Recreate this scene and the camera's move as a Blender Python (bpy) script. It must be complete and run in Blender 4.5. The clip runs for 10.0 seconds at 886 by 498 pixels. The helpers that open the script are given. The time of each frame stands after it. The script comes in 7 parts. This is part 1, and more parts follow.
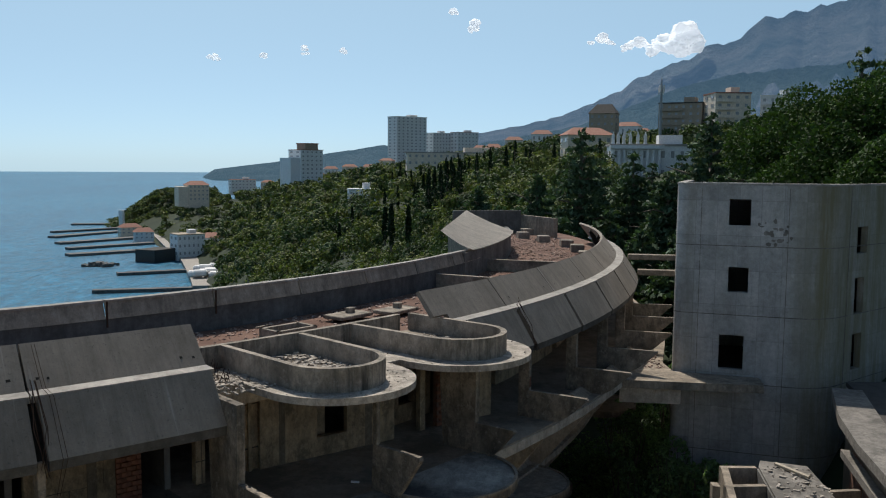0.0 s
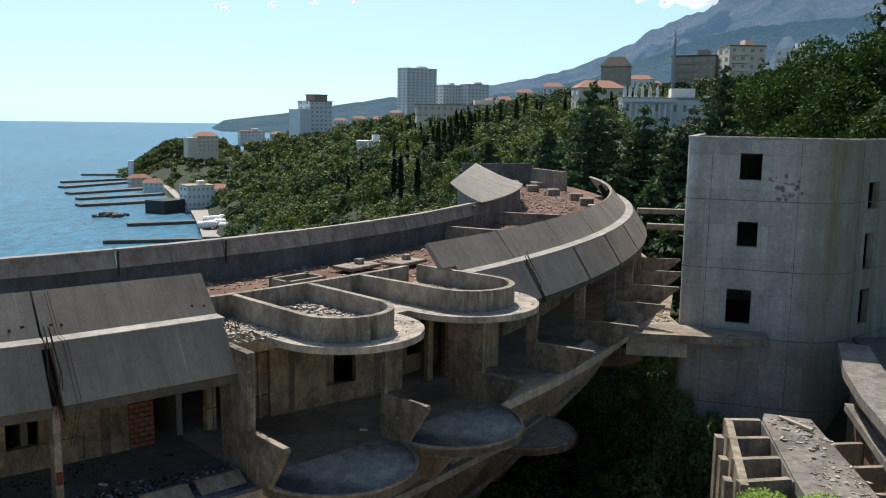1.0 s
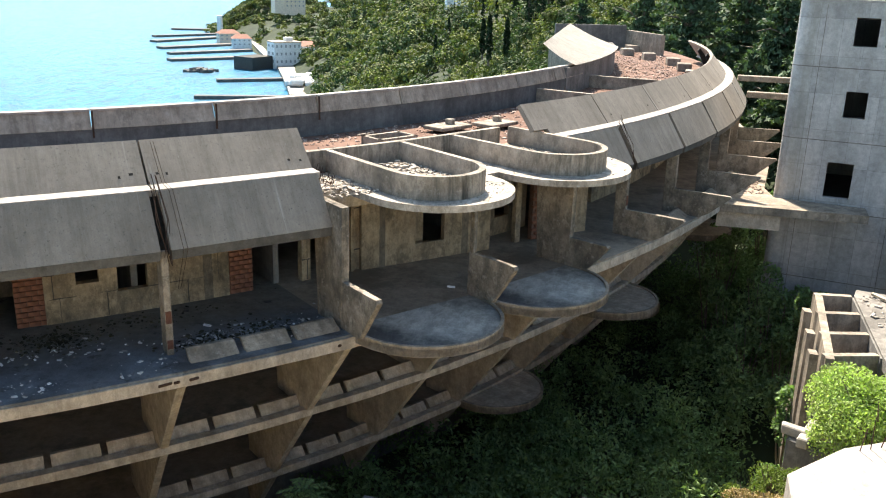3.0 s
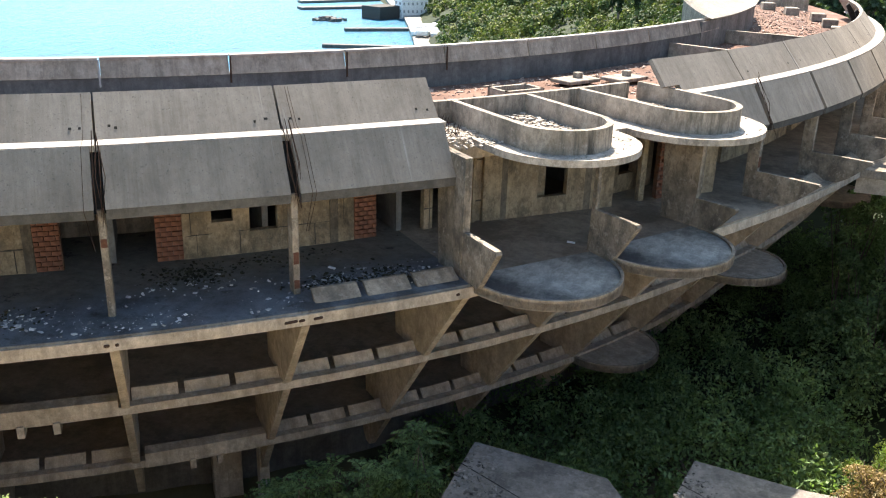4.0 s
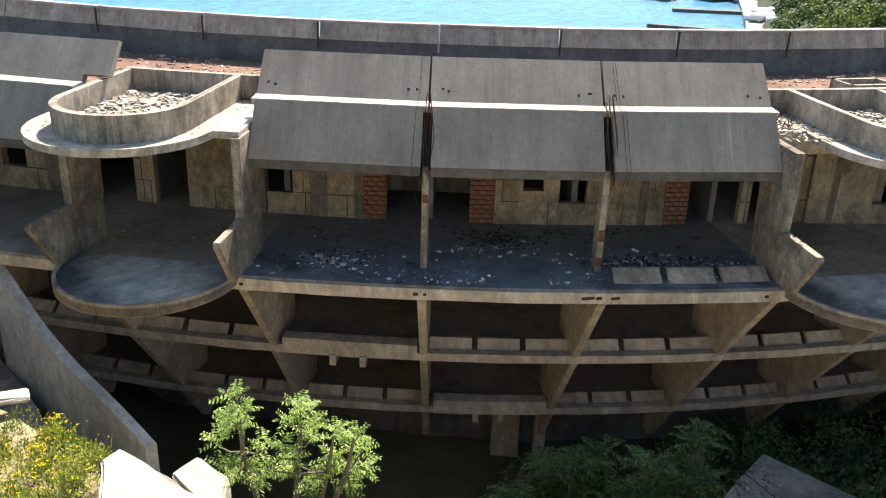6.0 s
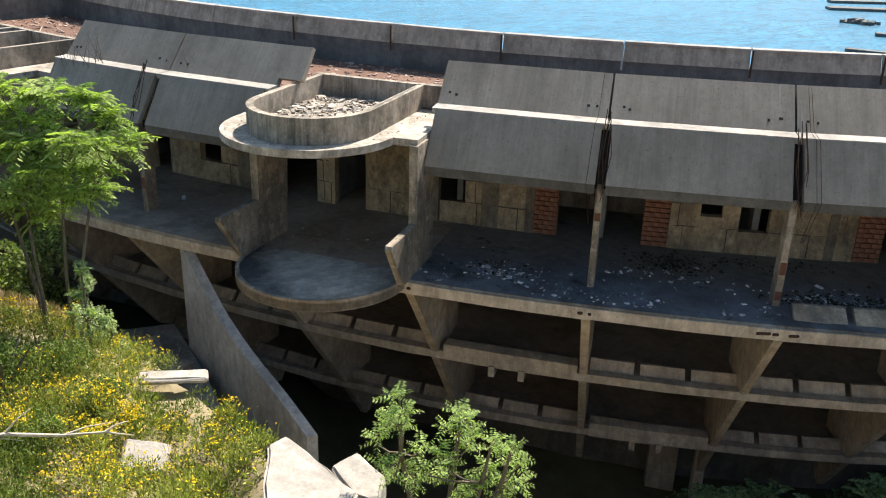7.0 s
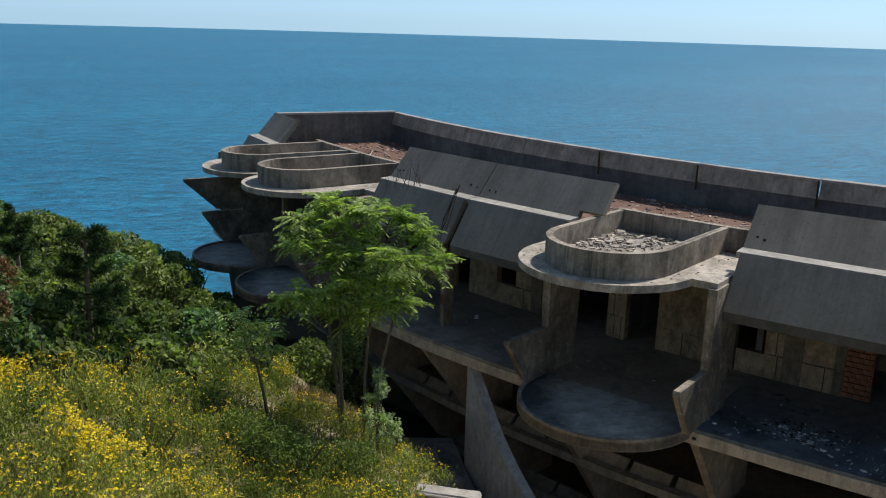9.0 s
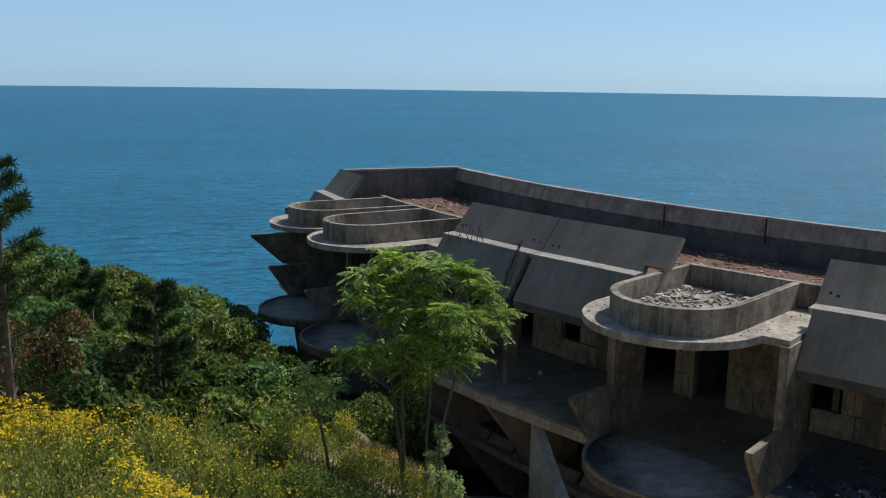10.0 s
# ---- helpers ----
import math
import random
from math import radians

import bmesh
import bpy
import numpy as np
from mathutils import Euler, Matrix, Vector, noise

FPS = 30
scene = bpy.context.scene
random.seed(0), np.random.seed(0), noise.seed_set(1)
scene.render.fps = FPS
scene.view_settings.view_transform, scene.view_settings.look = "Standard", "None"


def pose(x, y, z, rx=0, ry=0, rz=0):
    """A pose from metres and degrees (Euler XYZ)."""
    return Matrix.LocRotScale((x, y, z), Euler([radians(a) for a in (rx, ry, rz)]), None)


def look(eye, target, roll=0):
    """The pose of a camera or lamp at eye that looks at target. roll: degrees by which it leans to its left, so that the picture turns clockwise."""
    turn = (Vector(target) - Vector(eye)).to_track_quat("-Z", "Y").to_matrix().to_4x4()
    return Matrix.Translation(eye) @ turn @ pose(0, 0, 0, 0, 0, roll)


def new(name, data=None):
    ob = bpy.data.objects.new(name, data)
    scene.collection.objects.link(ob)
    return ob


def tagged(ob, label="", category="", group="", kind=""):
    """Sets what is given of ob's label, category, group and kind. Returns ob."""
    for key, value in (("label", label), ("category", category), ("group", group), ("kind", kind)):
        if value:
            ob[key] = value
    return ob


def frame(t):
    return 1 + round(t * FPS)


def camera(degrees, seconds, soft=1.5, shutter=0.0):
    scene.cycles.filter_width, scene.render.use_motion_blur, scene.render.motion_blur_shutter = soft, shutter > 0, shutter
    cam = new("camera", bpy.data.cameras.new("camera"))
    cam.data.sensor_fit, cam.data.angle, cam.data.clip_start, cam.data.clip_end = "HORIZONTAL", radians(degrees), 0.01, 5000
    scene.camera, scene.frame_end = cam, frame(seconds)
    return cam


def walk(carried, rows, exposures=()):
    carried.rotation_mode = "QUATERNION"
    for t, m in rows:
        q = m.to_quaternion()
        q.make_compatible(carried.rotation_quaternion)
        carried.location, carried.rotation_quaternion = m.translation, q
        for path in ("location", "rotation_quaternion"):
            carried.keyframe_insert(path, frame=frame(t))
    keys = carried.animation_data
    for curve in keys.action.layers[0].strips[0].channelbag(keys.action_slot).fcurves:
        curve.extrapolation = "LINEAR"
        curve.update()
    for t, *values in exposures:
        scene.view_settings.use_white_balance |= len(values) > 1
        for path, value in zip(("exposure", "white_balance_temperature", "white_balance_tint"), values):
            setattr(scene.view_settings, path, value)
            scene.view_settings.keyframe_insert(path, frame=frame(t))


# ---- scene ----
cam = camera(53.5, 10.0, 1.1)
PATH = [
    (0, (0.027, 0.095, 8.496), (-0.137, 2.079, 8.302), 0.5),
    (0.5, (0.014, 0.049, 8.483), (-0.156, 2.028, 8.248), 0.8),
    (1, (0.039, 0.032, 8.464), (-0.143, 2.002, 8.164), 0.9),
    (1.5, (0.023, -0.025, 8.477), (-0.171, 1.931, 8.107), 1.3),
    (2, (0.01, -0.033, 8.442), (-0.205, 1.905, 7.998), 1.4),
    (3.3, (-0.211, -0.155, 8.387), (-0.626, 1.692, 7.741), 1.8),
    (3.5, (-0.23, -0.191, 8.384), (-0.694, 1.635, 7.714), 1.8),
    (4, (-0.237, -0.241, 8.376), (-0.83, 1.533, 7.666), 1.8),
    (4.5, (-0.323, -0.295, 8.357), (-1.05, 1.418, 7.622), 1.9),
    (5, (-0.35, -0.312, 8.329), (-1.221, 1.323, 7.575), 2.2),
    (5.5, (-0.376, -0.344, 8.336), (-1.39, 1.199, 7.568), 2.3),
    (5.7, (-0.396, -0.359, 8.336), (-1.468, 1.143, 7.564), 2.1),
    (7, (-0.527, -0.401, 8.292), (-1.955, 0.779, 7.537), 1.8),
    (7.5, (-0.59, -0.399, 8.264), (-2.136, 0.642, 7.539), 1.7),
    (8, (-0.611, -0.416, 8.278), (-2.255, 0.498, 7.6), 1.7),
    (8.5, (-0.645, -0.433, 8.27), (-2.391, 0.349, 7.685), 1.9),
    (9, (-0.666, -0.473, 8.338), (-2.487, 0.189, 7.842), 1.7),
    (9.5, (-0.63, -0.446, 8.349), (-2.503, 0.12, 7.935), 1.0),
    (10, (-0.678, -0.446, 8.354), (-2.569, 0.084, 7.975), 0.8),
]
EXPOSURES = [(0.0, 0.30, 6400, 10), (0.5, 0.45, 6400, 10), (1.0, 0.85, 6500, 10), (1.5, 1.20, 6600, 10), (2.0, 1.55, 6800, 10), (3.5, 2.38, 6920, 12), (4.5, 2.44, 6880, 14), (5.5, 2.30, 6900, 14), (7.0, 1.70, 6700, 11), (7.5, 1.48, 6400, 10), (8.0, 1.24, 6350, 10), (8.5, 0.84, 6300, 10), (9.0, 0.5, 6200, 10), (9.5, 0.3, 6100, 10), (10.0, 0.24, 6100, 10)]
walk(cam, [(t, look(eye, target, roll)) for t, eye, target, roll in PATH], EXPOSURES)

# ---- world and sun ----
SUN_BEARING, SUN_HEIGHT = 20.0, 52.0        # degrees left of +y, degrees above the horizon
world = bpy.data.worlds.new("sky")
scene.world = world
world.use_nodes = True
wn, wl = world.node_tree.nodes, world.node_tree.links
sky = wn.new("ShaderNodeTexSky")
sky.sky_type, sky.sun_disc = "NISHITA", False
sky.sun_elevation, sky.sun_rotation = radians(SUN_HEIGHT), radians(-SUN_BEARING)
sky.air_density, sky.dust_density, sky.ozone_density, sky.altitude = 0.3, 1.0, 4.0, 60
tint = wn.new("ShaderNodeMix")
tint.data_type, tint.blend_type = "RGBA", "MULTIPLY"
tint.inputs[0].default_value, tint.inputs[7].default_value = 1.0, (0.86, 1.0, 0.88, 1)
wl.new(sky.outputs[0], tint.inputs[6])
veil = wn.new("ShaderNodeMix")               # summer haze, thickest towards the horizon
veil.data_type = "RGBA"
veil.inputs[7].default_value = (2.25, 3.3, 4.1, 1)
sky_way, sky_z, low = wn.new("ShaderNodeTexCoord"), wn.new("ShaderNodeSeparateXYZ"), wn.new("ShaderNodeMapRange")
wl.new(sky_way.outputs["Generated"], sky_z.inputs[0])
wl.new(sky_z.outputs[2], low.inputs[0])
for i, v in enumerate((0.2, 0.42, 0.7, 0.0)):
    low.inputs[i + 1].default_value = v
wl.new(low.outputs[0], veil.inputs[0])
wl.new(tint.outputs[2], veil.inputs[6])
wl.new(veil.outputs[2], wn["Background"].inputs[0])
wn["Background"].inputs[1].default_value = 0.15

sun_data = bpy.data.lights.new("sun", "SUN")
sun_data.energy, sun_data.angle, sun_data.color = 3.1, radians(0.55), (1.0, 0.94, 0.84)
sun = new("sun", sun_data)
sb, sh = radians(SUN_BEARING), radians(SUN_HEIGHT)
SUN_WAY = Vector((-math.sin(sb) * math.cos(sh), math.cos(sb) * math.cos(sh), math.sin(sh)))
sun.matrix_world = look((0, 0, 60), Vector((0, 0, 60)) - SUN_WAY)

# ---- materials ----
CX, CY = -43.1, 53.2                      # centre of the crescent
BAY0, BAY = -52.1, 4.68                   # bay lines, degrees about it


def mat(name, rough=0.85, metal=0.0, spec=0.3):
    m = bpy.data.materials.new(name)
    m.use_nodes = True
    nt = m.node_tree
    b = nt.nodes["Principled BSDF"]
    b.inputs["Roughness"].default_value, b.inputs["Metallic"].default_value = rough, metal
    b.inputs["Specular IOR Level"].default_value = spec
    return m, nt, b


def crescent(nt):
    """Coordinates along the crescent: metres of arc, radius, height."""
    tc = nt.nodes.new("ShaderNodeTexCoord")
    away = nt.nodes.new("ShaderNodeVectorMath")
    away.operation = "SUBTRACT"
    away.inputs[1].default_value = (CX, CY, 0)
    nt.links.new(tc.outputs["Object"], away.inputs[0])
    xyz = nt.nodes.new("ShaderNodeSeparateXYZ")
    nt.links.new(away.outputs[0], xyz.inputs[0])
    flat = nt.nodes.new("ShaderNodeCombineXYZ")
    nt.links.new(xyz.outputs[0], flat.inputs[0])
    nt.links.new(xyz.outputs[1], flat.inputs[1])
    far = nt.nodes.new("ShaderNodeVectorMath")
    far.operation = "LENGTH"
    nt.links.new(flat.outputs[0], far.inputs[0])
    turn = nt.nodes.new("ShaderNodeMath")
    turn.operation = "ARCTAN2"
    nt.links.new(xyz.outputs[1], turn.inputs[0])
    nt.links.new(xyz.outputs[0], turn.inputs[1])
    arc = nt.nodes.new("ShaderNodeMath")
    arc.operation = "MULTIPLY"
    arc.inputs[1].default_value = 48.0
    nt.links.new(turn.outputs[0], arc.inputs[0])
    out = nt.nodes.new("ShaderNodeCombineXYZ")
    for i, sock in enumerate((arc.outputs[0], far.outputs["Value"], xyz.outputs[2])):
        nt.links.new(sock, out.inputs[i])
    return out.outputs[0]


def nz(nt, scale, detail=6, rough=0.6, stretch=(1, 1, 1), coord="Object", shift=0.0):
    tc = nt.nodes.new("ShaderNodeTexCoord")
    mp = nt.nodes.new("ShaderNodeMapping")
    mp.inputs["Scale"].default_value = stretch
    mp.inputs["Location"].default_value = (shift, shift * 0.7, shift * 1.3)
    n = nt.nodes.new("ShaderNodeTexNoise")
    n.inputs["Scale"].default_value, n.inputs["Detail"].default_value, n.inputs["Roughness"].default_value = scale, detail, rough
    nt.links.new(crescent(nt) if coord == "crescent" else tc.outputs[coord], mp.inputs[0])
    nt.links.new(mp.outputs[0], n.inputs["Vector"])
    return n.outputs["Fac"]


def ramp(nt, fac, stops):
    r = nt.nodes.new("ShaderNodeValToRGB")
    e = r.color_ramp.elements
    while len(e) < len(stops):
        e.new(0.5)
    for k, (p, c) in zip(e, stops):
        k.position = p
        k.color = (*c, 1) if len(c) == 3 else c
    nt.links.new(fac, r.inputs[0])
    return r.outputs[0]


def mix(nt, a, b, fac, mode="MIX"):
    m = nt.nodes.new("ShaderNodeMix")
    m.data_type, m.blend_type = "RGBA", mode
    for sock, v in ((m.inputs[0], fac), (m.inputs[6], a), (m.inputs[7], b)):
        if isinstance(v, (int, float)):
            sock.default_value = v
        elif isinstance(v, tuple):
            sock.default_value = (*v, 1)
        else:
            nt.links.new(v, sock)
    return m.outputs[2]


def bump(nt, b, height, strength=0.4, dist=0.02):
    n = nt.nodes.new("ShaderNodeBump")
    n.inputs["Strength"].default_value, n.inputs["Distance"].default_value = strength, dist
    nt.links.new(height, n.inputs["Height"])
    nt.links.new(n.outputs[0], b.inputs["Normal"])


def g(v, warm=0.0):
    return (v * (1 + warm), v, v * (1 - warm))


def concrete(name, lo, hi, warm=0.06, streak=0.5, stain=(0.035, 0.033, 0.03), rust=0.0, patch=0.5, rough=0.9, spots=0.3, band=3.2, curved=False, damp=0.0, grime=0.0):
    """Weathered cast concrete: cloudy tone, fine grain, rain streaks, dark lichen stains, pits, rust."""
    m, nt, b = mat(name, rough)
    way, down = ("crescent", (1, 0.07, 0.07)) if curved else ("Object", (1, 1, 0.08))
    c = ramp(nt, nz(nt, 0.8, 9, 0.7), [(0.36, g(lo, warm)), (0.64, g(hi, warm))])
    c = mix(nt, c, ramp(nt, nz(nt, 5, 8, 0.75), [(0.32, g(0.68)), (0.68, g(1.2))]), 0.8, "MULTIPLY")
    c = mix(nt, c, ramp(nt, nz(nt, 45, 4, 0.65), [(0.3, g(0.72)), (0.7, g(1.2))]), 0.5, "MULTIPLY")
    run = ramp(nt, nz(nt, band, 7, 0.72, down, way, 3.1), [(0.46, g(0.0)), (0.66, g(1.0))])
    c = mix(nt, c, stain, mix(nt, (0, 0, 0), run, streak))
    pale = ramp(nt, nz(nt, 4.0, 6, 0.75, down, way, 7.7), [(0.56, g(0.0)), (0.72, g(1.0))])
    c = mix(nt, c, tuple(1.35 * v for v in g(hi, warm)), mix(nt, (0, 0, 0), pale, streak * 0.4))
    blot = ramp(nt, nz(nt, 0.6, 8, 0.75, shift=9.7), [(0.5, g(0.0)), (0.6, g(1.0))])
    c = mix(nt, c, tuple(0.55 * v for v in g(lo, warm)), mix(nt, (0, 0, 0), blot, patch))
    pit = ramp(nt, nz(nt, 14, 4, 0.7, shift=1.9), [(0.64, g(0.0)), (0.7, g(1.0))])
    c = mix(nt, c, tuple(0.35 * v for v in g(lo, warm)), mix(nt, (0, 0, 0), pit, spots))
    if rust:
        rr = ramp(nt, nz(nt, 1.7, 7, 0.75, (1, 1, 0.4), shift=5.3), [(0.54, g(0.0)), (0.66, g(1.0))])
        c = mix(nt, c, (0.17, 0.1, 0.055), mix(nt, (0, 0, 0), rr, rust))
    if grime:
        gg = ramp(nt, nz(nt, 2.6, 10, 0.82, (1, 1, 0.55), shift=27.0), [(0.47, g(0.0)), (0.53, g(0.55)), (0.62, g(1.0))])
        c = mix(nt, c, (0.05, 0.047, 0.04), mix(nt, (0, 0, 0), gg, grime))
        hh = ramp(nt, nz(nt, 4.2, 9, 0.8, shift=41.0), [(0.55, g(0.0)), (0.63, g(1.0))])
        c = mix(nt, c, tuple(1.3 * v for v in g(hi, warm * 0.6)), mix(nt, (0, 0, 0), hh, grime * 0.6))
    if damp:
        dd = ramp(nt, nz(nt, 1.1, 9, 0.8, (1, 1, 0.6), shift=13.1), [(0.5, g(0.0)), (0.6, g(1.0))])
        c = mix(nt, c, (0.045, 0.042, 0.034), mix(nt, (0, 0, 0), dd, damp))
    nt.links.new(c, b.inputs["Base Color"])
    bump(nt, b, nz(nt, 22, 6, 0.7), 0.5, 0.012)
    return m


# canopy panels: smooth grey concrete, rain-washed down the slope, speckled with lichen
M_CANOPY, nt, b = mat("weathered_canopy_concrete", 0.88)
c = ramp(nt, nz(nt, 0.5, 6, 0.6), [(0.35, g(0.19, 0.18)), (0.65, g(0.26, 0.17))])
c = mix(nt, c, ramp(nt, nz(nt, 3.2, 6, 0.7, (1, 0.09, 0.09), "crescent"), [(0.34, g(0.78)), (0.5, g(1.0)), (0.68, g(1.12))]), 0.8, "MULTIPLY")
c = mix(nt, c, ramp(nt, nz(nt, 16, 5, 0.7, (1, 0.05, 0.05), "crescent", 2.0), [(0.3, g(0.82)), (0.7, g(1.1))]), 0.65, "MULTIPLY")
c = mix(nt, c, ramp(nt, nz(nt, 6, 8, 0.75), [(0.3, g(0.8)), (0.7, g(1.12))]), 0.7, "MULTIPLY")
c = mix(nt, c, ramp(nt, nz(nt, 70, 3, 0.6), [(0.3, g(0.8)), (0.7, g(1.14))]), 0.6, "MULTIPLY")
wash = ramp(nt, nz(nt, 1.3, 5, 0.7, (1, 0.03, 0.03), "crescent", 5.0), [(0.63, g(0.0)), (0.67, g(1.0)), (0.69, g(0.0))])
c = mix(nt, c, g(0.46, 0.07), mix(nt, (0, 0, 0), wash, 0.4))
spot_dark = ramp(nt, nz(nt, 19, 3, 0.6, shift=4.0), [(0.62, g(0.0)), (0.68, g(1.0))])
c = mix(nt, c, g(0.09, 0.05), mix(nt, (0, 0, 0), spot_dark, 0.6))
speck = ramp(nt, nz(nt, 27, 4, 0.7, shift=14.0), [(0.67, g(0.0)), (0.72, g(1.0))])
c = mix(nt, c, g(0.42, 0.05), mix(nt, (0, 0, 0), speck, 0.5))
nt.links.new(c, b.inputs["Base Color"])
bump(nt, b, nz(nt, 35, 6, 0.7), 0.4, 0.01)
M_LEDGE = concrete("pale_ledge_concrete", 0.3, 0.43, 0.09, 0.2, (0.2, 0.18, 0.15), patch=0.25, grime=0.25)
M_LICHEN = concrete("lichen_ledge_concrete", 0.36, 0.5, 0.16, 0.0, (0.1, 0.09, 0.08), patch=0.5, damp=0.4, spots=0.7, grime=0.5)
M_FACADE = concrete("grey_facade_concrete", 0.23, 0.36, 0.23, 0.55, (0.09, 0.078, 0.062), rust=0.25, curved=True, grime=0.5)
M_TAN = concrete("tan_frame_concrete", 0.38, 0.52, 0.2, 0.35, (0.13, 0.1, 0.07), rust=0.3, curved=True, grime=0.3)
M_TRAY = concrete("mossy_tray_concrete", 0.25, 0.38, 0.2, 1.0, (0.06, 0.055, 0.045), rust=0.15, band=5.0, curved=True, grime=0.45)
M_PARAPET = concrete("parapet_concrete", 0.29, 0.4, 0.2, 0.5, (0.13, 0.11, 0.09), rust=0.15, curved=True, grime=0.35)
# the shadow strip along the parapet's base is put into this colour
M_FOOT = concrete("shadowed_parapet_foot", 0.09, 0.16, 0.0, 0.4, (0.04, 0.04, 0.04))
M_DARKWALL = concrete("dark_wall_concrete", 0.13, 0.22, 0.08, 0.4, (0.05, 0.048, 0.044))
M_TOWER = concrete("tower_concrete", 0.4, 0.5, 0.05, 0.3, (0.2, 0.19, 0.165), patch=0.25, band=1.2, spots=0.12)
# the tower was cast in boards of uneven tone, with olive runs on its round flank
nt, b = M_TOWER.node_tree, M_TOWER.node_tree.nodes["Principled BSDF"]
c = b.inputs["Base Color"].links[0].from_socket
tc, mp = nt.nodes.new("ShaderNodeTexCoord"), nt.nodes.new("ShaderNodeMapping")
mp.vector_type = "POINT"
mp.inputs["Rotation"].default_value = (radians(90), 0, 0)
nt.links.new(tc.outputs["Object"], mp.inputs[0])
boards = nt.nodes.new("ShaderNodeTexBrick")
boards.offset, boards.squash = 0.0, 1.0
for key, v in (("Color1", (0.8, 0.8, 0.8, 1)), ("Color2", (1.16, 1.16, 1.16, 1)), ("Mortar", (0.62, 0.62, 0.62, 1)), ("Scale", 1.0), ("Mortar Size", 0.012), ("Mortar Smooth", 0.6), ("Brick Width", 0.82), ("Row Height", 1.42)):
    boards.inputs[key].default_value = v
nt.links.new(mp.outputs[0], boards.inputs["Vector"])
c = mix(nt, c, boards.outputs[0], 0.75, "MULTIPLY")
olive = ramp(nt, nz(nt, 0.7, 7, 0.7, (1, 1, 0.12), shift=21.0), [(0.5, g(0.0)), (0.62, g(1.0))])
c = mix(nt, c, (0.2, 0.18, 0.12), mix(nt, (0, 0, 0), olive, 0.3))
where = nt.nodes.new("ShaderNodeSeparateXYZ")
nt.links.new(tc.outputs["Object"], where.inputs[0])
flank = nt.nodes.new("ShaderNodeMapRange")
for i, v in enumerate((10.6, 12.2, 0.0, 1.0)):
    flank.inputs[i + 1].default_value = v
nt.links.new(where.outputs[0], flank.inputs[0])
runs = ramp(nt, nz(nt, 1.8, 7, 0.75, (1, 1, 0.1), shift=33.0), [(0.4, g(0.35)), (0.62, g(1.0))])
c = mix(nt, c, (0.23, 0.205, 0.13), mix(nt, (0, 0, 0), runs, flank.outputs[0]))
drip = ramp(nt, nz(nt, 3.5, 6, 0.7, (1, 1, 0.04), shift=11.0), [(0.58, g(0.0)), (0.7, g(1.0))])
c = mix(nt, c, g(0.14, 0.05), mix(nt, (0, 0, 0), drip, 0.3))
nt.links.new(c, b.inputs["Base Color"])
M_STAINED = concrete("peeling_white_plaster", 0.18, 0.38, 0.22, 0.75, (0.07, 0.062, 0.052), patch=0.5, spots=0.4, band=3.0, curved=True, grime=0.65)
M_STONE = concrete("brown_stone_wall", 0.14, 0.24, 0.3, 0.3, (0.07, 0.055, 0.04), patch=0.6)
M_SHELL = concrete("smooth_pale_shell", 0.46, 0.6, 0.1, 0.15, (0.3, 0.27, 0.22), patch=0.25)
M_RETAIN = concrete("streaked_retaining_wall", 0.42, 0.55, 0.0, 0.4, (0.16, 0.16, 0.15), patch=0.3, grime=0.3)
M_PLASTER = concrete("patchy_plaster", 0.27, 0.42, 0.36, 0.3, (0.2, 0.14, 0.08), rust=0.4, patch=0.6, spots=0.4, damp=0.5, grime=0.45)
M_SLABTOP = concrete("sky_tinted_stained_slab", 0.1, 0.21, -0.1, 0.0, (0.03, 0.03, 0.03), patch=0.85, rough=0.42)
# dry brown dust on the floors' inner half; outer blue paints in sky sheen
nt, b = M_SLABTOP.node_tree, M_SLABTOP.node_tree.nodes["Principled BSDF"]
c = b.inputs["Base Color"].links[0].from_socket
out = nt.nodes.new("ShaderNodeSeparateXYZ")
nt.links.new(crescent(nt), out.inputs[0])
edge = nt.nodes.new("ShaderNodeMath")
edge.operation, edge.inputs[1].default_value = "MULTIPLY_ADD", 2.6
nt.links.new(nz(nt, 0.7, 7, 0.7, shift=6.0), edge.inputs[0])
nt.links.new(out.outputs[1], edge.inputs[2])
inner = nt.nodes.new("ShaderNodeMapRange")
for i, v in enumerate((49.2, 50.6, 0.85, 0.0)):
    inner.inputs[i + 1].default_value = v
nt.links.new(edge.outputs[0], inner.inputs[0])
dusty = ramp(nt, nz(nt, 3.0, 8, 0.75), [(0.3, (0.1, 0.088, 0.07)), (0.7, (0.24, 0.21, 0.17))])
c = mix(nt, c, dusty, inner.outputs[0])
c = mix(nt, c, g(0.025), mix(nt, (0, 0, 0), ramp(nt, nz(nt, 1.6, 8, 0.75, shift=17.0), [(0.57, g(0.0)), (0.64, g(1.0))]), 0.8))
nt.links.new(c, b.inputs["Base Color"])
rough_in = nt.nodes.new("ShaderNodeMapRange")
for i, v in enumerate((0.0, 0.85, 0.42, 0.9)):
    rough_in.inputs[i + 1].default_value = v
nt.links.new(inner.outputs[0], rough_in.inputs[0])
nt.links.new(rough_in.outputs[0], b.inputs["Roughness"])
M_DUST = concrete("dusty_floor", 0.19, 0.3, 0.22, 0.0, (0.03, 0.03, 0.03), patch=0.6)
M_ROCK = concrete("sunlit_block_concrete", 0.3, 0.42, 0.12, 0.0, (0.2, 0.19, 0.16), patch=0.35, grime=0.2)
M_OLDSLAB = concrete("old_roof_slab", 0.16, 0.27, 0.12, 0.0, (0.06, 0.05, 0.04), patch=0.6, grime=0.5)
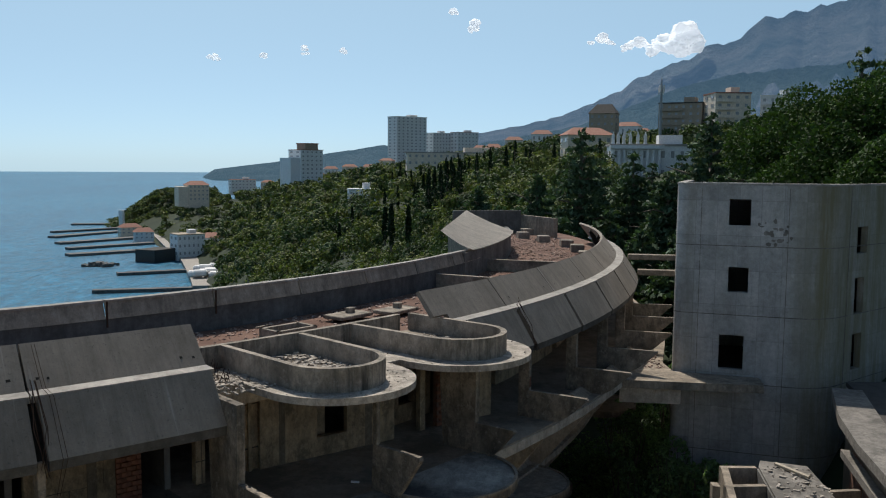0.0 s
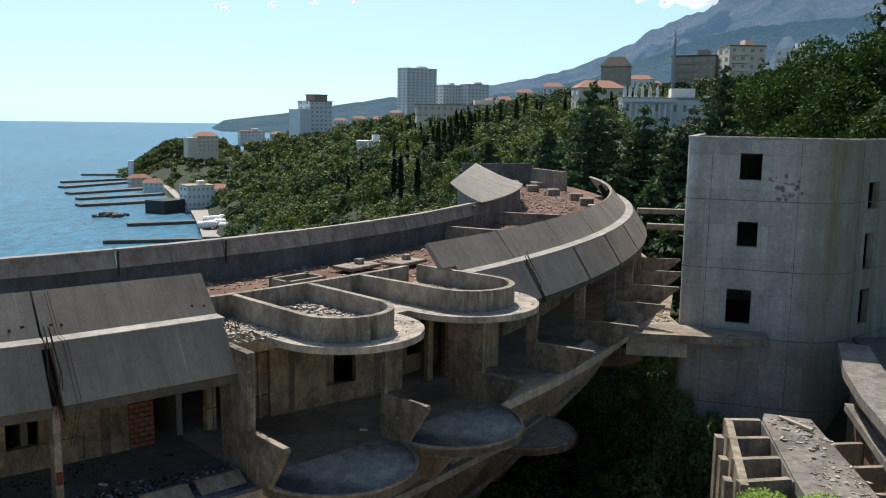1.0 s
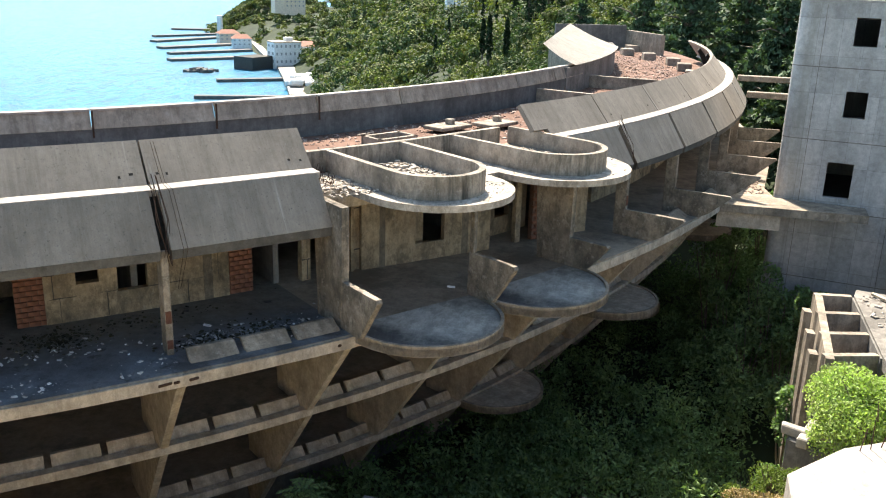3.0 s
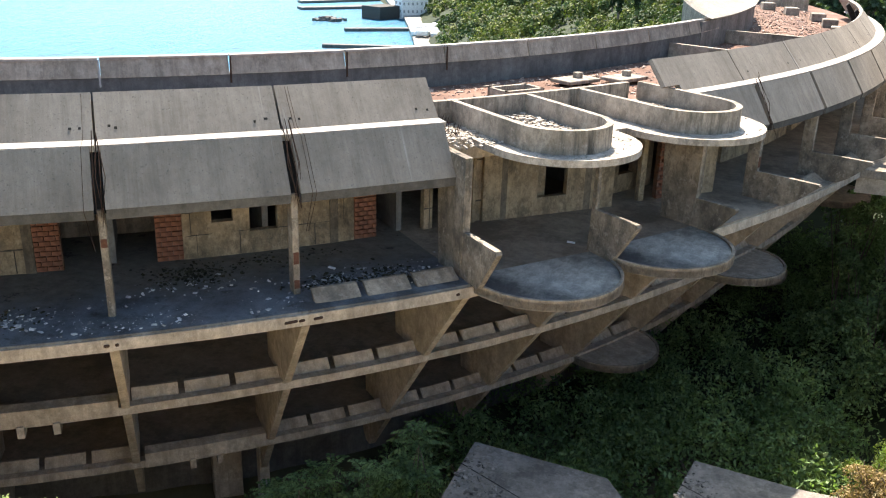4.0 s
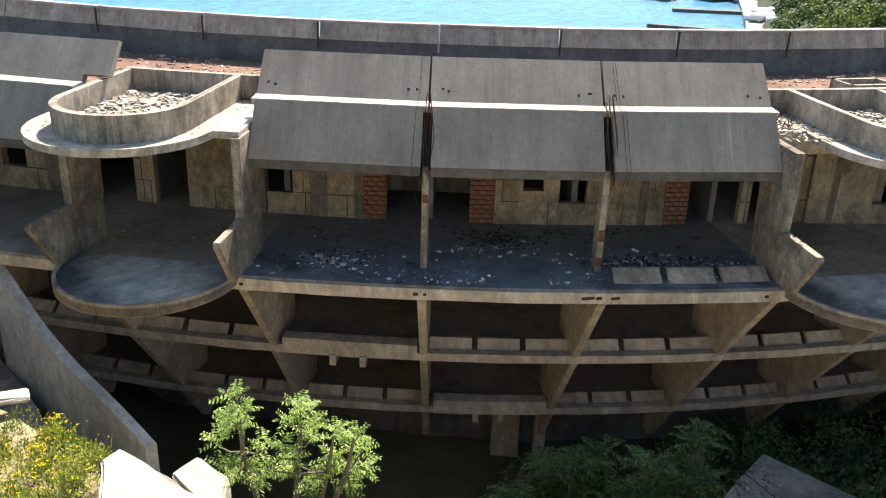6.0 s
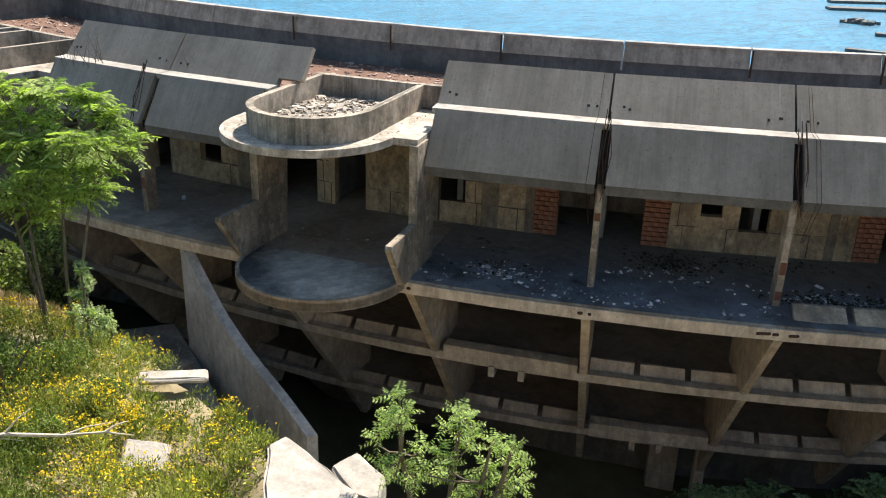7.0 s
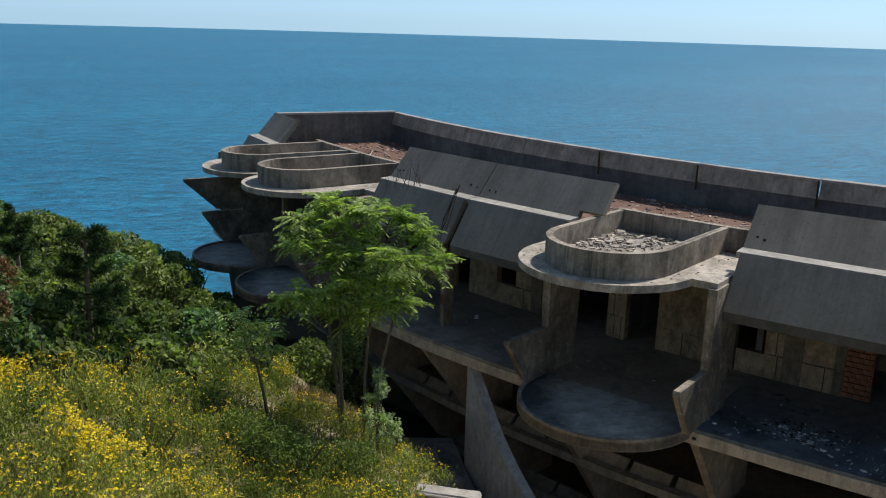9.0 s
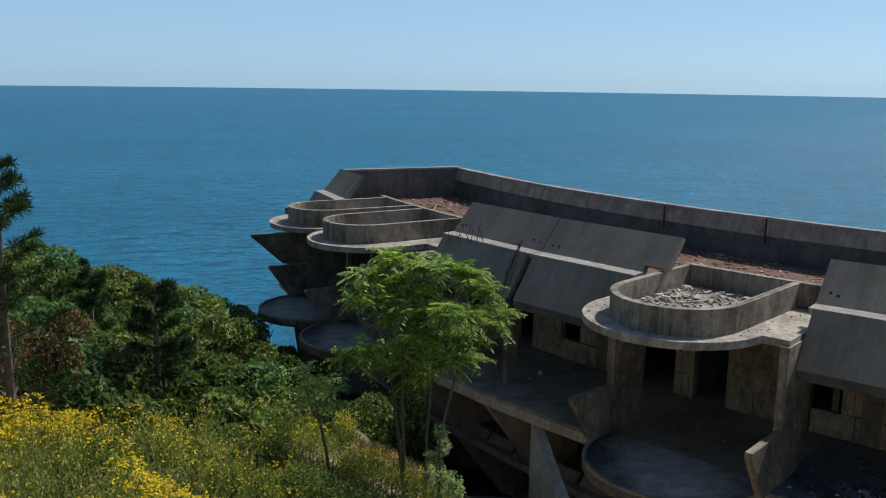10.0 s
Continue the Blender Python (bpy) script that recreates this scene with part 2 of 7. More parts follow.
M_WHITE = concrete("white_paint", 0.78, 0.88, 0.02, 0.1, (0.5, 0.48, 0.45), patch=0.1)
M_CREAM = concrete("cream_paint", 0.62, 0.74, 0.2, 0.1, (0.4, 0.33, 0.22), patch=0.1)
M_PINK = concrete("dark_pink_render", 0.3, 0.36, 0.25, 0.1, (0.2, 0.13, 0.11), patch=0.1)
# far grey walls, raised near white so the colour carries the haze
M_GREY = concrete("hazed_grey_render", 0.8, 0.88, 0.03, 0.1, (0.3, 0.29, 0.28), patch=0.1)


def plain(name, lo, hi, scale=3.0, rough=0.8, spec=0.3, bumpy=0.3, isl=0.0):
    """Two-tone cloudy colour with grain; isl varies it from piece to piece."""
    m, nt, b = mat(name, rough, 0, spec)
    c = ramp(nt, nz(nt, scale, 6, 0.65), [(0.3, lo), (0.7, hi)])
    if isl:
        geo = nt.nodes.new("ShaderNodeNewGeometry")
        c = mix(nt, c, ramp(nt, geo.outputs["Random Per Island"], [(0.0, g(1 - isl)), (1.0, g(1 + isl))]), 1.0, "MULTIPLY")
    nt.links.new(c, b.inputs["Base Color"])
    if bumpy:
        bump(nt, b, nz(nt, scale * 7, 5), bumpy, 0.02)
    return m


def leafy(name, lo, hi, isl=0.45, trans=0.35):
    """Leaves: tone varies from leaf to leaf and in patches; some light passes through."""
    m, nt, b = mat(name, 0.7, 0, 0.15)
    geo = nt.nodes.new("ShaderNodeNewGeometry")
    c = ramp(nt, nz(nt, 0.5, 3), [(0.3, lo), (0.7, hi)])
    c = mix(nt, c, ramp(nt, geo.outputs["Random Per Island"], [(0.0, g(1 - isl)), (1.0, g(1 + isl))]), 1.0, "MULTIPLY")
    nt.links.new(c, b.inputs["Base Color"])
    t = nt.nodes.new("ShaderNodeBsdfTranslucent")
    nt.links.new(mix(nt, c, (1.0, 1.25, 0.45), 1.0, "MULTIPLY"), t.inputs[0])
    s = nt.nodes.new("ShaderNodeMixShader")
    s.inputs[0].default_value = trans
    nt.links.new(b.outputs[0], s.inputs[1])
    nt.links.new(t.outputs[0], s.inputs[2])
    nt.links.new(s.outputs[0], nt.nodes["Material Output"].inputs[0])
    return m


# round balcony floor: dark mossy rim, pale dust blown into the middle, trampled in arcs
M_PALEDUST, nt, b = mat("dusty_damp_floor", 0.6)
tc, mp = nt.nodes.new("ShaderNodeTexCoord"), nt.nodes.new("ShaderNodeMapping")
mp.inputs["Scale"].default_value = (0.3, 0.3, 0.0)
nt.links.new(tc.outputs["Object"], mp.inputs[0])
away = nt.nodes.new("ShaderNodeVectorMath")
away.operation = "LENGTH"
nt.links.new(mp.outputs[0], away.inputs[0])
edge = nt.nodes.new("ShaderNodeMath")
edge.operation = "ADD"
nt.links.new(away.outputs["Value"], edge.inputs[0])
wob = nt.nodes.new("ShaderNodeMath")
wob.operation, wob.inputs[1].default_value = "MULTIPLY_ADD", 1.1
wob.inputs[2].default_value = -0.55
nt.links.new(nz(nt, 0.9, 7, 0.65, shift=2.2), wob.inputs[0])
nt.links.new(wob.outputs[0], edge.inputs[1])
c = ramp(nt, edge.outputs[0], [(0.26, (0.44, 0.42, 0.38)), (0.46, (0.24, 0.23, 0.21)), (0.62, (0.075, 0.076, 0.08))])
c = mix(nt, c, ramp(nt, nz(nt, 2.5, 8, 0.75), [(0.3, g(0.6)), (0.68, g(1.25))]), 0.8, "MULTIPLY")
scuff = ramp(nt, nz(nt, 3.0, 8, 0.8, (1, 0.35, 1), shift=8.0), [(0.42, g(0.6)), (0.5, g(1.0)), (0.6, g(1.3))])
c = mix(nt, c, scuff, 0.6, "MULTIPLY")
c = mix(nt, c, g(0.5, 0.05), mix(nt, (0, 0, 0), ramp(nt, nz(nt, 9, 6, 0.8, shift=31.0), [(0.64, g(0.0)), (0.69, g(1.0))]), 0.5))
c = mix(nt, c, ramp(nt, nz(nt, 28, 5, 0.7), [(0.3, g(0.7)), (0.7, g(1.2))]), 0.6, "MULTIPLY")
nt.links.new(c, b.inputs["Base Color"])
bump(nt, b, nz(nt, 18, 6, 0.7), 0.4, 0.01)
M_LIP = concrete("dark_canopy_lip", 0.08, 0.13, 0.08, 0.4, (0.04, 0.038, 0.034))
M_CRACK = plain("dark_crack", g(0.05, 0.2), g(0.1, 0.2), 6, 0.95)
M_LITTER = plain("white_litter", g(0.35, 0.05), g(0.6, 0.03), 4, 0.9, isl=0.5)
M_BRICK = plain("red_brick", (0.13, 0.055, 0.035), (0.33, 0.14, 0.085), 2.2, 0.9, isl=0.3)
M_PLANTER = concrete("worn_pinkish_planter", 0.26, 0.4, 0.26, 0.5, (0.08, 0.06, 0.05), rust=0.5, curved=True, grime=0.5)
M_PIER = concrete("damp_brown_pier", 0.13, 0.24, 0.28, 0.4, (0.06, 0.05, 0.04), patch=0.5, grime=0.5)
M_MORTAR = plain("mortar", (0.15, 0.07, 0.045), (0.24, 0.14, 0.1), 8)
M_SOIL = plain("red_roof_soil", (0.095, 0.046, 0.032), (0.215, 0.128, 0.094), 0.7, 0.95, bumpy=0.9)
M_RUBBLE = plain("roof_rubble", (0.15, 0.09, 0.07), (0.42, 0.33, 0.28), 1.2, 0.95, isl=0.6)
M_CHIPS = plain("pale_rubble", g(0.19, 0.16), g(0.38, 0.14), 4, 0.95, isl=0.5)
M_DEBRIS = plain("rotting_litter", (0.02, 0.02, 0.012), (0.07, 0.06, 0.035), 3, 0.95, isl=0.7)
M_GRIT = plain("dark_grit", g(0.06, 0.1), g(0.22, 0.1), 3, 0.95, isl=0.7)
M_RUST = plain("rusty_steel", (0.03, 0.018, 0.012), (0.07, 0.035, 0.022), 9, 0.8)
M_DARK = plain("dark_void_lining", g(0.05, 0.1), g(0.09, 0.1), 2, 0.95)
M_JOINT = plain("near_black_joint", g(0.012, 0.1), g(0.03, 0.1), 9, 0.95)
M_EARTH = plain("dry_earth", (0.12, 0.095, 0.06), (0.24, 0.19, 0.12), 0.6, 0.95, bumpy=0.8)
# woods floor, turning to bare dry earth, made pale as a reflector, by the hotel
M_WOODS, nt, b = mat("wooded_ground", 0.95)
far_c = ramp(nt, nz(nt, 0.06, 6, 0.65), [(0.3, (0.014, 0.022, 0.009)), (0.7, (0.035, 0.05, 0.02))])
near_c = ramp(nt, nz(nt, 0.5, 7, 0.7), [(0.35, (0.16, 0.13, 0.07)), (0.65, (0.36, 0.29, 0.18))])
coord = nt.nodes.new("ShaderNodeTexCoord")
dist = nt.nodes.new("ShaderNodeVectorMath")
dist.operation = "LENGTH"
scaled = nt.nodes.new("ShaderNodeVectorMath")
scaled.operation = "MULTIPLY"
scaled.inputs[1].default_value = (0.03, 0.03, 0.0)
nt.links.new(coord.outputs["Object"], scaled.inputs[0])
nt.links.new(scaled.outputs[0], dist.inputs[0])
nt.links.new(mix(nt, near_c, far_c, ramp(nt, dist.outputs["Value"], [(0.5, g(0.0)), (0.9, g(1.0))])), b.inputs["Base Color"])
bump(nt, b, nz(nt, 0.5, 5), 0.9, 0.05)
M_TILE = plain("red_roof_tile", (0.25, 0.11, 0.075), (0.36, 0.18, 0.13), 1.5, 0.85)
# far window glass, lightened to put haze into its colour
M_GLASS = plain("hazed_window_glass", g(0.3), g(0.4), 1, 0.15, 0.6, bumpy=0)
M_BARK = plain("grey_bark", (0.09, 0.07, 0.05), (0.2, 0.16, 0.12), 12, 0.9)
M_STICK = plain("bleached_wood", (0.35, 0.29, 0.22), (0.55, 0.48, 0.38), 14, 0.85)
M_METAL = plain("painted_steel", g(0.25), g(0.4), 5, 0.5)
M_CLOUD, nt, b = mat("glowing_cloud_white", 1.0, 0, 0)
b.inputs["Base Color"].default_value = (0.95, 0.95, 0.95, 1)
through_light = nt.nodes.new("ShaderNodeBsdfTranslucent")
through_light.inputs[0].default_value = (0.95, 0.95, 0.95, 1)
both = nt.nodes.new("ShaderNodeMixShader")
# added glow whitens the clouds' shaded undersides
b.inputs["Emission Color"].default_value, b.inputs["Emission Strength"].default_value = (0.9, 0.95, 1.0, 1), 0.3
both.inputs[0].default_value = 0.5
nt.links.new(b.outputs[0], both.inputs[1])
nt.links.new(through_light.outputs[0], both.inputs[2])
nt.links.new(both.outputs[0], nt.nodes["Material Output"].inputs[0])
M_STATUE = plain("white_plaster_statue", g(0.6, 0.03), g(0.75, 0.03), 2)
M_AIL = leafy("tree_of_heaven_leaves", (0.25, 0.32, 0.1), (0.4, 0.46, 0.17), 0.5, 0.5)
M_ASH = leafy("young_ash_leaves", (0.26, 0.34, 0.12), (0.42, 0.49, 0.21), 0.5, 0.45)
M_PALELEAF = leafy("pale_shrub_leaves", (0.28, 0.34, 0.16), (0.42, 0.48, 0.26), 0.4, 0.4)
M_SHRUB = leafy("shrub_leaves", (0.12, 0.19, 0.09), (0.22, 0.31, 0.14))
M_BROAD = leafy("slope_shrub_leaves", (0.11, 0.145, 0.05), (0.29, 0.32, 0.12), 0.75, 0.4)
M_FLAKE = plain("flaking_rust", (0.07, 0.03, 0.02), (0.15, 0.065, 0.042), 9, 0.9)
# darker oak green, with shade put into the leaf colour
M_SHADEOAK = leafy("shaded_oak_leaves", (0.025, 0.05, 0.015), (0.06, 0.1, 0.026), 0.4, 0.2)
M_PINE = leafy("pine_needles", (0.02, 0.042, 0.014), (0.05, 0.085, 0.025), 0.4, 0.15)
M_CEDAR = leafy("cedar_needles", (0.05, 0.085, 0.05), (0.1, 0.14, 0.075), 0.5, 0.15)
M_CYPRESS = leafy("cypress_foliage", (0.014, 0.028, 0.012), (0.028, 0.05, 0.02), 0.4, 0.1)
M_WOODLEAF = leafy("mixed_wood_leaves", (0.06, 0.09, 0.03), (0.2, 0.205, 0.07), 0.55, 0.2)
M_WOODDARK = leafy("evergreen_wood_needles", (0.04, 0.066, 0.03), (0.085, 0.115, 0.048), 0.5, 0.15)
M_OAK = leafy("oak_leaves", (0.07, 0.105, 0.035), (0.14, 0.18, 0.06), 0.4, 0.4)
M_GRASSY = leafy("meadow_stems", (0.18, 0.2, 0.055), (0.38, 0.38, 0.115), 0.65, 0.35)
M_STALK = leafy("herb_stalks", (0.2, 0.2, 0.07), (0.36, 0.33, 0.14), 0.4, 0.2)
M_HERB = leafy("meadow_herb_leaves", (0.1, 0.14, 0.035), (0.2, 0.24, 0.065), 0.5, 0.3)
M_REDBUSH = leafy("dry_reddish_leaves", (0.09, 0.06, 0.03), (0.16, 0.1, 0.05), 0.4, 0.2)
M_FLOWER = leafy("yellow_flower_heads", (0.6, 0.42, 0.018), (0.76, 0.56, 0.03), 0.3, 0.25)
M_DRY = leafy("dry_grass", (0.24, 0.17, 0.09), (0.38, 0.28, 0.15), 0.3, 0.2)

# sea: deep blue, wind-ruffled; the ripples' light and dark are put into the colour
M_SEA, nt, b = mat("sea_water", 0.35, 0, 0.09)
c = ramp(nt, nz(nt, 0.004, 5, 0.6, (1, 0.35, 1)), [(0.3, (0.005, 0.106, 0.2)), (0.7, (0.011, 0.15, 0.262))])
c = mix(nt, c, ramp(nt, nz(nt, 0.16, 8, 0.75, (1, 0.35, 1)), [(0.36, g(0.6)), (0.64, g(1.4))]), 0.9, "MULTIPLY")
c = mix(nt, c, ramp(nt, nz(nt, 0.7, 5, 0.7, (1, 0.45, 1), shift=4.0), [(0.38, g(0.45)), (0.64, g(1.6))]), 0.85, "MULTIPLY")
nt.links.new(c, b.inputs["Base Color"])
bump(nt, b, nz(nt, 0.12, 9, 0.75, (1, 0.4, 1)), 0.8, 2.5)


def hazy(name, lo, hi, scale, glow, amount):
    """Far land; the haze of kilometres of air is put in as a bluish glow."""
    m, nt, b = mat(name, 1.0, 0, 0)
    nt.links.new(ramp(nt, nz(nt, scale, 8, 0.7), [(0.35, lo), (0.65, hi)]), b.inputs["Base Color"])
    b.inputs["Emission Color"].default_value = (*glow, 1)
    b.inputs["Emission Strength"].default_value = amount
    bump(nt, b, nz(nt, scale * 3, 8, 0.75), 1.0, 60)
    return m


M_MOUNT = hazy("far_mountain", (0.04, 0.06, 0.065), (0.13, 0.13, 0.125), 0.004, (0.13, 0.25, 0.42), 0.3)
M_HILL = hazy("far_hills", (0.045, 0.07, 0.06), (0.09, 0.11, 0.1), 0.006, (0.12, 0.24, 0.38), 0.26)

# ---- building tools ----
def thing(name, label, category, group="", kind="", at=(0, 0, 0)):
    ob = new(name)
    ob.empty_display_size = 0.2
    ob.location = at
    return tagged(ob, label, category, group, kind)


def part(name, bm, material, parent=None, label=""):
    """Links a bmesh, given in world metres, as one mesh object under parent."""
    me = bpy.data.meshes.new(name)
    bm.normal_update()
    bm.to_mesh(me)
    bm.free()
    me.materials.append(material)
    ob = new(name, me)
    if parent is not None:
        ob.parent = parent
        base = parent.location if parent.parent is None else parent.location + parent.parent.location
        ob.location = -base if parent.parent is None else Vector((0, 0, 0))
    return tagged(ob, label) if label else ob


def npmesh(name, verts, faces, material, parent=None, smooth=False):
    """A mesh object from arrays: verts (n, 3), faces (m, 3 or 4)."""
    me = bpy.data.meshes.new(name)
    verts, faces = np.asarray(verts, np.float32), np.asarray(faces, np.int32)
    k = faces.shape[1]
    me.vertices.add(len(verts))
    me.vertices.foreach_set("co", verts.ravel())
    me.loops.add(faces.size)
    me.loops.foreach_set("vertex_index", faces.ravel())
    me.polygons.add(len(faces))
    me.polygons.foreach_set("loop_start", np.arange(0, faces.size, k, dtype=np.int32))
    me.update(calc_edges=True)
    me.validate()
    me.materials.append(material)
    me.polygons.foreach_set("use_smooth", np.full(len(faces), smooth))
    ob = new(name, me)
    if parent is not None:
        ob.parent = parent
        base = parent.location if parent.parent is None else parent.location + parent.parent.location
        ob.location = -base if parent.parent is None else Vector((0, 0, 0))
    return ob




def line(k):
    return BAY0 + BAY * k + (1.2 if k == -7 else 0.0)      # the end bay is cut short


def pol(r, a, z):
    a = radians(a)
    return Vector((CX + r * math.cos(a), CY + r * math.sin(a), z))


def sweep(bm, profile, a0, a1, n=4, jitter=0.0):
    """Sweeps a closed (r, z) profile round the crescent from a0 to a1 in n straight steps."""
    rings = []
    for i in range(n + 1):
        a = a0 + (a1 - a0) * i / n
        rings.append([bm.verts.new(pol(r + random.uniform(-jitter, jitter), a, z + random.uniform(-jitter, jitter))) for r, z in profile])
    m = len(profile)
    for p, q in zip(rings, rings[1:]):
        for j in range(m):
            bm.faces.new((p[j], p[(j + 1) % m], q[(j + 1) % m], q[j]))
    bm.faces.new(rings[0][::-1])
    bm.faces.new(rings[-1])
    return bm


def ring(r0, r1, z0, z1, a0, a1, n=4, jitter=0.0):
    return sweep(bmesh.new(), [(r0, z0), (r1, z0), (r1, z1), (r0, z1)], a0, a1, n, jitter)


def fin_mesh(poly, a, thick, bm=None):
    """A flat wall in the radial plane at angle a with the outline poly of (r, z)."""
    bm = bm or bmesh.new()
    ar = radians(a)
    side = Vector((-math.sin(ar), math.cos(ar), 0)) * thick / 2
    f = [bm.verts.new(pol(r, a, z) - side) for r, z in poly]
    k = [bm.verts.new(pol(r, a, z) + side) for r, z in poly]
    bm.faces.new(f)
    bm.faces.new(k[::-1])
    for i in range(len(poly)):
        j = (i + 1) % len(poly)
        bm.faces.new((f[i], k[i], k[j], f[j]))
    bmesh.ops.recalc_face_normals(bm, faces=bm.faces)
    return bm


def prism(points, z0, z1, bm=None):
    """An upright prism over a plan of (x, y) points."""
    bm = bm or bmesh.new()
    lo = [bm.verts.new((p[0], p[1], z0)) for p in points]
    hi = [bm.verts.new((p[0], p[1], z1)) for p in points]
    bm.faces.new(lo[::-1])
    bm.faces.new(hi)
    for i in range(len(points)):
        j = (i + 1) % len(points)
        bm.faces.new((lo[i], lo[j], hi[j], hi[i]))
    bmesh.ops.recalc_face_normals(bm, faces=bm.faces)
    return bm


def box(size, m, bm=None, bevel=0.0):
    bm = bm or bmesh.new()
    made = bmesh.ops.create_cube(bm, size=1, matrix=m @ Matrix.Diagonal((*size, 1)))
    if bevel:
        edges = list({e for v in made["verts"] for e in v.link_edges})
        bmesh.ops.bevel(bm, geom=edges, offset=bevel, segments=1, affect="EDGES")
    return bm


def loc(r, a, z):
    """A frame on the crescent: x along the radius outwards, y along the arc."""
    return Matrix.Translation(pol(r, a, z)) @ Matrix.Rotation(radians(a), 4, "Z")


def tube(bm, pts, radii, sides=6):
    """A tapering tube through points."""
    rings = []
    for i, p in enumerate(pts):
        d = (Vector(pts[min(i + 1, len(pts) - 1)]) - Vector(pts[max(i - 1, 0)])).normalized()
        x = d.orthogonal().normalized()
        y = d.cross(x)
        rings.append([bm.verts.new(Vector(p) + float(radii[i]) * (math.cos(t) * x + math.sin(t) * y)) for t in (2 * math.pi * k / sides for k in range(sides))])
    for p, q in zip(rings, rings[1:]):
        for k in range(sides):
            bm.faces.new((p[k], p[(k + 1) % sides], q[(k + 1) % sides], q[k]))
    bm.faces.new(rings[0][::-1])
    bm.faces.new(rings[-1])
    return bm


def stadium(a_mid, half, r_in, r_mid, n=14):
    """Plan of a tongue: straight sides from r_in to r_mid, then a half round of radius half."""
    ar = radians(a_mid)
    u, v = Vector((math.cos(ar), math.sin(ar))), Vector((-math.sin(ar), math.cos(ar)))
    c = Vector((CX, CY))
    pts = [c + u * r_in - v * half]
    for i in range(n + 1):
        t = -math.pi / 2 + math.pi * i / n
        pts.append(c + u * (r_mid + half * math.cos(t)) + v * half * math.sin(t))
    pts.append(c + u * r_in + v * half)
    return pts


def chunks(name, spots, sizes, material, parent=None, flat=0.5):
    """Many small angular pieces joined into one mesh: spots (n, 3), sizes (n,)."""
    rng = np.random.default_rng(len(spots))
    base = np.array([(x, y, z) for x in (-.5, .5) for y in (-.5, .5) for z in (-.5, .5)])
    quads = np.array([(0, 1, 3, 2), (4, 6, 7, 5), (0, 4, 5, 1), (2, 3, 7, 6), (0, 2, 6, 4), (1, 5, 7, 3)])
    n = len(spots)
    s = np.asarray(sizes)[:, None] * np.stack([rng.uniform(.6, 1.5, n), rng.uniform(.4, 1.0, n), rng.uniform(.15, flat, n)], 1)
    v = base[None] * s[:, None] * rng.uniform(.75, 1.2, (n, 8, 1))
    a, t = rng.uniform(0, 6.28, n), rng.normal(0, .25, n)
    ct, st = np.cos(t)[:, None], np.sin(t)[:, None]
    x, z = v[..., 0] * ct - v[..., 2] * st, v[..., 0] * st + v[..., 2] * ct
    ca, sa = np.cos(a)[:, None], np.sin(a)[:, None]
    v = np.stack([x * ca - v[..., 1] * sa, x * sa + v[..., 1] * ca, z], -1) + np.asarray(spots)[:, None]
    f = (quads[None] + 8 * np.arange(n)[:, None, None]).reshape(-1, 4)
    return npmesh(name, v.reshape(-1, 3), f, material, parent)


def rand_unit(rng, n):
    v = rng.normal(size=(n, 3))
    return v / np.linalg.norm(v, axis=1, keepdims=True)


def leaves(centres, sizes, rng, aspect=0.5, up=0.0, way=None):
    """Leaf blades: diamonds of four corners, long axis random or along way. Returns verts, faces."""
    n = len(centres)
    d = rand_unit(rng, n) if way is None else way
    q = rand_unit(rng, n)
    q[:, 2] += up
    s = np.cross(d, q)
    s /= np.linalg.norm(s, axis=1, keepdims=True) + 1e-9
    h = np.asarray(sizes)[:, None]
    c = np.asarray(centres)
    v = np.stack([c - d * h * .5, c + s * h * aspect * .5, c + d * h * .5, c - s * h * aspect * .5], 1)
    return v.reshape(-1, 3), np.arange(4 * n).reshape(-1, 4)


def dressed_wall(parent, p, q, z0, z1, bw, bh, material, name):
    """Courses of rough pieces standing proud of a wall from p to q."""
    d = (q - p).normalized()
    length = (q - p).length
    n = Vector((d.y, -d.x))
    me = bpy.data.meshes.new(name)
    bm = box((bw - 0.03, 0.12, bh - 0.03), Matrix(), None, 0.02)
    bm.to_mesh(me)
    bm.free()
    me.materials.append(material)
    turn = math.degrees(math.atan2(d.y, d.x))
    z, row = z0, 0
    while z < z1 - 0.05:
        x = bw * (0.25 + 0.5 * (row % 2))
        while x < length - bw * 0.4:
            c = p + d * x + n * random.uniform(-0.02, 0.02)
            ob = new(name, me)
            ob.parent = parent
            ob.matrix_basis = pose(c.x, c.y, z + bh / 2, 0, random.uniform(-2, 2), turn + random.uniform(-1.5, 1.5)) @ Matrix.Diagonal((random.uniform(0.86, 1.02), 1, random.uniform(0.9, 1.02), 1))
            x += bw
        z += bh
        row += 1

# ---- the crescent hotel: one tall shell round its centre, bay after bay ----
K0, K1 = -7, 17
# bays with roof trays: angle of the ledge's middle, its half width, angle of the tray's middle, its half width
TRAYS = {-6: (-78.3, 2.05, -78.0, 1.3), -5: (-73.9, 2.05, -74.0, 1.35), -2: (-59.75, 2.08, -59.6, 1.5), 2: (-39.5, 2.0, -39.75, 1.3), 3: (-34.2, 2.12, -34.35, 1.36)}
CANOPY = [k for k in range(K0, 13) if k not in TRAYS]
hotel = thing("hotel_building", "abandoned unfinished crescent-shaped concrete hotel on a seaside slope", "building", at=pol(46, -50, -10))

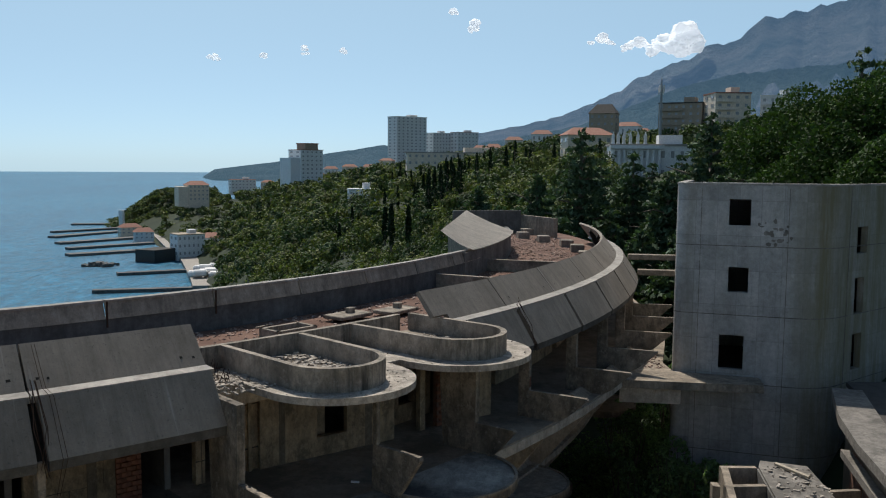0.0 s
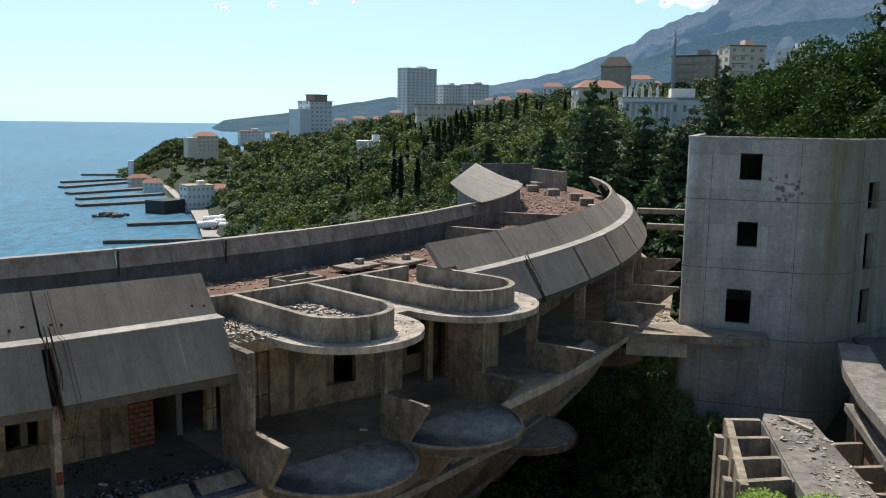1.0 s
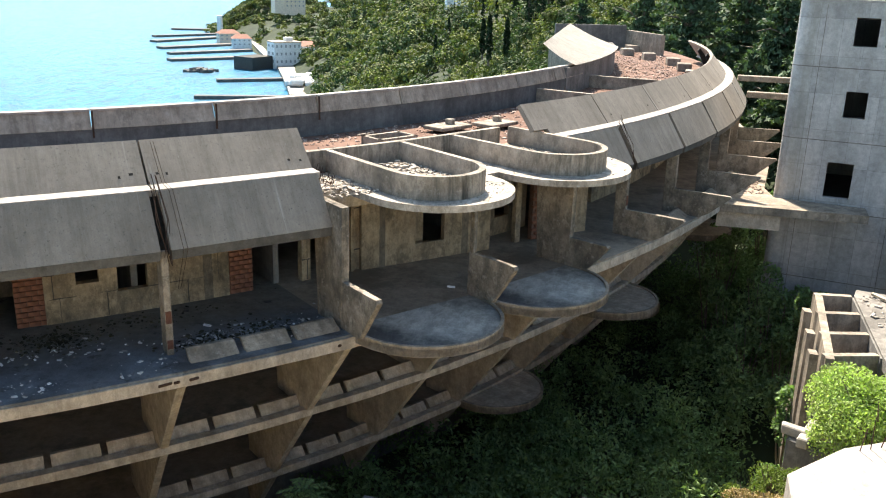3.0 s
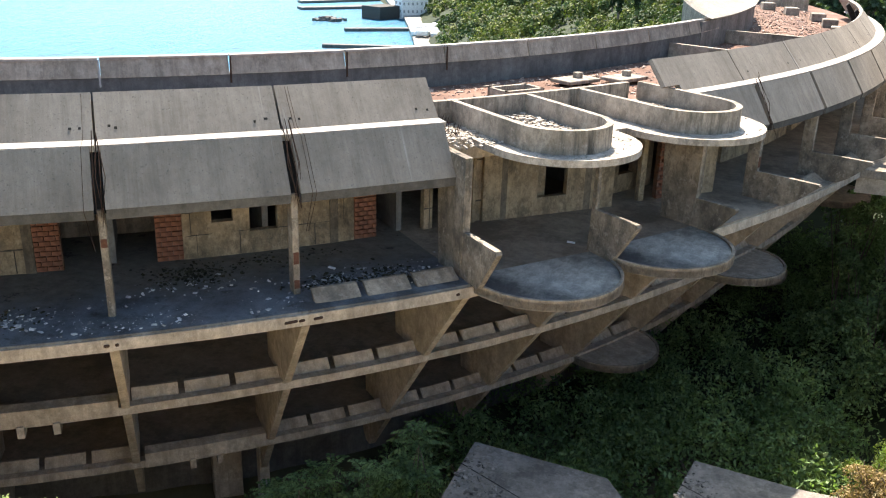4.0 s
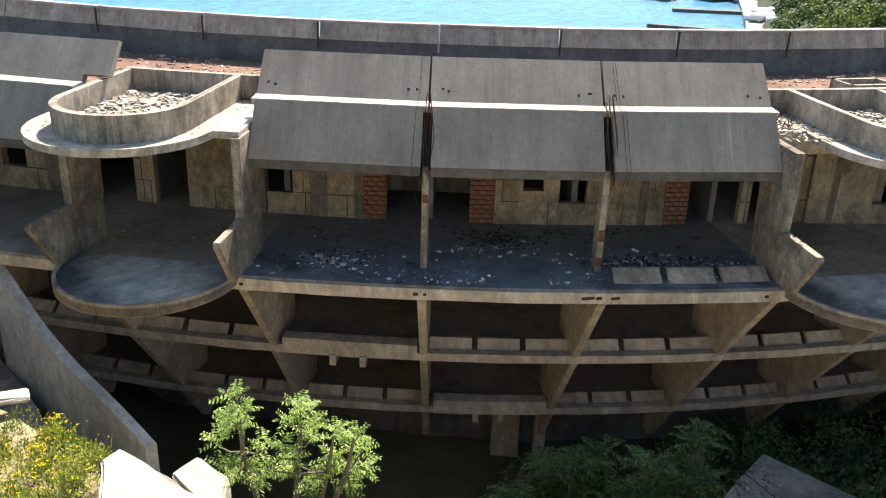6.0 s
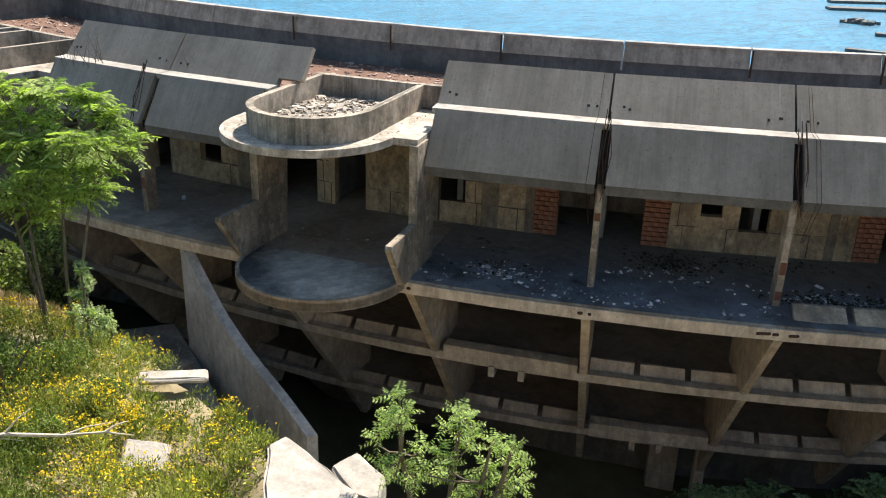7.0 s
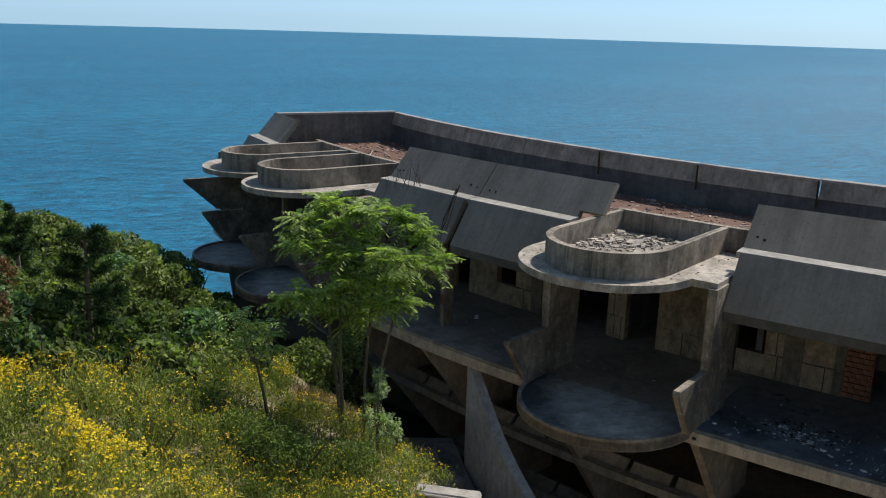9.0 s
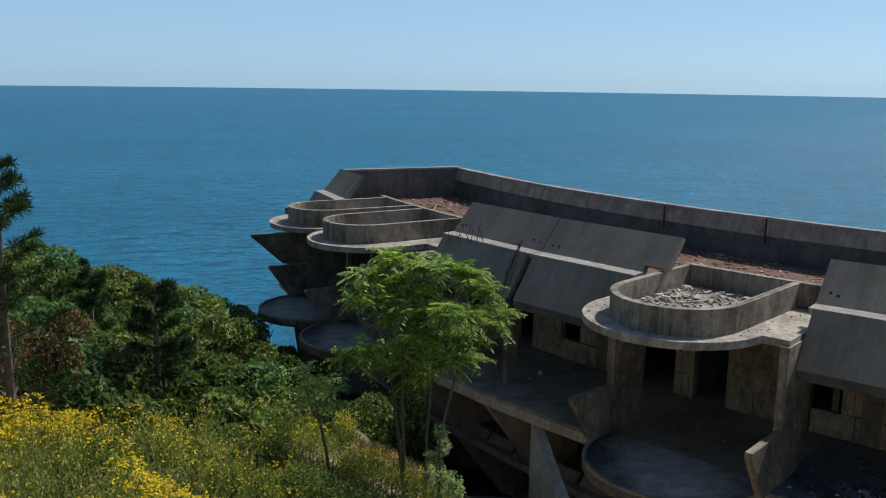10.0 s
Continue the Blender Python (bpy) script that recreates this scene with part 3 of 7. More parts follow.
for k in range(K0, K1):
    a0, a1 = line(k), line(k + 1)
    # top floor slab, its edge beam, roof slab
    part("floor_slab", ring(42.6, 50.8, -0.26, 0.0, a0, a1, 4), M_SLABTOP if k in (-1, 0, 1) else M_DUST, hotel)
    part("edge_beam", ring(50.58, 50.84, -0.34, -0.07, a0, a1, 4, 0.012), M_TAN, hotel)
    part("roof_slab", ring(42.4, 47.45 if k in TRAYS else 48.95, 2.98, 3.2, a0, a1, 4), M_SOIL, hotel)
    # two lower storeys, each set back
    for z, r in ((-3.15, 48.4), (-6.25, 46.1)):
        part("floor_slab", ring(41.0, r - 0.2, z - 0.15, z + 0.05, a0, a1, 4), M_DUST, hotel)
        part("edge_beam", ring(r - 0.22, r + 0.04, z - 0.13, z + 0.1, a0, a1, 4, 0.012), M_TAN, hotel)
        # dark concrete puts the unlit depth of the storeys into the colour
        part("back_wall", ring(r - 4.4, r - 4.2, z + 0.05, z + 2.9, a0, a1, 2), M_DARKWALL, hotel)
        if (k, z) in ((-1, -3.15), (0, -6.25)):
            part("deep_beam", ring(r - 0.3, r + 0.1, z - 0.1, z + 0.34, a0 + 0.3, a1 - 0.2, 2, 0.01), M_TAN, hotel, "tan concrete beam with two stub brackets")
            for f in (0.4, 0.6):
                part("bracket", box((0.35, 0.16, 0.3), loc(r - 0.02, a0 + BAY * f, z - 0.2)), M_TAN, hotel)
        else:
            for i in range(3):
                f0 = a0 + BAY * (0.035 + 0.325 * i)
                part("planter_front", sweep(bmesh.new(), [(r - 0.5, z + 0.3), (r - 0.26, z + 0.04), (r - 0.38, z + 0.04), (r - 0.6, z + 0.28)], f0, f0 + BAY * 0.285, 1, 0.012), M_TAN, hotel)

for k in (1, 5, 6, 7):
    for i in range(3):
        f0 = line(k) + BAY * (0.06 + 0.31 * i)
        part("planter_front", sweep(bmesh.new(), [(50.5, 0.01), (50.14, 0.24), (50.02, 0.22), (50.34, 0.0)], f0, f0 + BAY * 0.27, 2, 0.014), M_PLANTER, hotel)

# slanted brackets under every bay line
for k in range(K0, K1 + 1):
    a = line(k)
    part("bracket_wall", fin_mesh([(50.74, -0.24), (48.44, -3.1), (46.7, -3.15), (46.5, -0.24)], a, 0.2), M_TAN, hotel)
    part("bracket_wall", fin_mesh([(48.4, -3.3), (46.15, -6.2), (44.5, -6.2), (44.3, -3.3)], a, 0.2), M_TAN, hotel)
    part("bracket_wall", fin_mesh([(46.1, -6.38), (44.8, -8.1), (44.5, -8.1), (43.2, -6.38)], a, 0.2), M_TAN, hotel)
    # dark tone puts the shade of the rooms into the wall colour
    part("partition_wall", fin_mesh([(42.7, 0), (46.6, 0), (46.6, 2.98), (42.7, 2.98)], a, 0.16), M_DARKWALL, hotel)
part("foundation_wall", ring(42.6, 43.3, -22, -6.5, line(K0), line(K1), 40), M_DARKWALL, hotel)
part("column", box((0.4, 0.32, 9.0), loc(44.7, line(1), -10.9), None, 0.02), M_TAN, hotel)
part("pier", box((0.5, 0.9, 9.0), loc(43.9, line(0.72), -10.9), None, 0.02), M_TAN, hotel)
part("sea_wall", ring(42.3, 42.6, -22, 3.0, line(K0), line(K1), 60), M_FACADE, hotel)

# canopies: upper panel, pale ledge, lower panel to each bay
JOINT = {-4: 0.4, -3: 0.38, -2: 0.46}       # these panels hang a little off their bay lines


def canopy(k):
    a0, a1 = line(k) + JOINT.get(k, 0), line(k + 1) + JOINT.get(k + 1, 0)
    full, short = [(48.1, 4.57), (48.85, 3.7), (48.7, 3.6), (47.97, 4.5)], [(48.1, 4.57), (48.72, 3.85), (48.57, 3.77), (47.97, 4.5)]
    spans = {4: [(a0 + 0.03, a0 + 0.8, short), (a0 + 0.8, a1 - 0.03, full)], -3: [(a0 + 0.03, a1 - 0.8, full), (a1 - 0.8, a1 - 0.03, short)]}.get(k, [(a0 + 0.03, a1 - 0.03, full)])
    for b0, b1, profile in spans:             # where a tray stands in the way the panel is cut shorter
        part("canopy_upper_panel", sweep(bmesh.new(), profile, b0, b1, 1 if k < 4 else 2), M_CANOPY, hotel)
    if k == 4:
        a0 += 0.75                      # the round tray takes the corner here
    if k == -3:
        a1 -= 0.75
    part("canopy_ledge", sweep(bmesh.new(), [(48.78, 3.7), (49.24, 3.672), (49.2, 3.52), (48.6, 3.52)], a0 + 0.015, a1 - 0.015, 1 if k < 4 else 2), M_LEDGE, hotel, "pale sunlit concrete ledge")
    part("canopy_lower_panel", sweep(bmesh.new(), [(49.27, 3.65), (50.02, 2.5), (49.9, 2.48), (49.1, 3.5)], a0 + 0.13, a1 - 0.13, 1 if k < 4 else 2), M_CANOPY, hotel)
    part("canopy_lip", sweep(bmesh.new(), [(50.012, 2.496), (49.97, 2.27), (49.8, 2.25), (49.85, 2.49)], a0 + 0.14, a1 - 0.14, 1 if k < 4 else 2, 0.006), M_LIP, hotel, "darker lower lip of the canopy")
    # near-black lining puts the shade of the open gap into its colour
    if k - 1 in CANOPY:
        part("joint_lining", fin_mesh([(48.0, 4.36), (48.68, 3.56), (49.08, 3.44), (49.82, 2.36), (49.5, 2.36), (48.4, 3.22), (47.9, 4.2)], a0, 0.34), M_JOINT, hotel, "black lining in the gap between canopy panels")
    for f in (0.07, 0.12, 0.87, 0.93):
        u = random.uniform(0.2, 0.27)
        part("bolt_hole", box((0.02, random.uniform(0.05, 0.09), 0.06), loc(48.83 - 0.75 * u, a0 + BAY * (f + random.uniform(-0.015, 0.015)), 3.7 + 0.87 * u) @ Matrix.Rotation(radians(-41), 4, "Y")), M_JOINT, hotel)


for k in CANOPY:
    canopy(k)

# roof parapet on the sea side: upright foot, outward-leaning panel, worn cap
for k in range(K0, 8):
    a0, a1 = line(k), line(k + 1)
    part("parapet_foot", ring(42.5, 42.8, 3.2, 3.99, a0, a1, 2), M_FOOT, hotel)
    part("parapet_panel", sweep(bmesh.new(), [(42.86, 3.96), (42.7, 4.43), (42.58, 4.43), (42.72, 3.96)], a0 + 0.04, a1 - 0.04, 2, 0.008), M_PARAPET, hotel)
    part("parapet_cap", ring(42.5, 42.74, 4.43, 4.5, a0 + 0.03, a1 - 0.03, 2, 0.01), M_LEDGE, hotel)
part("end_parapet", fin_mesh([(42.6, -8), (47.9, -8), (47.9, 4.45), (42.6, 4.45)], line(K0) - 0.1, 0.25), M_DARKWALL, hotel)
part("end_cap", fin_mesh([(42.6, 4.45), (48.0, 4.45), (48.0, 4.53), (42.6, 4.53)], line(K0) - 0.1, 0.34), M_LEDGE, hotel)
part("end_wall", fin_mesh([(42.4, -20), (48, -20), (50.5, 0), (50.5, 3.0), (42.4, 3.0)], line(K0) - 0.02, 0.1), M_FACADE, hotel)

# rounded balconies below, tray roofs above
def rim(points, z0, z1, thick):
    """A low wall along an open plan line, thick inwards."""
    bm = bmesh.new()
    n = len(points)
    outs = []
    for i, p in enumerate(points):
        d = (points[min(i + 1, n - 1)] - points[max(i - 1, 0)]).normalized()
        q = Vector((-d.y, d.x)) * thick
        outs.append([bm.verts.new((v.x, v.y, z)) for v, z in ((p, z0), (p, z1), (p + q, z1), (p + q, z0))])
    for a, b in zip(outs, outs[1:]):
        for j in range(4):
            bm.faces.new((a[j], a[(j + 1) % 4], b[(j + 1) % 4], b[j]))
    bm.faces.new(outs[0][::-1])
    bm.faces.new(outs[-1])
    bmesh.ops.recalc_face_normals(bm, faces=bm.faces)
    return bm


def balcony_disc(k, z, r, half, material):
    p = stadium(line(k + 0.5), half, r - 0.6, r, 20)
    ob = part("balcony_disc", prism(p, z - 0.22, z - 0.02 + 0.001 * (k % 3)), M_FACADE, hotel)
    floor = part("disc_floor", prism(stadium(line(k + 0.5), half - 0.1, r - 0.5, r, 20), z - 0.05, z + 0.006), material, ob)
    if material is M_PALEDUST:
        mid = pol(r + 0.35, line(k + 0.5) + 0.3, z)
        floor.data.transform(Matrix.Translation(-mid))
        floor.location = mid
    part("disc_rim", rim(p, z - 0.2, z + 0.05, 0.09), M_FACADE, ob)


for k in TRAYS:
    balcony_disc(k, 0.0, 50.8, 2.06, M_PALEDUST)
balcony_disc(4, -6.25, 46.1, 1.85, M_TAN)
balcony_disc(5, -3.15, 48.4, 1.9, M_TAN)
balcony_disc(8, -3.15, 48.4, 1.85, M_DUST)
balcony_disc(7, -6.25, 46.1, 1.85, M_DUST)
balcony_disc(-6, -3.15, 48.4, 1.9, M_DUST)
balcony_disc(-5, -6.25, 46.1, 1.9, M_DUST)

def tray(k, ledge_mid, ledge_half, mid, half):
    part("tray_ledge", prism(stadium(ledge_mid, ledge_half, 47.3, 50.2, 24), 3.0, 3.17), M_LICHEN, hotel, "curved concrete ledge with lichen and rubble")
    part("tray_wall", rim(stadium(mid, half, 47.35, 50.35, 24), 3.14, 3.76, 0.17), M_TRAY, hotel, "stained low wall of a rounded roof tray")
    part("tray_back_wall", ring(47.2, 47.38, 3.18, 3.77, line(k), line(k + 1), 3), M_TRAY, hotel)
    part("tray_floor", prism(stadium(mid, half - 0.17, 47.4, 50.35, 16), 3.15, 3.24), M_DUST, hotel)
    part("edge_beam", ring(48.8, 49.05, 2.62, 3.0, line(k) + 0.25, line(k + 1) - 0.25, 3), M_TAN, hotel)


for k, row in TRAYS.items():
    tray(k, *row)
for a0, a1, r1 in ((-58.6, -56.72, 50.3), (-42.75, -40.6, 49.0), (-71.5, -70.75, 49.2), (-38.2, -35.4, 49.9)):
    part("ledge_corner", ring(47.3, r1, 3.0, 3.166, a0, a1, 2), M_LICHEN, hotel)

# posts and fins on the top floor
for k in (-3, 0, 1, 5, 6, 7, 8, 9):
    part("post", box((0.42, 0.16, 2.5), loc(49.62, line(k), 1.2), None, 0.02), M_STAINED, hotel, "slim grey concrete post with rust stains")
for k in (-6, -5, -4, -2, -1, 2, 3, 4):
    a = line(k)
    wide = k not in (3, -5)
    if wide:
        part("pillar", fin_mesh([(49.2, 0), (50.3, 0), (50.4, 1.1), (50.42, 3.05), (49.0, 3.05)], a, 0.2), M_STAINED, hotel)
    else:
        part("post", box((0.16, 0.14, 3.0), loc(50.3, a, 1.5), None, 0.02), M_STAINED, hotel)
    if k == -6:
        part("hanging_fin", fin_mesh([(50.35, 1.3), (51.4, 1.3), (52.6, 2.42), (52.55, 2.5), (50.35, 2.5)], a, 0.16), M_STAINED, hotel, "slanted concrete fin under the roof ledge")
    part("balcony_fin", fin_mesh([(50.2, 0.0), (51.15, 0.0), (51.3, 0.2), (51.95, 1.14), (51.9, 1.22), (50.25, 1.2)] if k < 4 else [(50.2, 0.0), (51.0, 0.0), (51.2, 0.2), (51.75, 0.84), (51.7, 0.9), (50.25, 0.88)], a, 0.16), M_STAINED, hotel, "slanted concrete balcony divider")
for k in (5, 6, 7, 8, 9, 10):
    part("balcony_fin", fin_mesh([(49.8, 0.0), (50.85, 0.0), (51.2, 0.2), (51.95, 0.88), (51.9, 0.94), (49.8, 0.92)], line(k), 0.16), M_STAINED, hotel, "slanted concrete balcony divider")

# inner wall of the top floor: plaster, brick infill, windows, doorways
W = "wall"
FRONT = {
    -4: [(0, .3, W), (.3, .5, "door"), (.5, .82, W), (.82, 1, "win")],
    -3: [(0, .03, "win"), (.03, .2, W), (.2, .3, "dark"), (.3, .6, W), (.6, .9, "door"), (.9, 1, W)],
    -2: [(0, .05, W), (.05, .3, "door"), (.3, .72, W), (.72, .86, "dark"), (.87, 1, "win")],
    -1: [(0, .13, "win"), (.13, .25, W), (.25, .37, "dark"), (.37, .56, W), (.56, .62, "dark"), (.62, .78, "brick"), (.78, 1, "deep")],
    0: [(0, .35, "deep"), (.35, .52, "brick"), (.52, .71, W), (.71, .85, "high"), (.85, .96, W), (.96, 1, "win")],
    1: [(0, .15, "win"), (.15, .52, W), (.52, .58, "dark"), (.58, .70, W), (.70, .87, "brick"), (.87, 1, "door")],
    2: [(0, .18, "door"), (.18, .25, W), (.25, .45, "door"), (.45, 1, W)],
    3: [(0, .3, W), (.3, .6, "door"), (.6, 1, W)],
}
DEFAULT = [(0, .15, W), (.15, .35, "win"), (.35, .6, W), (.6, .8, "door"), (.8, 1, W)]


def bricks(a0, a1, r, z0, z1, parent):
    """Courses of bricks in a bay's infill, sharing one mesh."""
    width = radians(a1 - a0) * r
    bw, bh = 0.26, 0.13
    me = None
    row = 0
    z = z0
    while z + bh <= z1 + 1e-6:
        x = -0.5 * bw * (row % 2)
        while x < width - 0.03:
            w0, w1 = max(x, 0), min(x + bw, width)
            if w1 - w0 > 0.05:
                full = abs((w1 - w0) - bw) < 1e-6
                m = loc(r + random.uniform(-0.012, 0.012), a0 + math.degrees((w0 + w1) / 2 / r), z + bh / 2) @ pose(0, 0, 0, random.uniform(-1.2, 1.2), 0, random.uniform(-1, 1))
                if me is None:
                    bm = box((0.12, bw - 0.02, bh - 0.02), Matrix(), None, 0.008)
                    me = bpy.data.meshes.new("brick")
                    bm.to_mesh(me)
                    bm.free()
                    me.materials.append(M_BRICK)
                ob = new("brick", me)
                ob.parent = parent
                ob.matrix_basis = m @ Matrix.Diagonal((1, 1 if full else (w1 - w0 - 0.02) / (bw - 0.02), 1, 1))
            x += bw
        z += bh
        row += 1


for k in range(K0, K1):
    for f0, f1, kind in FRONT.get(k, DEFAULT):
        off = -0.076 if k in (-1, 0, 1) else 0.0
        a0, a1 = line(k) + BAY * (f0 + off), line(k) + BAY * (f1 + off)
        r0, r1 = 46.6, 46.82
        if kind == "wall":
            panel = part("wall_panel", ring(r0, r1, 0, 2.98, a0, a1, 1, 0.006), M_PLASTER, hotel)
            if -4 < k < 4:
                for z in (0.62, 1.24, 1.86):
                    if random.random() < 0.45:
                        continue
                    part("block_joint", ring(r1 - 0.02, r1 + 0.007, z + random.uniform(-0.02, 0.02), z + random.uniform(0.01, 0.03), a0, a1, 5, 0.012), M_CRACK, panel)
                    f = a0 + (a1 - a0) * random.uniform(0.25, 0.75)
                    part("block_joint", ring(r1 - 0.02, r1 + 0.007, z - 0.6, z, f, f + random.uniform(0.015, 0.035), 3, 0.006), M_CRACK, panel)
        elif kind == "dark":
            part("wall_pier", ring(r0, r1 + 0.03, 0, 2.98, a0, a1, 1, 0.01), M_PIER, hotel)
        elif kind in ("win", "high"):
            part("wall_panel", ring(r0, r1, 0, 0.6 if kind == "win" else 0.93, a0, a1, 1, 0.006), M_PLASTER, hotel)
            part("lintel", ring(r0, r1, 2.25, 2.98, a0, a1, 1), M_PLASTER, hotel)
        elif kind == "brick":
            core = part("brick_infill", ring(r0, r1 - 0.03, 0, 2.98, a0, a1, 1), M_MORTAR, hotel, "orange-red brick infill panel")
            bricks(a0, a1, r1 - 0.02, 0.02, 2.6, core)
        elif kind == "door":
            part("lintel", ring(r0, r1, 2.3, 2.98, a0, a1, 1), M_PLASTER, hotel)
        elif kind == "deep":
            part("lintel", ring(r0, r1, 2.55, 2.98, a0, a1, 1), M_PLASTER, hotel)
            part("recess_wall", ring(44.2, 44.4, 0, 2.98, a0 - 0.4, a1 + 0.4, 1), M_FACADE, hotel)

# small upstands and covers on the roof
def shaft(a, r, w, d, h):
    bm = bmesh.new()
    for sx, sy, px, py in ((0.12, d, -w / 2 + 0.06, 0), (0.12, d, w / 2 - 0.06, 0), (w, 0.12, 0, -d / 2 + 0.06), (w, 0.12, 0, d / 2 - 0.06)):
        box((sx - 0.002 * (sx > 0.2), sy, h), loc(r, a, 3.2 + h / 2) @ Matrix.Translation((px, py, 0)), bm)
    return bm


part("vent_shaft", shaft(-36.9, 45.4, 0.9, 1.5, 0.32), M_TRAY, hotel, "low open concrete vent upstand on the roof")
part("vent_shaft", shaft(-56.2, 46.4, 0.9, 1.1, 0.32), M_TRAY, hotel)
part("vent_shaft", shaft(-72.2, 45.9, 0.9, 1.4, 0.32), M_TRAY, hotel)
for a, r, s in ((-32.7, 44.6, 1.0), (-30.4, 45.2, 1.0)):
    part("shaft_cover", box((0.9, 1.5, 0.12), loc(r, a, 3.36), None, 0.02), M_TRAY, hotel, "loose concrete cover slab")
    part("block", box((0.25, 0.25, 0.2), loc(r - 0.05, a + 0.2, 3.5), None, 0.02), M_TRAY, hotel)
for a, r1 in ((-21.6, 45.6), (-12.9, 48.0)):
    part("roof_curb", fin_mesh([(42.8, 3.18), (r1, 3.18), (r1, 3.78), (42.8, 3.78)], a, 0.2), M_TRAY, hotel)
part("roof_curb", ring(45.5, 45.7, 3.18, 3.5, -21.6, -12.9, 3), M_TRAY, hotel)

# rubble on roof and in trays
def strewn(n, r0, r1, k0, k1, z, rng, lo, hi):
    a = rng.uniform(line(k0), line(k1), n)
    r = rng.uniform(r0, r1, n)
    t = np.radians(a)
    return np.stack([CX + r * np.cos(t), CY + r * np.sin(t), np.full(n, z)], 1), lo + (hi - lo) * rng.power(0.35, n)


rng = np.random.default_rng(4)
p, s = strewn(10500, 42.9, 47.1, K0, K1, 3.21, rng, 0.02, 0.15)
tagged(chunks("roof_rubble", p, s, M_RUBBLE), "red-brown broken rubble and soil strewn over the flat roof", "rubble", kind="stuff")
pp, ss = [], []
for k, half, n in ((-2, 1.3, 1300), (2, 1.08, 1000), (3, 1.1, 300), (-6, 1, 40), (-5, 1, 40)):
    t = rng.uniform(-half, half, n)
    r = rng.uniform(47.6, 51.0, n)
    ok = (r < 50.3) | ((r - 50.3) ** 2 + t ** 2 < (half - 0.1) ** 2)
    a = np.radians(TRAYS[k][2]) + t / r
    pp.append(np.stack([CX + r * np.cos(a), CY + r * np.sin(a), np.full(n, 3.26)], 1)[ok])
    ss.append((0.025 + 0.17 * rng.power(0.35, n))[ok])
tagged(chunks("tray_rubble", np.concatenate(pp), np.concatenate(ss), M_CHIPS), "pale broken concrete pieces lying in the roof trays", "rubble", kind="stuff")
pp, ss = [], []
for k, r, n, wide in ((-0.55, 49.6, 90, 0.14), (-0.2, 50.2, 40, 0.1), (0.1, 50.3, 46, 0.12), (0.3, 50.4, 30, 0.08), (0.5, 48.6, 60, 0.16), (0.85, 50.2, 24, 0.1), (1.35, 49.4, 110, 0.2), (1.7, 49.5, 70, 0.14), (-0.8, 50.3, 24, 0.08), (0.0, 49.0, 110, 1.6)):
    a, rr = np.radians(line(k) + rng.normal(0, BAY * wide, n)), np.clip(r + rng.normal(0, 0.28, n), 47.2, 50.6)
    pp.append(np.stack([CX + rr * np.cos(a), CY + rr * np.sin(a), np.full(n, 0.008)], 1))
    ss.append(0.012 + 0.055 * rng.power(0.3, n))
p, s = np.concatenate(pp), np.concatenate(ss)
tagged(chunks("floor_litter", p, s * 1.5, M_LITTER), "pale chips and litter scattered over the balcony floor", "rubble", kind="stuff")
pp, ss = [], []
for k, r, n, wide in ((0.48, 47.9, 420, 0.13), (1.3, 49.4, 330, 0.16), (1.62, 49.5, 240, 0.1), (-0.55, 49.4, 120, 0.1), (0.9, 47.6, 120, 0.3)):
    a, rr = np.radians(line(k) + rng.normal(0, BAY * wide, n)), np.clip(r + rng.normal(0, 0.32, n), 47.0, 50.4)
    pp.append(np.stack([CX + rr * np.cos(a), CY + rr * np.sin(a), np.full(n, 0.012)], 1))
    ss.append(0.02 + 0.07 * rng.power(0.4, n))
tagged(chunks("floor_debris", np.concatenate(pp), np.concatenate(ss), M_DEBRIS), "dark rotting leaf litter and broken bits on the balcony floor", "rubble", kind="stuff")
p, s = strewn(900, 47.3, 49.9, 2, 2.5, 3.18, rng, 0.015, 0.11)
tagged(chunks("ledge_rubble", p, s, M_CHIPS), "pale rubble on the tray ledge", "rubble", kind="stuff")

pp, ss = [], []
for k, n in ((2, 420), (-2, 200), (3, 160)):
    ledge_mid, ledge_half, mid, half = TRAYS[k]
    t, r = rng.uniform(-ledge_half, ledge_half, n * 4), rng.uniform(47.6, 52.2, n * 4)
    inside = (r < 50.2) | ((r - 50.2) ** 2 + t ** 2 < (ledge_half - 0.06) ** 2)
    a = np.radians(ledge_mid) + t / r
    u = (a - np.radians(mid)) * r
    free = np.where(r < 50.35, np.abs(u) > half + 0.03, (r - 50.35) ** 2 + u ** 2 > (half + 0.03) ** 2)
    ok = np.nonzero(inside & free)[0][:n]
    pp.append(np.stack([CX + r[ok] * np.cos(a[ok]), CY + r[ok] * np.sin(a[ok]), np.full(len(ok), 3.18)], 1))
    ss.append(0.01 + 0.045 * rng.power(0.3, len(ok)))
tagged(chunks("ledge_grit", np.concatenate(pp), np.concatenate(ss), M_CHIPS), "grey grit and crumbs of concrete on the tray ledges", "rubble", kind="stuff")

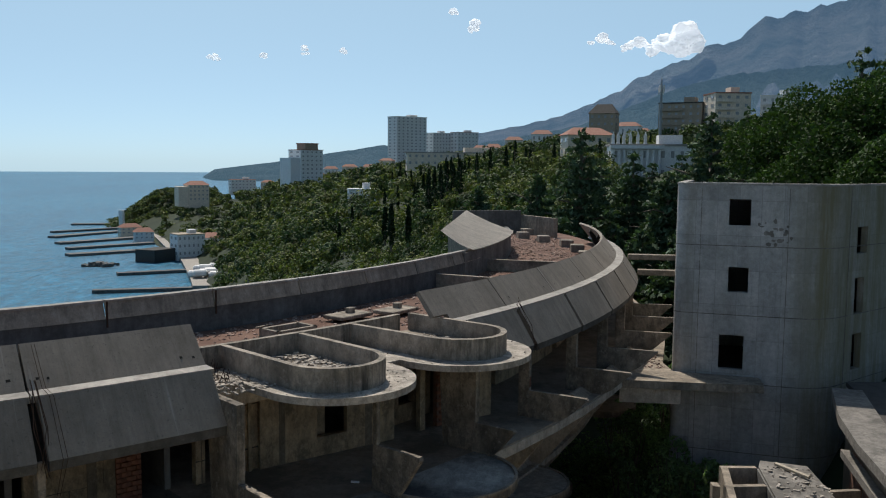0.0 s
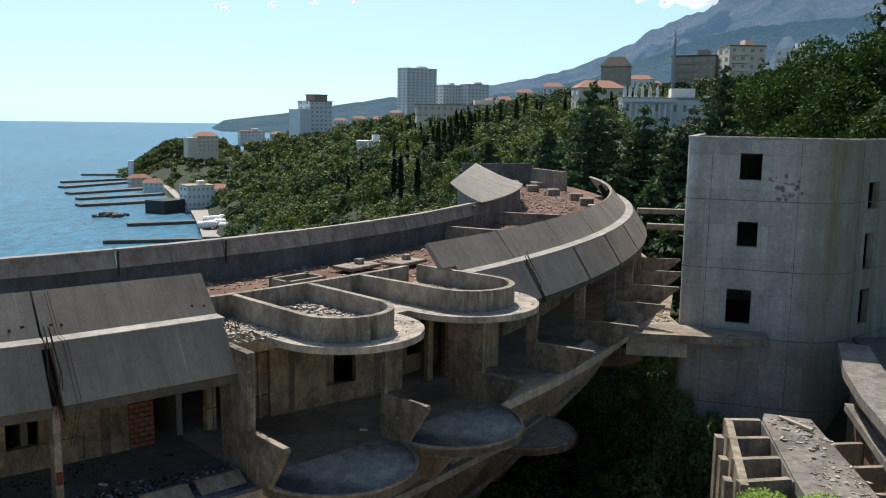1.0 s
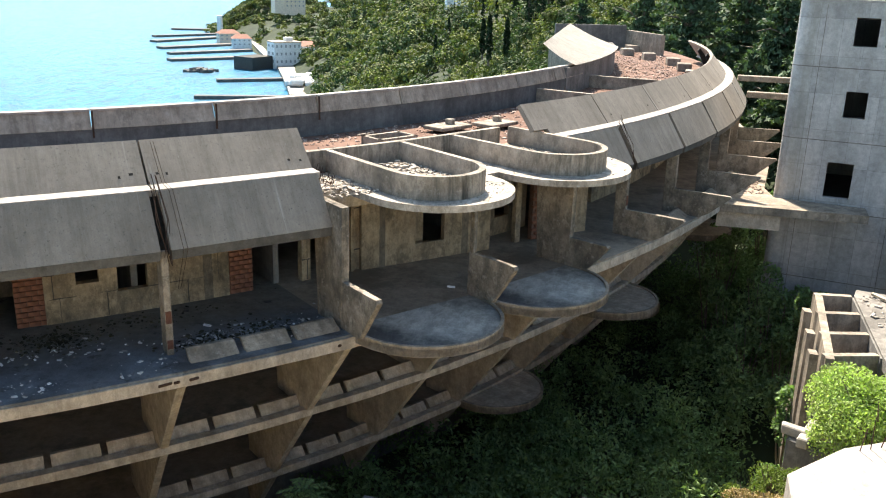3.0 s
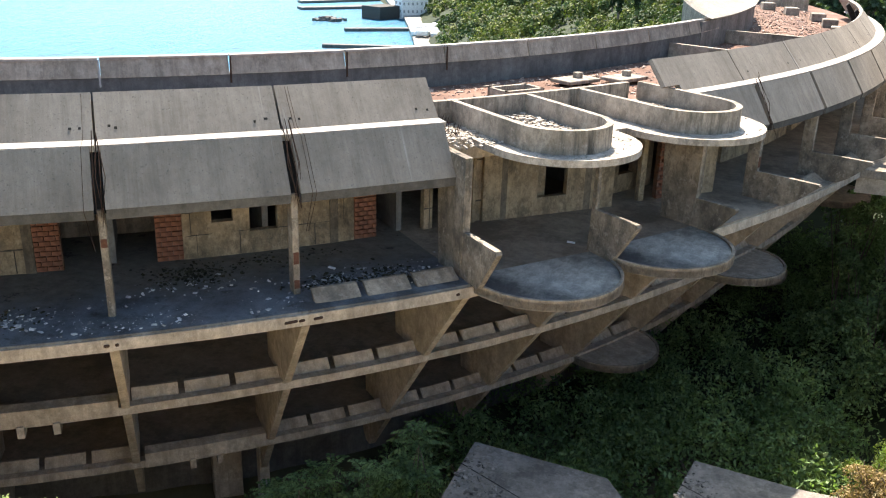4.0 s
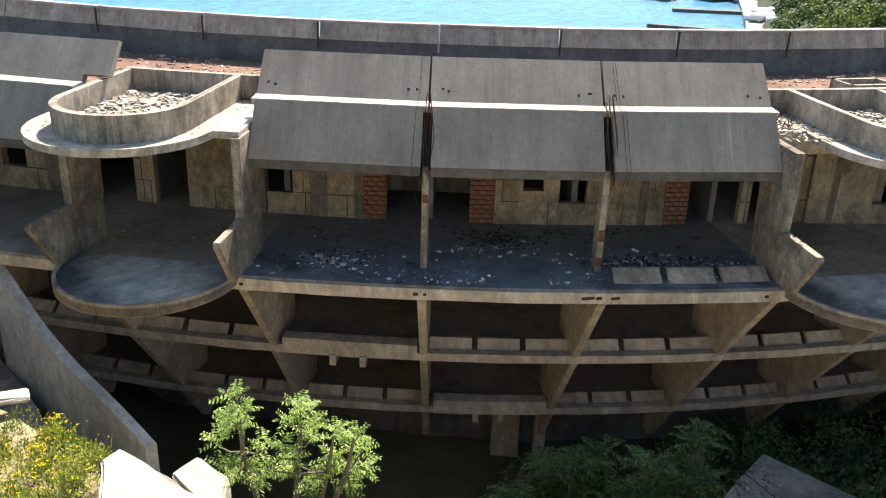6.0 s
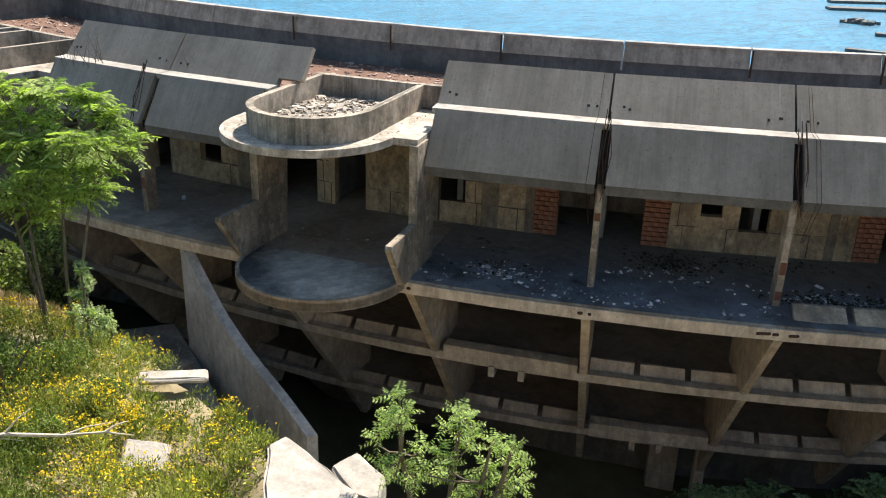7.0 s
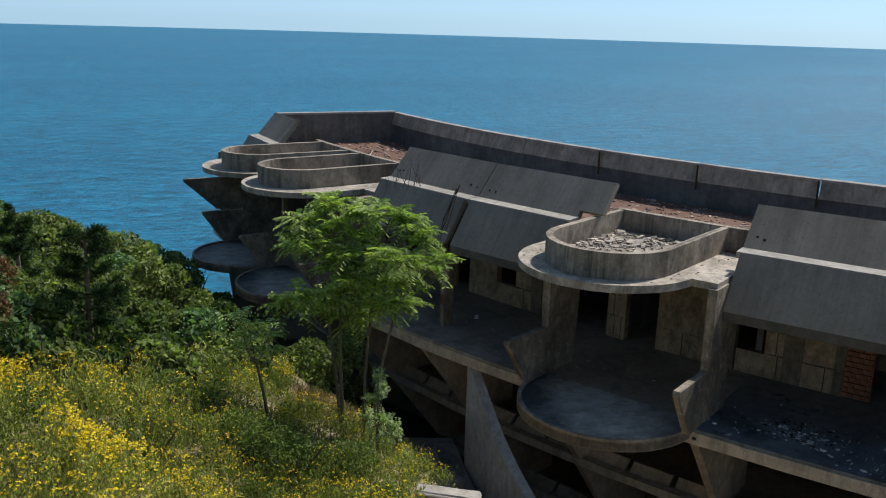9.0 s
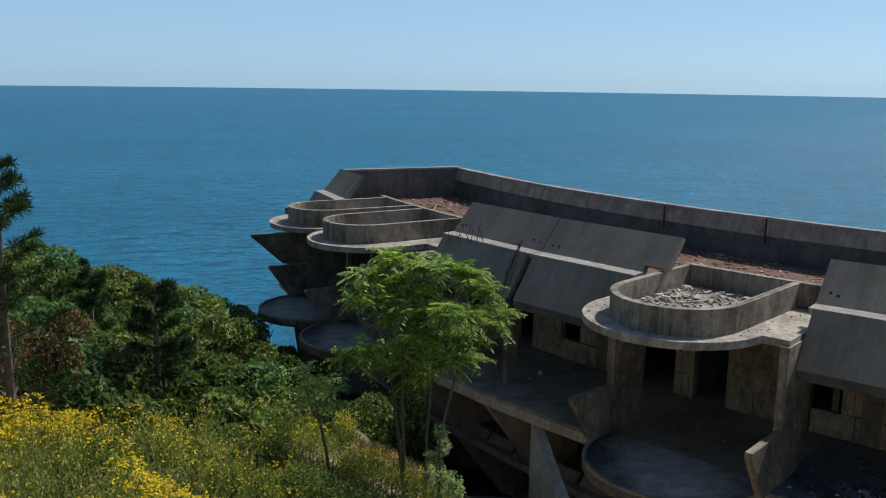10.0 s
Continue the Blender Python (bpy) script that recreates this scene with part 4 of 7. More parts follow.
# ---- rooms behind the two rounded balconies: straight walls across the bays ----
def straight_wall(p, q, cols):
    """A wall from p to q: cols of (from, to, kind) along it."""
    d = q - p
    n = Vector((d.y, -d.x, 0)).normalized() * 0.2
    for f0, f1, kind in cols:
        a, b = p + d * f0, p + d * f1
        plan = [(a.x, a.y), (b.x, b.y), (b.x - n.x, b.y - n.y), (a.x - n.x, a.y - n.y)]
        if kind == "win":
            part("wall_panel", prism(plan, 0, 0.55), M_PLASTER, hotel)
            part("lintel", prism(plan, 1.8, 2.98), M_PLASTER, hotel)
        elif kind == "door":
            part("lintel", prism(plan, 2.25, 2.98), M_PLASTER, hotel)
        elif kind == "brick":
            core = part("brick_infill", prism(plan, 0, 2.6), M_MORTAR, hotel, "orange-red brick infill panel")
            dressed_wall(core, Vector((a.x, a.y)), Vector((b.x, b.y)), 0.02, 2.55, 0.26, 0.13, M_BRICK, "brick")
        else:
            part("wall_panel" if kind == "wall" else "wall_pier", prism(plan, 0, 2.98), M_PLASTER if kind == "wall" else M_PIER, hotel)


straight_wall(pol(46.9, -40.0, 0), pol(47.75, -34.2, 0), [(0, .02, W), (.02, .07, "door"), (.07, .19, W), (.19, .23, "dark"), (.23, .44, W), (.44, .65, "win"), (.65, .78, W), (.78, .83, "dark"), (.83, 1, W)])
straight_wall(pol(47.6, -34.0, 0), pol(48.6, -29.3, 0), [(0, .25, "door"), (.25, .3, W), (.3, .42, "door"), (.42, .62, "brick"), (.62, 1, W)])

# ---- land and sea ----
SEA = -51.6
NEAR_FROM = (-0.55, -0.42)
FAR_D = [30, 60, 100, 150, 250, 400, 600, 900, 1500, 2600, 4600]
FAR = {
    -160: [6, 10, 14, 20, 30, 45, 70, 110, 200, 400, 700],
    -70: [2, 8, 14, 20, 30, 45, 70, 110, 200, 400, 700],
    -40: [1, 6, 12, 18, 28, 40, 55, 75, 110, 150, 200],
    -22: [-4, 2, 8, 13, 22, 33, 45, 60, 90, 120, 150],
    -15: [-9, -6, 0, 5, 12, 20, 30, 42, 60, 80, 100],
    -10: [-9, -8, -3, 2, 9, 16, 24, 34, 50, 70, 90],
    -6.7: [-9, -9, -5, -1, 6, 12, 20, 30, 44, 60, 80],
    -3.1: [-9, -9, -6, -3, 5, 11, 19, 30, 50, 90, 120],
    0.5: [-9, -10, -7, -4, 2, 8, 13, 18, 25, 20, 0],
    4.2: [-9, -11, -9, -7, -3, 2, 7, 10, 10, -20, -60],
    7.8: [-9, -12, -13, -14, -12, -6, 0, 0, -10, -60, -60],
    11.5: [-9, -14, -17, -18, -18, -13, -8, -10, -40, -60, -60],
    15: [-9, -16, -21, -25, -27, -25, -17, -15, -60, -60, -60],
    16.8: [-9, -18, -24, -30, -33, -34, -31, -27, -60, -60, -60],
    20.3: [-9, -20, -30, -40, -50, -54, -48, -31, -60, -60, -60],
    22.3: [-9, -22, -34, -45, -54, -57, -53, -38, -60, -60, -60],
    25.5: [-9, -24, -40, -52, -60, -60, -58, -55, -60, -60, -60],
    30: [-9, -24, -42, -56, -62, -62, -62, -62, -62, -62, -62],
    60: [-9, -26, -46, -60, -64, -64, -64, -64, -64, -64, -64],
    100: [2, -10, -40, -58, -64, -64, -64, -64, -64, -64, -64],
    150: [6, 6, 0, -10, -20, -30, -40, -50, -60, -64, -64],
    200: [6, 10, 14, 20, 30, 45, 70, 110, 200, 400, 700],
}
CREST = {-160: (45, 5), -90: (34, 2.0), -40: (26, -1.0), -22: (22, -2.0), -12: (20, -3.5), 0: (11, -5.0), 15: (8.5, -2.5), 30: (7.6, 0.2), 40: (7.9, 1.1), 48: (8.3, 1.2), 56: (8.9, 1.25), 62: (9.7, 1.15), 66: (12.2, 0.55), 70: (14.4, 0.35), 74: (15.9, 0.45), 78: (17.0, 0.6), 84: (17.5, 1.2), 92: (15.5, 1.6), 100: (14.0, 2.5), 110: (14.0, 3.0), 150: (30, 5), 200: (45, 5)}


def lerp_table(table, key, value):
    ks = sorted(table)
    key = min(max(key, ks[0]), ks[-1])
    for a, b in zip(ks, ks[1:]):
        if a <= key <= b:
            t = (key - a) / (b - a)
            return value(table[a]) * (1 - t) + value(table[b]) * t


def smooth(v, a, b):
    t = min(max((v - a) / (b - a), 0.0), 1.0)
    return t * t * (3 - 2 * t)


def bearing(x, y):
    b = math.degrees(math.atan2(-x, y))
    return b + 360 if b < -160 else b


def ground(x, y):
    d = max(math.hypot(x, y), 0.01)
    b = bearing(x, y)
    far = lerp_table(FAR, b, lambda row: float(np.interp(math.log(max(d, 30)), np.log(FAR_D), row)))
    w = smooth(b, 8, 34) * (1 - smooth(b, 130, 180))
    nx, ny = x - NEAR_FROM[0] * w, y - NEAR_FROM[1] * w
    nd, nb = max(math.hypot(nx, ny), 0.01), bearing(nx, ny)
    edge = lerp_table(CREST, nb, lambda v: v[0])
    top = lerp_table(CREST, nb, lambda v: v[1])
    fall = float(np.interp(nb, (-160, 70, 80, 140, 160, 200), (0.3, 1.1, 0.3, 0.3, 0.3, 0.3)))
    near = top + 0.06 * max(edge - nd, 0) - max(nd - edge, 0) * fall
    z = max(near, far) if d < 90 else far
    if d > 835:                               # the wooded headland behind the harbour
        z = max(z, -62 + 38 * smooth(d, 835, 885) * (1 - smooth(d, 960, 1300)) * smooth(b, 17.5, 19.5) * (1 - smooth(b, 22.0, 26.4)))
    z += noise.noise((x * 0.05, y * 0.05, 3.0)) * min(d * 0.02, 3.0) + noise.noise((x * 0.6, y * 0.6, 1.0)) * 0.18
    k = smooth(d, 0.0, 6.0)
    return 1.7 * (1 - k) + z * k


def make_ground():
    bs = [-70 + i * 1.0 for i in range(45)] + [-25 + i * 0.6 for i in range(90)] + [29 + i * 1.0 for i in range(92)] + [121 + i * 4 for i in range(42)]
    ds = np.concatenate([[0.02], np.geomspace(0.8, 30, 38), np.geomspace(31, 4700, 96)])
    verts = []
    for b in bs:
        t = radians(b)
        for d in ds:
            x, y = -d * math.sin(t), d * math.cos(t)
            verts.append((x, y, ground(x, y)))
    m, n = len(bs), len(ds)
    faces = []
    for i in range(m):
        for j in range(n - 1):
            p, q = i * n + j, ((i + 1) % m) * n + j
            faces.append((p, p + 1, q + 1, q))
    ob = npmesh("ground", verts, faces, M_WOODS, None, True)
    return tagged(ob, "wooded coastal hillside falling to the sea", "ground", kind="structure")


make_ground()
bm = bmesh.new()
n_ring = 96
prev = None
for rad in (0.0, 300.0, 1200.0, 4990.0):
    if rad == 0:
        prev = [bm.verts.new((0, 0, SEA))]
        continue
    cur = [bm.verts.new((rad * math.cos(2 * math.pi * i / n_ring), rad * math.sin(2 * math.pi * i / n_ring), SEA)) for i in range(n_ring)]
    for i in range(n_ring):
        j = (i + 1) % n_ring
        bm.faces.new((prev[0], cur[i], cur[j]) if len(prev) == 1 else (prev[i], cur[i], cur[j], prev[j]))
    prev = cur
tagged(part("water", bm, M_SEA), "calm deep blue sea reaching the horizon", "sea", kind="structure")


def spot(b, d, z=0.0):
    """A place by bearing (degrees left of +y) and distance; the near slope is reckoned from its own middle."""
    x0, y0 = NEAR_FROM if b > 38 and d < 40 else (0.0, 0.0)
    return Vector((x0 - d * math.sin(radians(b)), y0 + d * math.cos(radians(b)), z))


def ridge(name, label, rows, dist, depth, material, seed, base=-60, rough=0.16):
    """A mountain range: crest heights by bearing, falling towards the viewer with spurs and gullies."""
    noise.seed_set(seed)
    n, m = 220, 26
    b0, b1 = rows[0][0], rows[-1][0]
    verts, faces = [], []
    for i in range(n + 1):
        b = b0 + (b1 - b0) * i / n
        h = float(np.interp(b, [q[0] for q in rows], [q[1] for q in rows]))
        h += 0.035 * h * noise.fractal((b * 1.3, seed, 0), 1.0, 2.0, 5)
        for j in range(m + 1):
            t = j / m
            fall = 1 - t ** 0.7 if t < 1 else 0
            d = dist - depth * t
            s = noise.fractal((b * 0.8, t * 2.5, seed), 0.9, 2.1, 6) * rough * h * math.sin(math.pi * min(t * 1.2, 1))
            p = spot(b, d, base + (h - base) * fall + s)
            verts.append(p)
    for i in range(n):
        for j in range(m):
            p = i * (m + 1) + j
            faces.append((p, p + 1, p + m + 2, p + m + 1))
    return tagged(npmesh(name, verts, faces, material, None, True), label, "mountain", kind="structure")


def up(y, d):
    """Height at distance d of what stands y hundredths of a degree over eye level."""
    return 8.5 + d * math.tan(radians(y / 100))


DM = 4600
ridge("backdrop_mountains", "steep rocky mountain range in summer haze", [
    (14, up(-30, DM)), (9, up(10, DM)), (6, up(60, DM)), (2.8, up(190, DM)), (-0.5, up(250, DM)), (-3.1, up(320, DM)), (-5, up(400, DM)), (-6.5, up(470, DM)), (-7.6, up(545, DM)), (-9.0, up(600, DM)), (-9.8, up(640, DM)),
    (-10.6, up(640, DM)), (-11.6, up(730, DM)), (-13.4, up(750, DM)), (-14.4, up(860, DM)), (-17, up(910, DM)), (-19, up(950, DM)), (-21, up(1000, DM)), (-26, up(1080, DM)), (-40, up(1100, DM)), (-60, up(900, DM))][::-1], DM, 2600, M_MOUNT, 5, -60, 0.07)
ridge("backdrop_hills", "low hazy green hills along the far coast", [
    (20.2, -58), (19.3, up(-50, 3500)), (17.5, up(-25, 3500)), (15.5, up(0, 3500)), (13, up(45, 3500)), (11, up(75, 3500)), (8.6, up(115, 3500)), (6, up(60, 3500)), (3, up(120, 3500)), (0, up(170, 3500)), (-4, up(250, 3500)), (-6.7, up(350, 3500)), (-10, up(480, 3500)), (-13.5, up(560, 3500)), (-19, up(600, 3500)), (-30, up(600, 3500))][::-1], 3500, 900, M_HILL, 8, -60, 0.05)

# ---- stair tower, bridge and low buildings beside the hotel ----
def cell_wall(bm, path, s_breaks, z_breaks, holes, thick):
    """A wall along path(s) -> (x, y, nx, ny), built of cells, leaving out the holes (s0, s1, z0, z1)."""
    for s0, s1 in zip(s_breaks, s_breaks[1:]):
        for z0, z1 in zip(z_breaks, z_breaks[1:]):
            sm, zm = (s0 + s1) / 2, (z0 + z1) / 2
            if any(h[0] < sm < h[1] and h[2] < zm < h[3] for h in holes):
                continue
            pts = []
            for s in (s0, s1):
                x, y, nx, ny = path(s)
                pts.append(((x, y), (x - nx * thick, y - ny * thick)))
            (o0, i0), (o1, i1) = pts
            v = [bm.verts.new((*p, z)) for z in (z0, z1) for p in (o0, o1, i1, i0)]
            for f in ((0, 1, 5, 4), (1, 2, 6, 5), (2, 3, 7, 6), (3, 0, 4, 7), (4, 5, 6, 7), (3, 2, 1, 0)):
                bm.faces.new([v[i] for i in f])
    return bm


def tower_path():
    """Outline of the tower: side wall, small rounded corner, flat front, wide rounded corner, flank."""
    d = Vector((5.75, -1.45)).normalized()
    n = Vector((d.y, -d.x))
    a = Vector((6.62, 37.0))
    pts = [a - n * 7.0 + d * 0.0]
    for i in range(7):
        t = math.pi / 2 * i / 6
        c = a - n * 0.45 + d * 0.45
        pts.append(c - d * 0.45 * math.cos(t) + n * 0.45 * math.sin(t))
    pts.append(a + d * 4.6)
    c = a + d * 4.6 - n * 2.2
    for i in range(1, 9):
        t = math.radians(62) * i / 8
        pts.append(c + n * 2.2 * math.cos(t) + d * 2.2 * math.sin(t))
    last = (pts[-1] - pts[-2]).normalized()
    pts.append(pts[-1] + last * 8)
    acc = [0.0]
    for p, q in zip(pts, pts[1:]):
        acc.append(acc[-1] + (q - p).length)

    def path(s):
        i = max(j for j in range(len(acc) - 1) if acc[j] <= s + 1e-6)
        t = (s - acc[i]) / (acc[i + 1] - acc[i])
        p = pts[i].lerp(pts[i + 1], t)
        g0 = (pts[min(i + 2, len(pts) - 1)] - pts[i]).normalized() if t > 0.999 else (pts[i + 1] - pts[i]).normalized()
        return p.x, p.y, g0.y, -g0.x
    return pts, acc, path


tower = thing("stair_tower", "tall weathered concrete stair tower with empty square windows", "tower", at=(10, 39, -12))
T_PTS, T_ACC, T_PATH = tower_path()
S0 = T_ACC[7]                                # where the flat front begins
holes = [(S0 + 1.63, S0 + 2.46, 6.1, 7.16), (S0 + 1.68, S0 + 2.46, 3.38, 4.4), (S0 + 1.42, S0 + 2.38, 0.18, 1.6),
         (T_ACC[-2] + 1.0, T_ACC[-2] + 1.9, 4.95, 6.05), (T_ACC[-2] + 1.0, T_ACC[-2] + 1.8, 2.45, 3.95), (T_ACC[-2] + 1.0, T_ACC[-2] + 1.8, 0.1, 1.6)]
s_br = sorted(set([round(a, 4) for a in T_ACC] + [round(v, 4) for h in holes for v in h[:2]]))
z_br = sorted({-12.0, 7.72, *[v for h in holes for v in h[2:]]})
part("tower_wall", cell_wall(bmesh.new(), T_PATH, s_br, z_br, holes, 0.28), M_TOWER, tower)
bm = bmesh.new()
cell_wall(bm, lambda s: (lambda x, y, nx, ny: (x + nx * 0.02, y + ny * 0.02, nx, ny))(*T_PATH(s)), [round(a, 4) for a in T_ACC], [7.722, 7.8], [], 0.34)
part("tower_cap", bm, M_LEDGE, tower, "pale worn rim of the tower top")
for z in (5.25, 2.42, -0.4, -3.3):
    bm = bmesh.new()
    cell_wall(bm, lambda s: (lambda x, y, nx, ny: (x + nx * 0.007, y + ny * 0.007, nx, ny))(*T_PATH(s)), [round(a, 4) for a in T_ACC], [z, z + 0.035], [], 0.02)
    part("shutter_joint", bm, M_OLDSLAB, tower)
for i, s in enumerate((S0 + 0.55, S0 + 3.9, T_ACC[-2] + 0.35)):
    x, y, nx, ny = T_PATH(s)
    part("shutter_joint", box((0.022, 0.02, 15.0), Matrix.Translation((x + nx * 0.004, y + ny * 0.004, 0.1)) @ Matrix.Rotation(math.atan2(nx, -ny), 4, "Z")), M_OLDSLAB, tower)
patch_rng = random.Random(12)
for i in range(24):
    s0, z0 = S0 + patch_rng.uniform(2.75, 4.1), patch_rng.uniform(5.35, 6.35)
    w, h = patch_rng.uniform(0.03, 0.16), patch_rng.uniform(0.03, 0.13)
    x, y, nx, ny = T_PATH(s0)
    bm = bmesh.new()
    m = Matrix.Translation((x + nx * 0.003, y + ny * 0.003, z0)) @ Matrix.Rotation(math.atan2(nx, -ny), 4, "Z")
    rows = [(w * (0.6 + 0.4 * patch_rng.random()) * math.cos(t), h * (0.6 + 0.4 * patch_rng.random()) * math.sin(t)) for t in (k * math.pi / 4 for k in range(8))]
    top, low_ring = [[bm.verts.new(m @ Vector((px, dy, pz))) for px, pz in rows] for dy in (-0.006 - 0.001 * i % 0.004, 0.02)]
    bm.faces.new(top)
    for k in range(8):
        bm.faces.new((top[k], top[(k + 1) % 8], low_ring[(k + 1) % 8], low_ring[k]))
    bmesh.ops.recalc_face_normals(bm, faces=bm.faces)
    part("peeled_patch", bm, M_OLDSLAB, tower, "spalled plaster patch on the tower wall")
for z in (-0.2, 2.3, 4.9, 7.3):
    ins = [p + (Vector((10.5, 40.5)) - p).normalized() * 0.32 for p in T_PTS]
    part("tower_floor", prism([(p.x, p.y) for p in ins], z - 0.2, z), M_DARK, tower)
part("tower_back_wall", prism([(T_PTS[0].x + 0.3, T_PTS[0].y - 0.1), (T_PTS[-1].x - 0.4, T_PTS[-1].y - 0.1), (T_PTS[-1].x - 0.4, T_PTS[-1].y + 0.2), (T_PTS[0].x + 0.3, T_PTS[0].y + 0.2)], -12, 7.7), M_TOWER, tower)

bridge = thing("footbridge", "concrete slab footbridge between hotel and stair tower", "bridge", at=(7, 40, -1))
part("deck", prism([(4.2, 35.0), (9.8, 34.7), (9.95, 35.95), (6.65, 36.75), (6.5, 38.4), (7.4, 43.2), (6.0, 44.0), (5.0, 39.0), (4.3, 36.5)], -0.36, -0.04), M_FACADE, bridge)
part("girder", prism([(4.3, 35.2), (6.7, 35.1), (6.7, 35.5), (4.5, 35.7)], -1.0, -0.36), M_TAN, bridge)
p = np.stack([np.random.default_rng(3).uniform(5.5, 6.4, 160), np.random.default_rng(5).uniform(37.2, 42.5, 160), np.full(160, -0.03)], 1)
tagged(chunks("bridge_rubble", p, np.full(160, 0.09), M_RUBBLE), "reddish soil and rubble lying on the bridge", "rubble", kind="stuff")

def poly_at(rows):
    return [spot(b, d).xy for b, d in rows]


# roofless cellar boxes and their slab
cells = thing("cellar_block", "roofless concrete cellar boxes with a cracked roof slab", "ruin", at=spot(-16, 27, -9))
A, E, Bq, Dq = Vector((6.62, 27.7)), Vector((5.9, 22.6)), Vector((7.75, 27.8)), Vector((7.35, 23.0))
part("cellar_wall", rim([A, E], -9, -1.0, 0.22), M_FACADE, cells)
part("cellar_wall", rim([Bq, Dq], -9, -1.02, 0.22), M_DARKWALL, cells)
for t in (0.0, 0.33, 0.66, 0.97):
    p, q = A.lerp(E, t), Bq.lerp(Dq, t)
    part("cross_wall", rim([p, q], -9, -1.0 - 0.01 * t, 0.2), M_FACADE, cells)
for t in (0.25, 0.6, 0.9):
    p = A.lerp(E, t)
    part("buttress", prism([(p.x - 0.12, p.y), (p.x - 0.12, p.y + 0.35), (p.x - 0.34, p.y + 0.4), (p.x - 0.34, p.y + 0.05)], -9, -1.15), M_FACADE, cells)
part("cellar_floor", prism([A, E, Dq, Bq], -9, -3.0), M_DARKWALL, cells)
part("roof_slab", prism([(7.8, 27.8), (8.0, 28.4), (9.35, 28.0), (9.25, 24.0), (9.2, 20.5), (7.3, 20.6), (7.4, 23.0)], -1.3, -0.95), M_OLDSLAB, cells, "cracked pale roof slab littered with rubble")
part("plank", tube(bmesh.new(), [Vector((8.35, 27.9, -0.88)), Vector((9.0, 26.7, -0.86))], [0.07, 0.06], 5), M_STICK, cells)
cr = np.random.default_rng(14)
p = np.stack([cr.uniform(7.9, 9.3, 420), cr.uniform(20.8, 27.9, 420), np.full(420, -0.94)], 1)
tagged(chunks("slab_rubble", p, 0.02 + 0.16 * cr.power(0.25, 420), M_CHIPS), "broken concrete and grit on the cellar roof slab", "rubble", kind="stuff")
for y in (26.2, 24.4, 22.6):
    part("cross_wall", rim([Vector((9.45, y)), Vector((10.4, y + 0.2))], -4, -1.1, 0.16), M_FACADE, cells)

terrace = thing("terrace_building", "low terrace building with stone and brick infill under a concrete ledge", "building", at=spot(-22, 30, -8))
tp = [Vector(q) for q in ((11.9, 33.4), (10.85, 29.7), (10.3, 26.6), (9.7, 21.0), (14, 18), (20, 24), (20, 36), (13, 35))]
part("terrace_wall", prism([p + Vector((0.6, 0.05)) for p in tp], -8, -0.05), M_STONE, terrace)
inner = [Vector(q) for q in ((12.9, 33.1), (12.1, 29.4), (11.75, 27.5), (11.3, 21.0))]
part("ledge_slab", prism(tp[:4] + inner[::-1], -0.05, 0.28), M_OLDSLAB, terrace)
part("roof_fill", prism([q + Vector((-0.05, 0)) for q in inner] + [Vector((14, 18)), Vector((20, 24)), Vector((20, 36)), Vector((13, 35))], -0.05, 0.12), M_DARK, terrace, "dark inner surface of the terrace roof")
w0, w1 = tp[1] + Vector((0.42, 0)), tp[3] + Vector((0.42, 0))
for i in range(5):
    p, q = w0.lerp(w1, i / 5 + 0.02), w0.lerp(w1, (i + 1) / 5 - 0.03)
    core = part("brick_infill" if i % 2 else "stone_infill", rim([p * 1.004, q * 1.004], -3.4, -1.0, 0.3), M_MORTAR, terrace)
part("sill_beam", rim([w0 - Vector((0.3, 0)), w1 - Vector((0.3, 0))], -1.15, -0.9, 0.3), M_OLDSLAB, terrace)


dressed_wall(core, w0.lerp(w1, 0.35) * 0.999, w1 * 0.999, -3.2, -1.2, 0.42, 0.26, M_TAN, "stone")

# loose slabs and blocks between the buildings
def slab(name, rows, z0, z1, material, label, tilt=0.0):
    bm = prism(poly_at(rows), z0, z1)
    bmesh.ops.bevel(bm, geom=list(bm.edges), offset=0.03, segments=1, affect="EDGES")
    c = Vector((0, 0, 0))
    for v in bm.verts:
        c += v.co / len(bm.verts)
    if tilt:
        bmesh.ops.rotate(bm, cent=c, matrix=Matrix.Rotation(radians(tilt), 3, "X"), verts=bm.verts)
    ruin = thing(name, label, "slab", at=Vector((c.x, c.y, z1)))
    top = part("slab", bm, material, ruin)
    a, b = poly_at(rows)[0], poly_at(rows)[1]
    grit = np.random.default_rng(len(rows))
    f, w = grit.normal(0.45, 0.2, 240).clip(0.02, 0.98), grit.power(0.7, 240) * 0.6 + 0.02
    spots = [Vector(a).lerp(Vector(b), float(p)).lerp(Vector((c.x, c.y)), float(q)) for p, q in zip(f, w)]
    tagged(chunks("slab_grit", np.array([(q.x, q.y, z1 + 0.01) for q in spots]), 0.02 + 0.12 * grit.power(0.3, 240), M_GRIT, ruin), kind="stuff")
    for i in range(5):
        q = Vector(a).lerp(Vector(b), random.uniform(0.1, 0.9))
        part("bar", tube(bmesh.new(), [Vector((q.x, q.y, z1 - 0.2)), Vector((q.x + random.uniform(-.3, .3), q.y + 0.35, z1 - random.uniform(0.0, 0.3)))], [0.014, 0.012], 4), M_RUST, ruin)
    part("crack", tube(bmesh.new(), [Vector((*Vector(a).lerp(Vector(b), 0.4), z1 - 0.008)), Vector((c.x + 0.4, c.y + 0.5, z1 - 0.008)), Vector((c.x, c.y, z1 - 0.008))], [0.02, 0.016, 0.01], 4), M_JOINT, ruin)
    return ruin


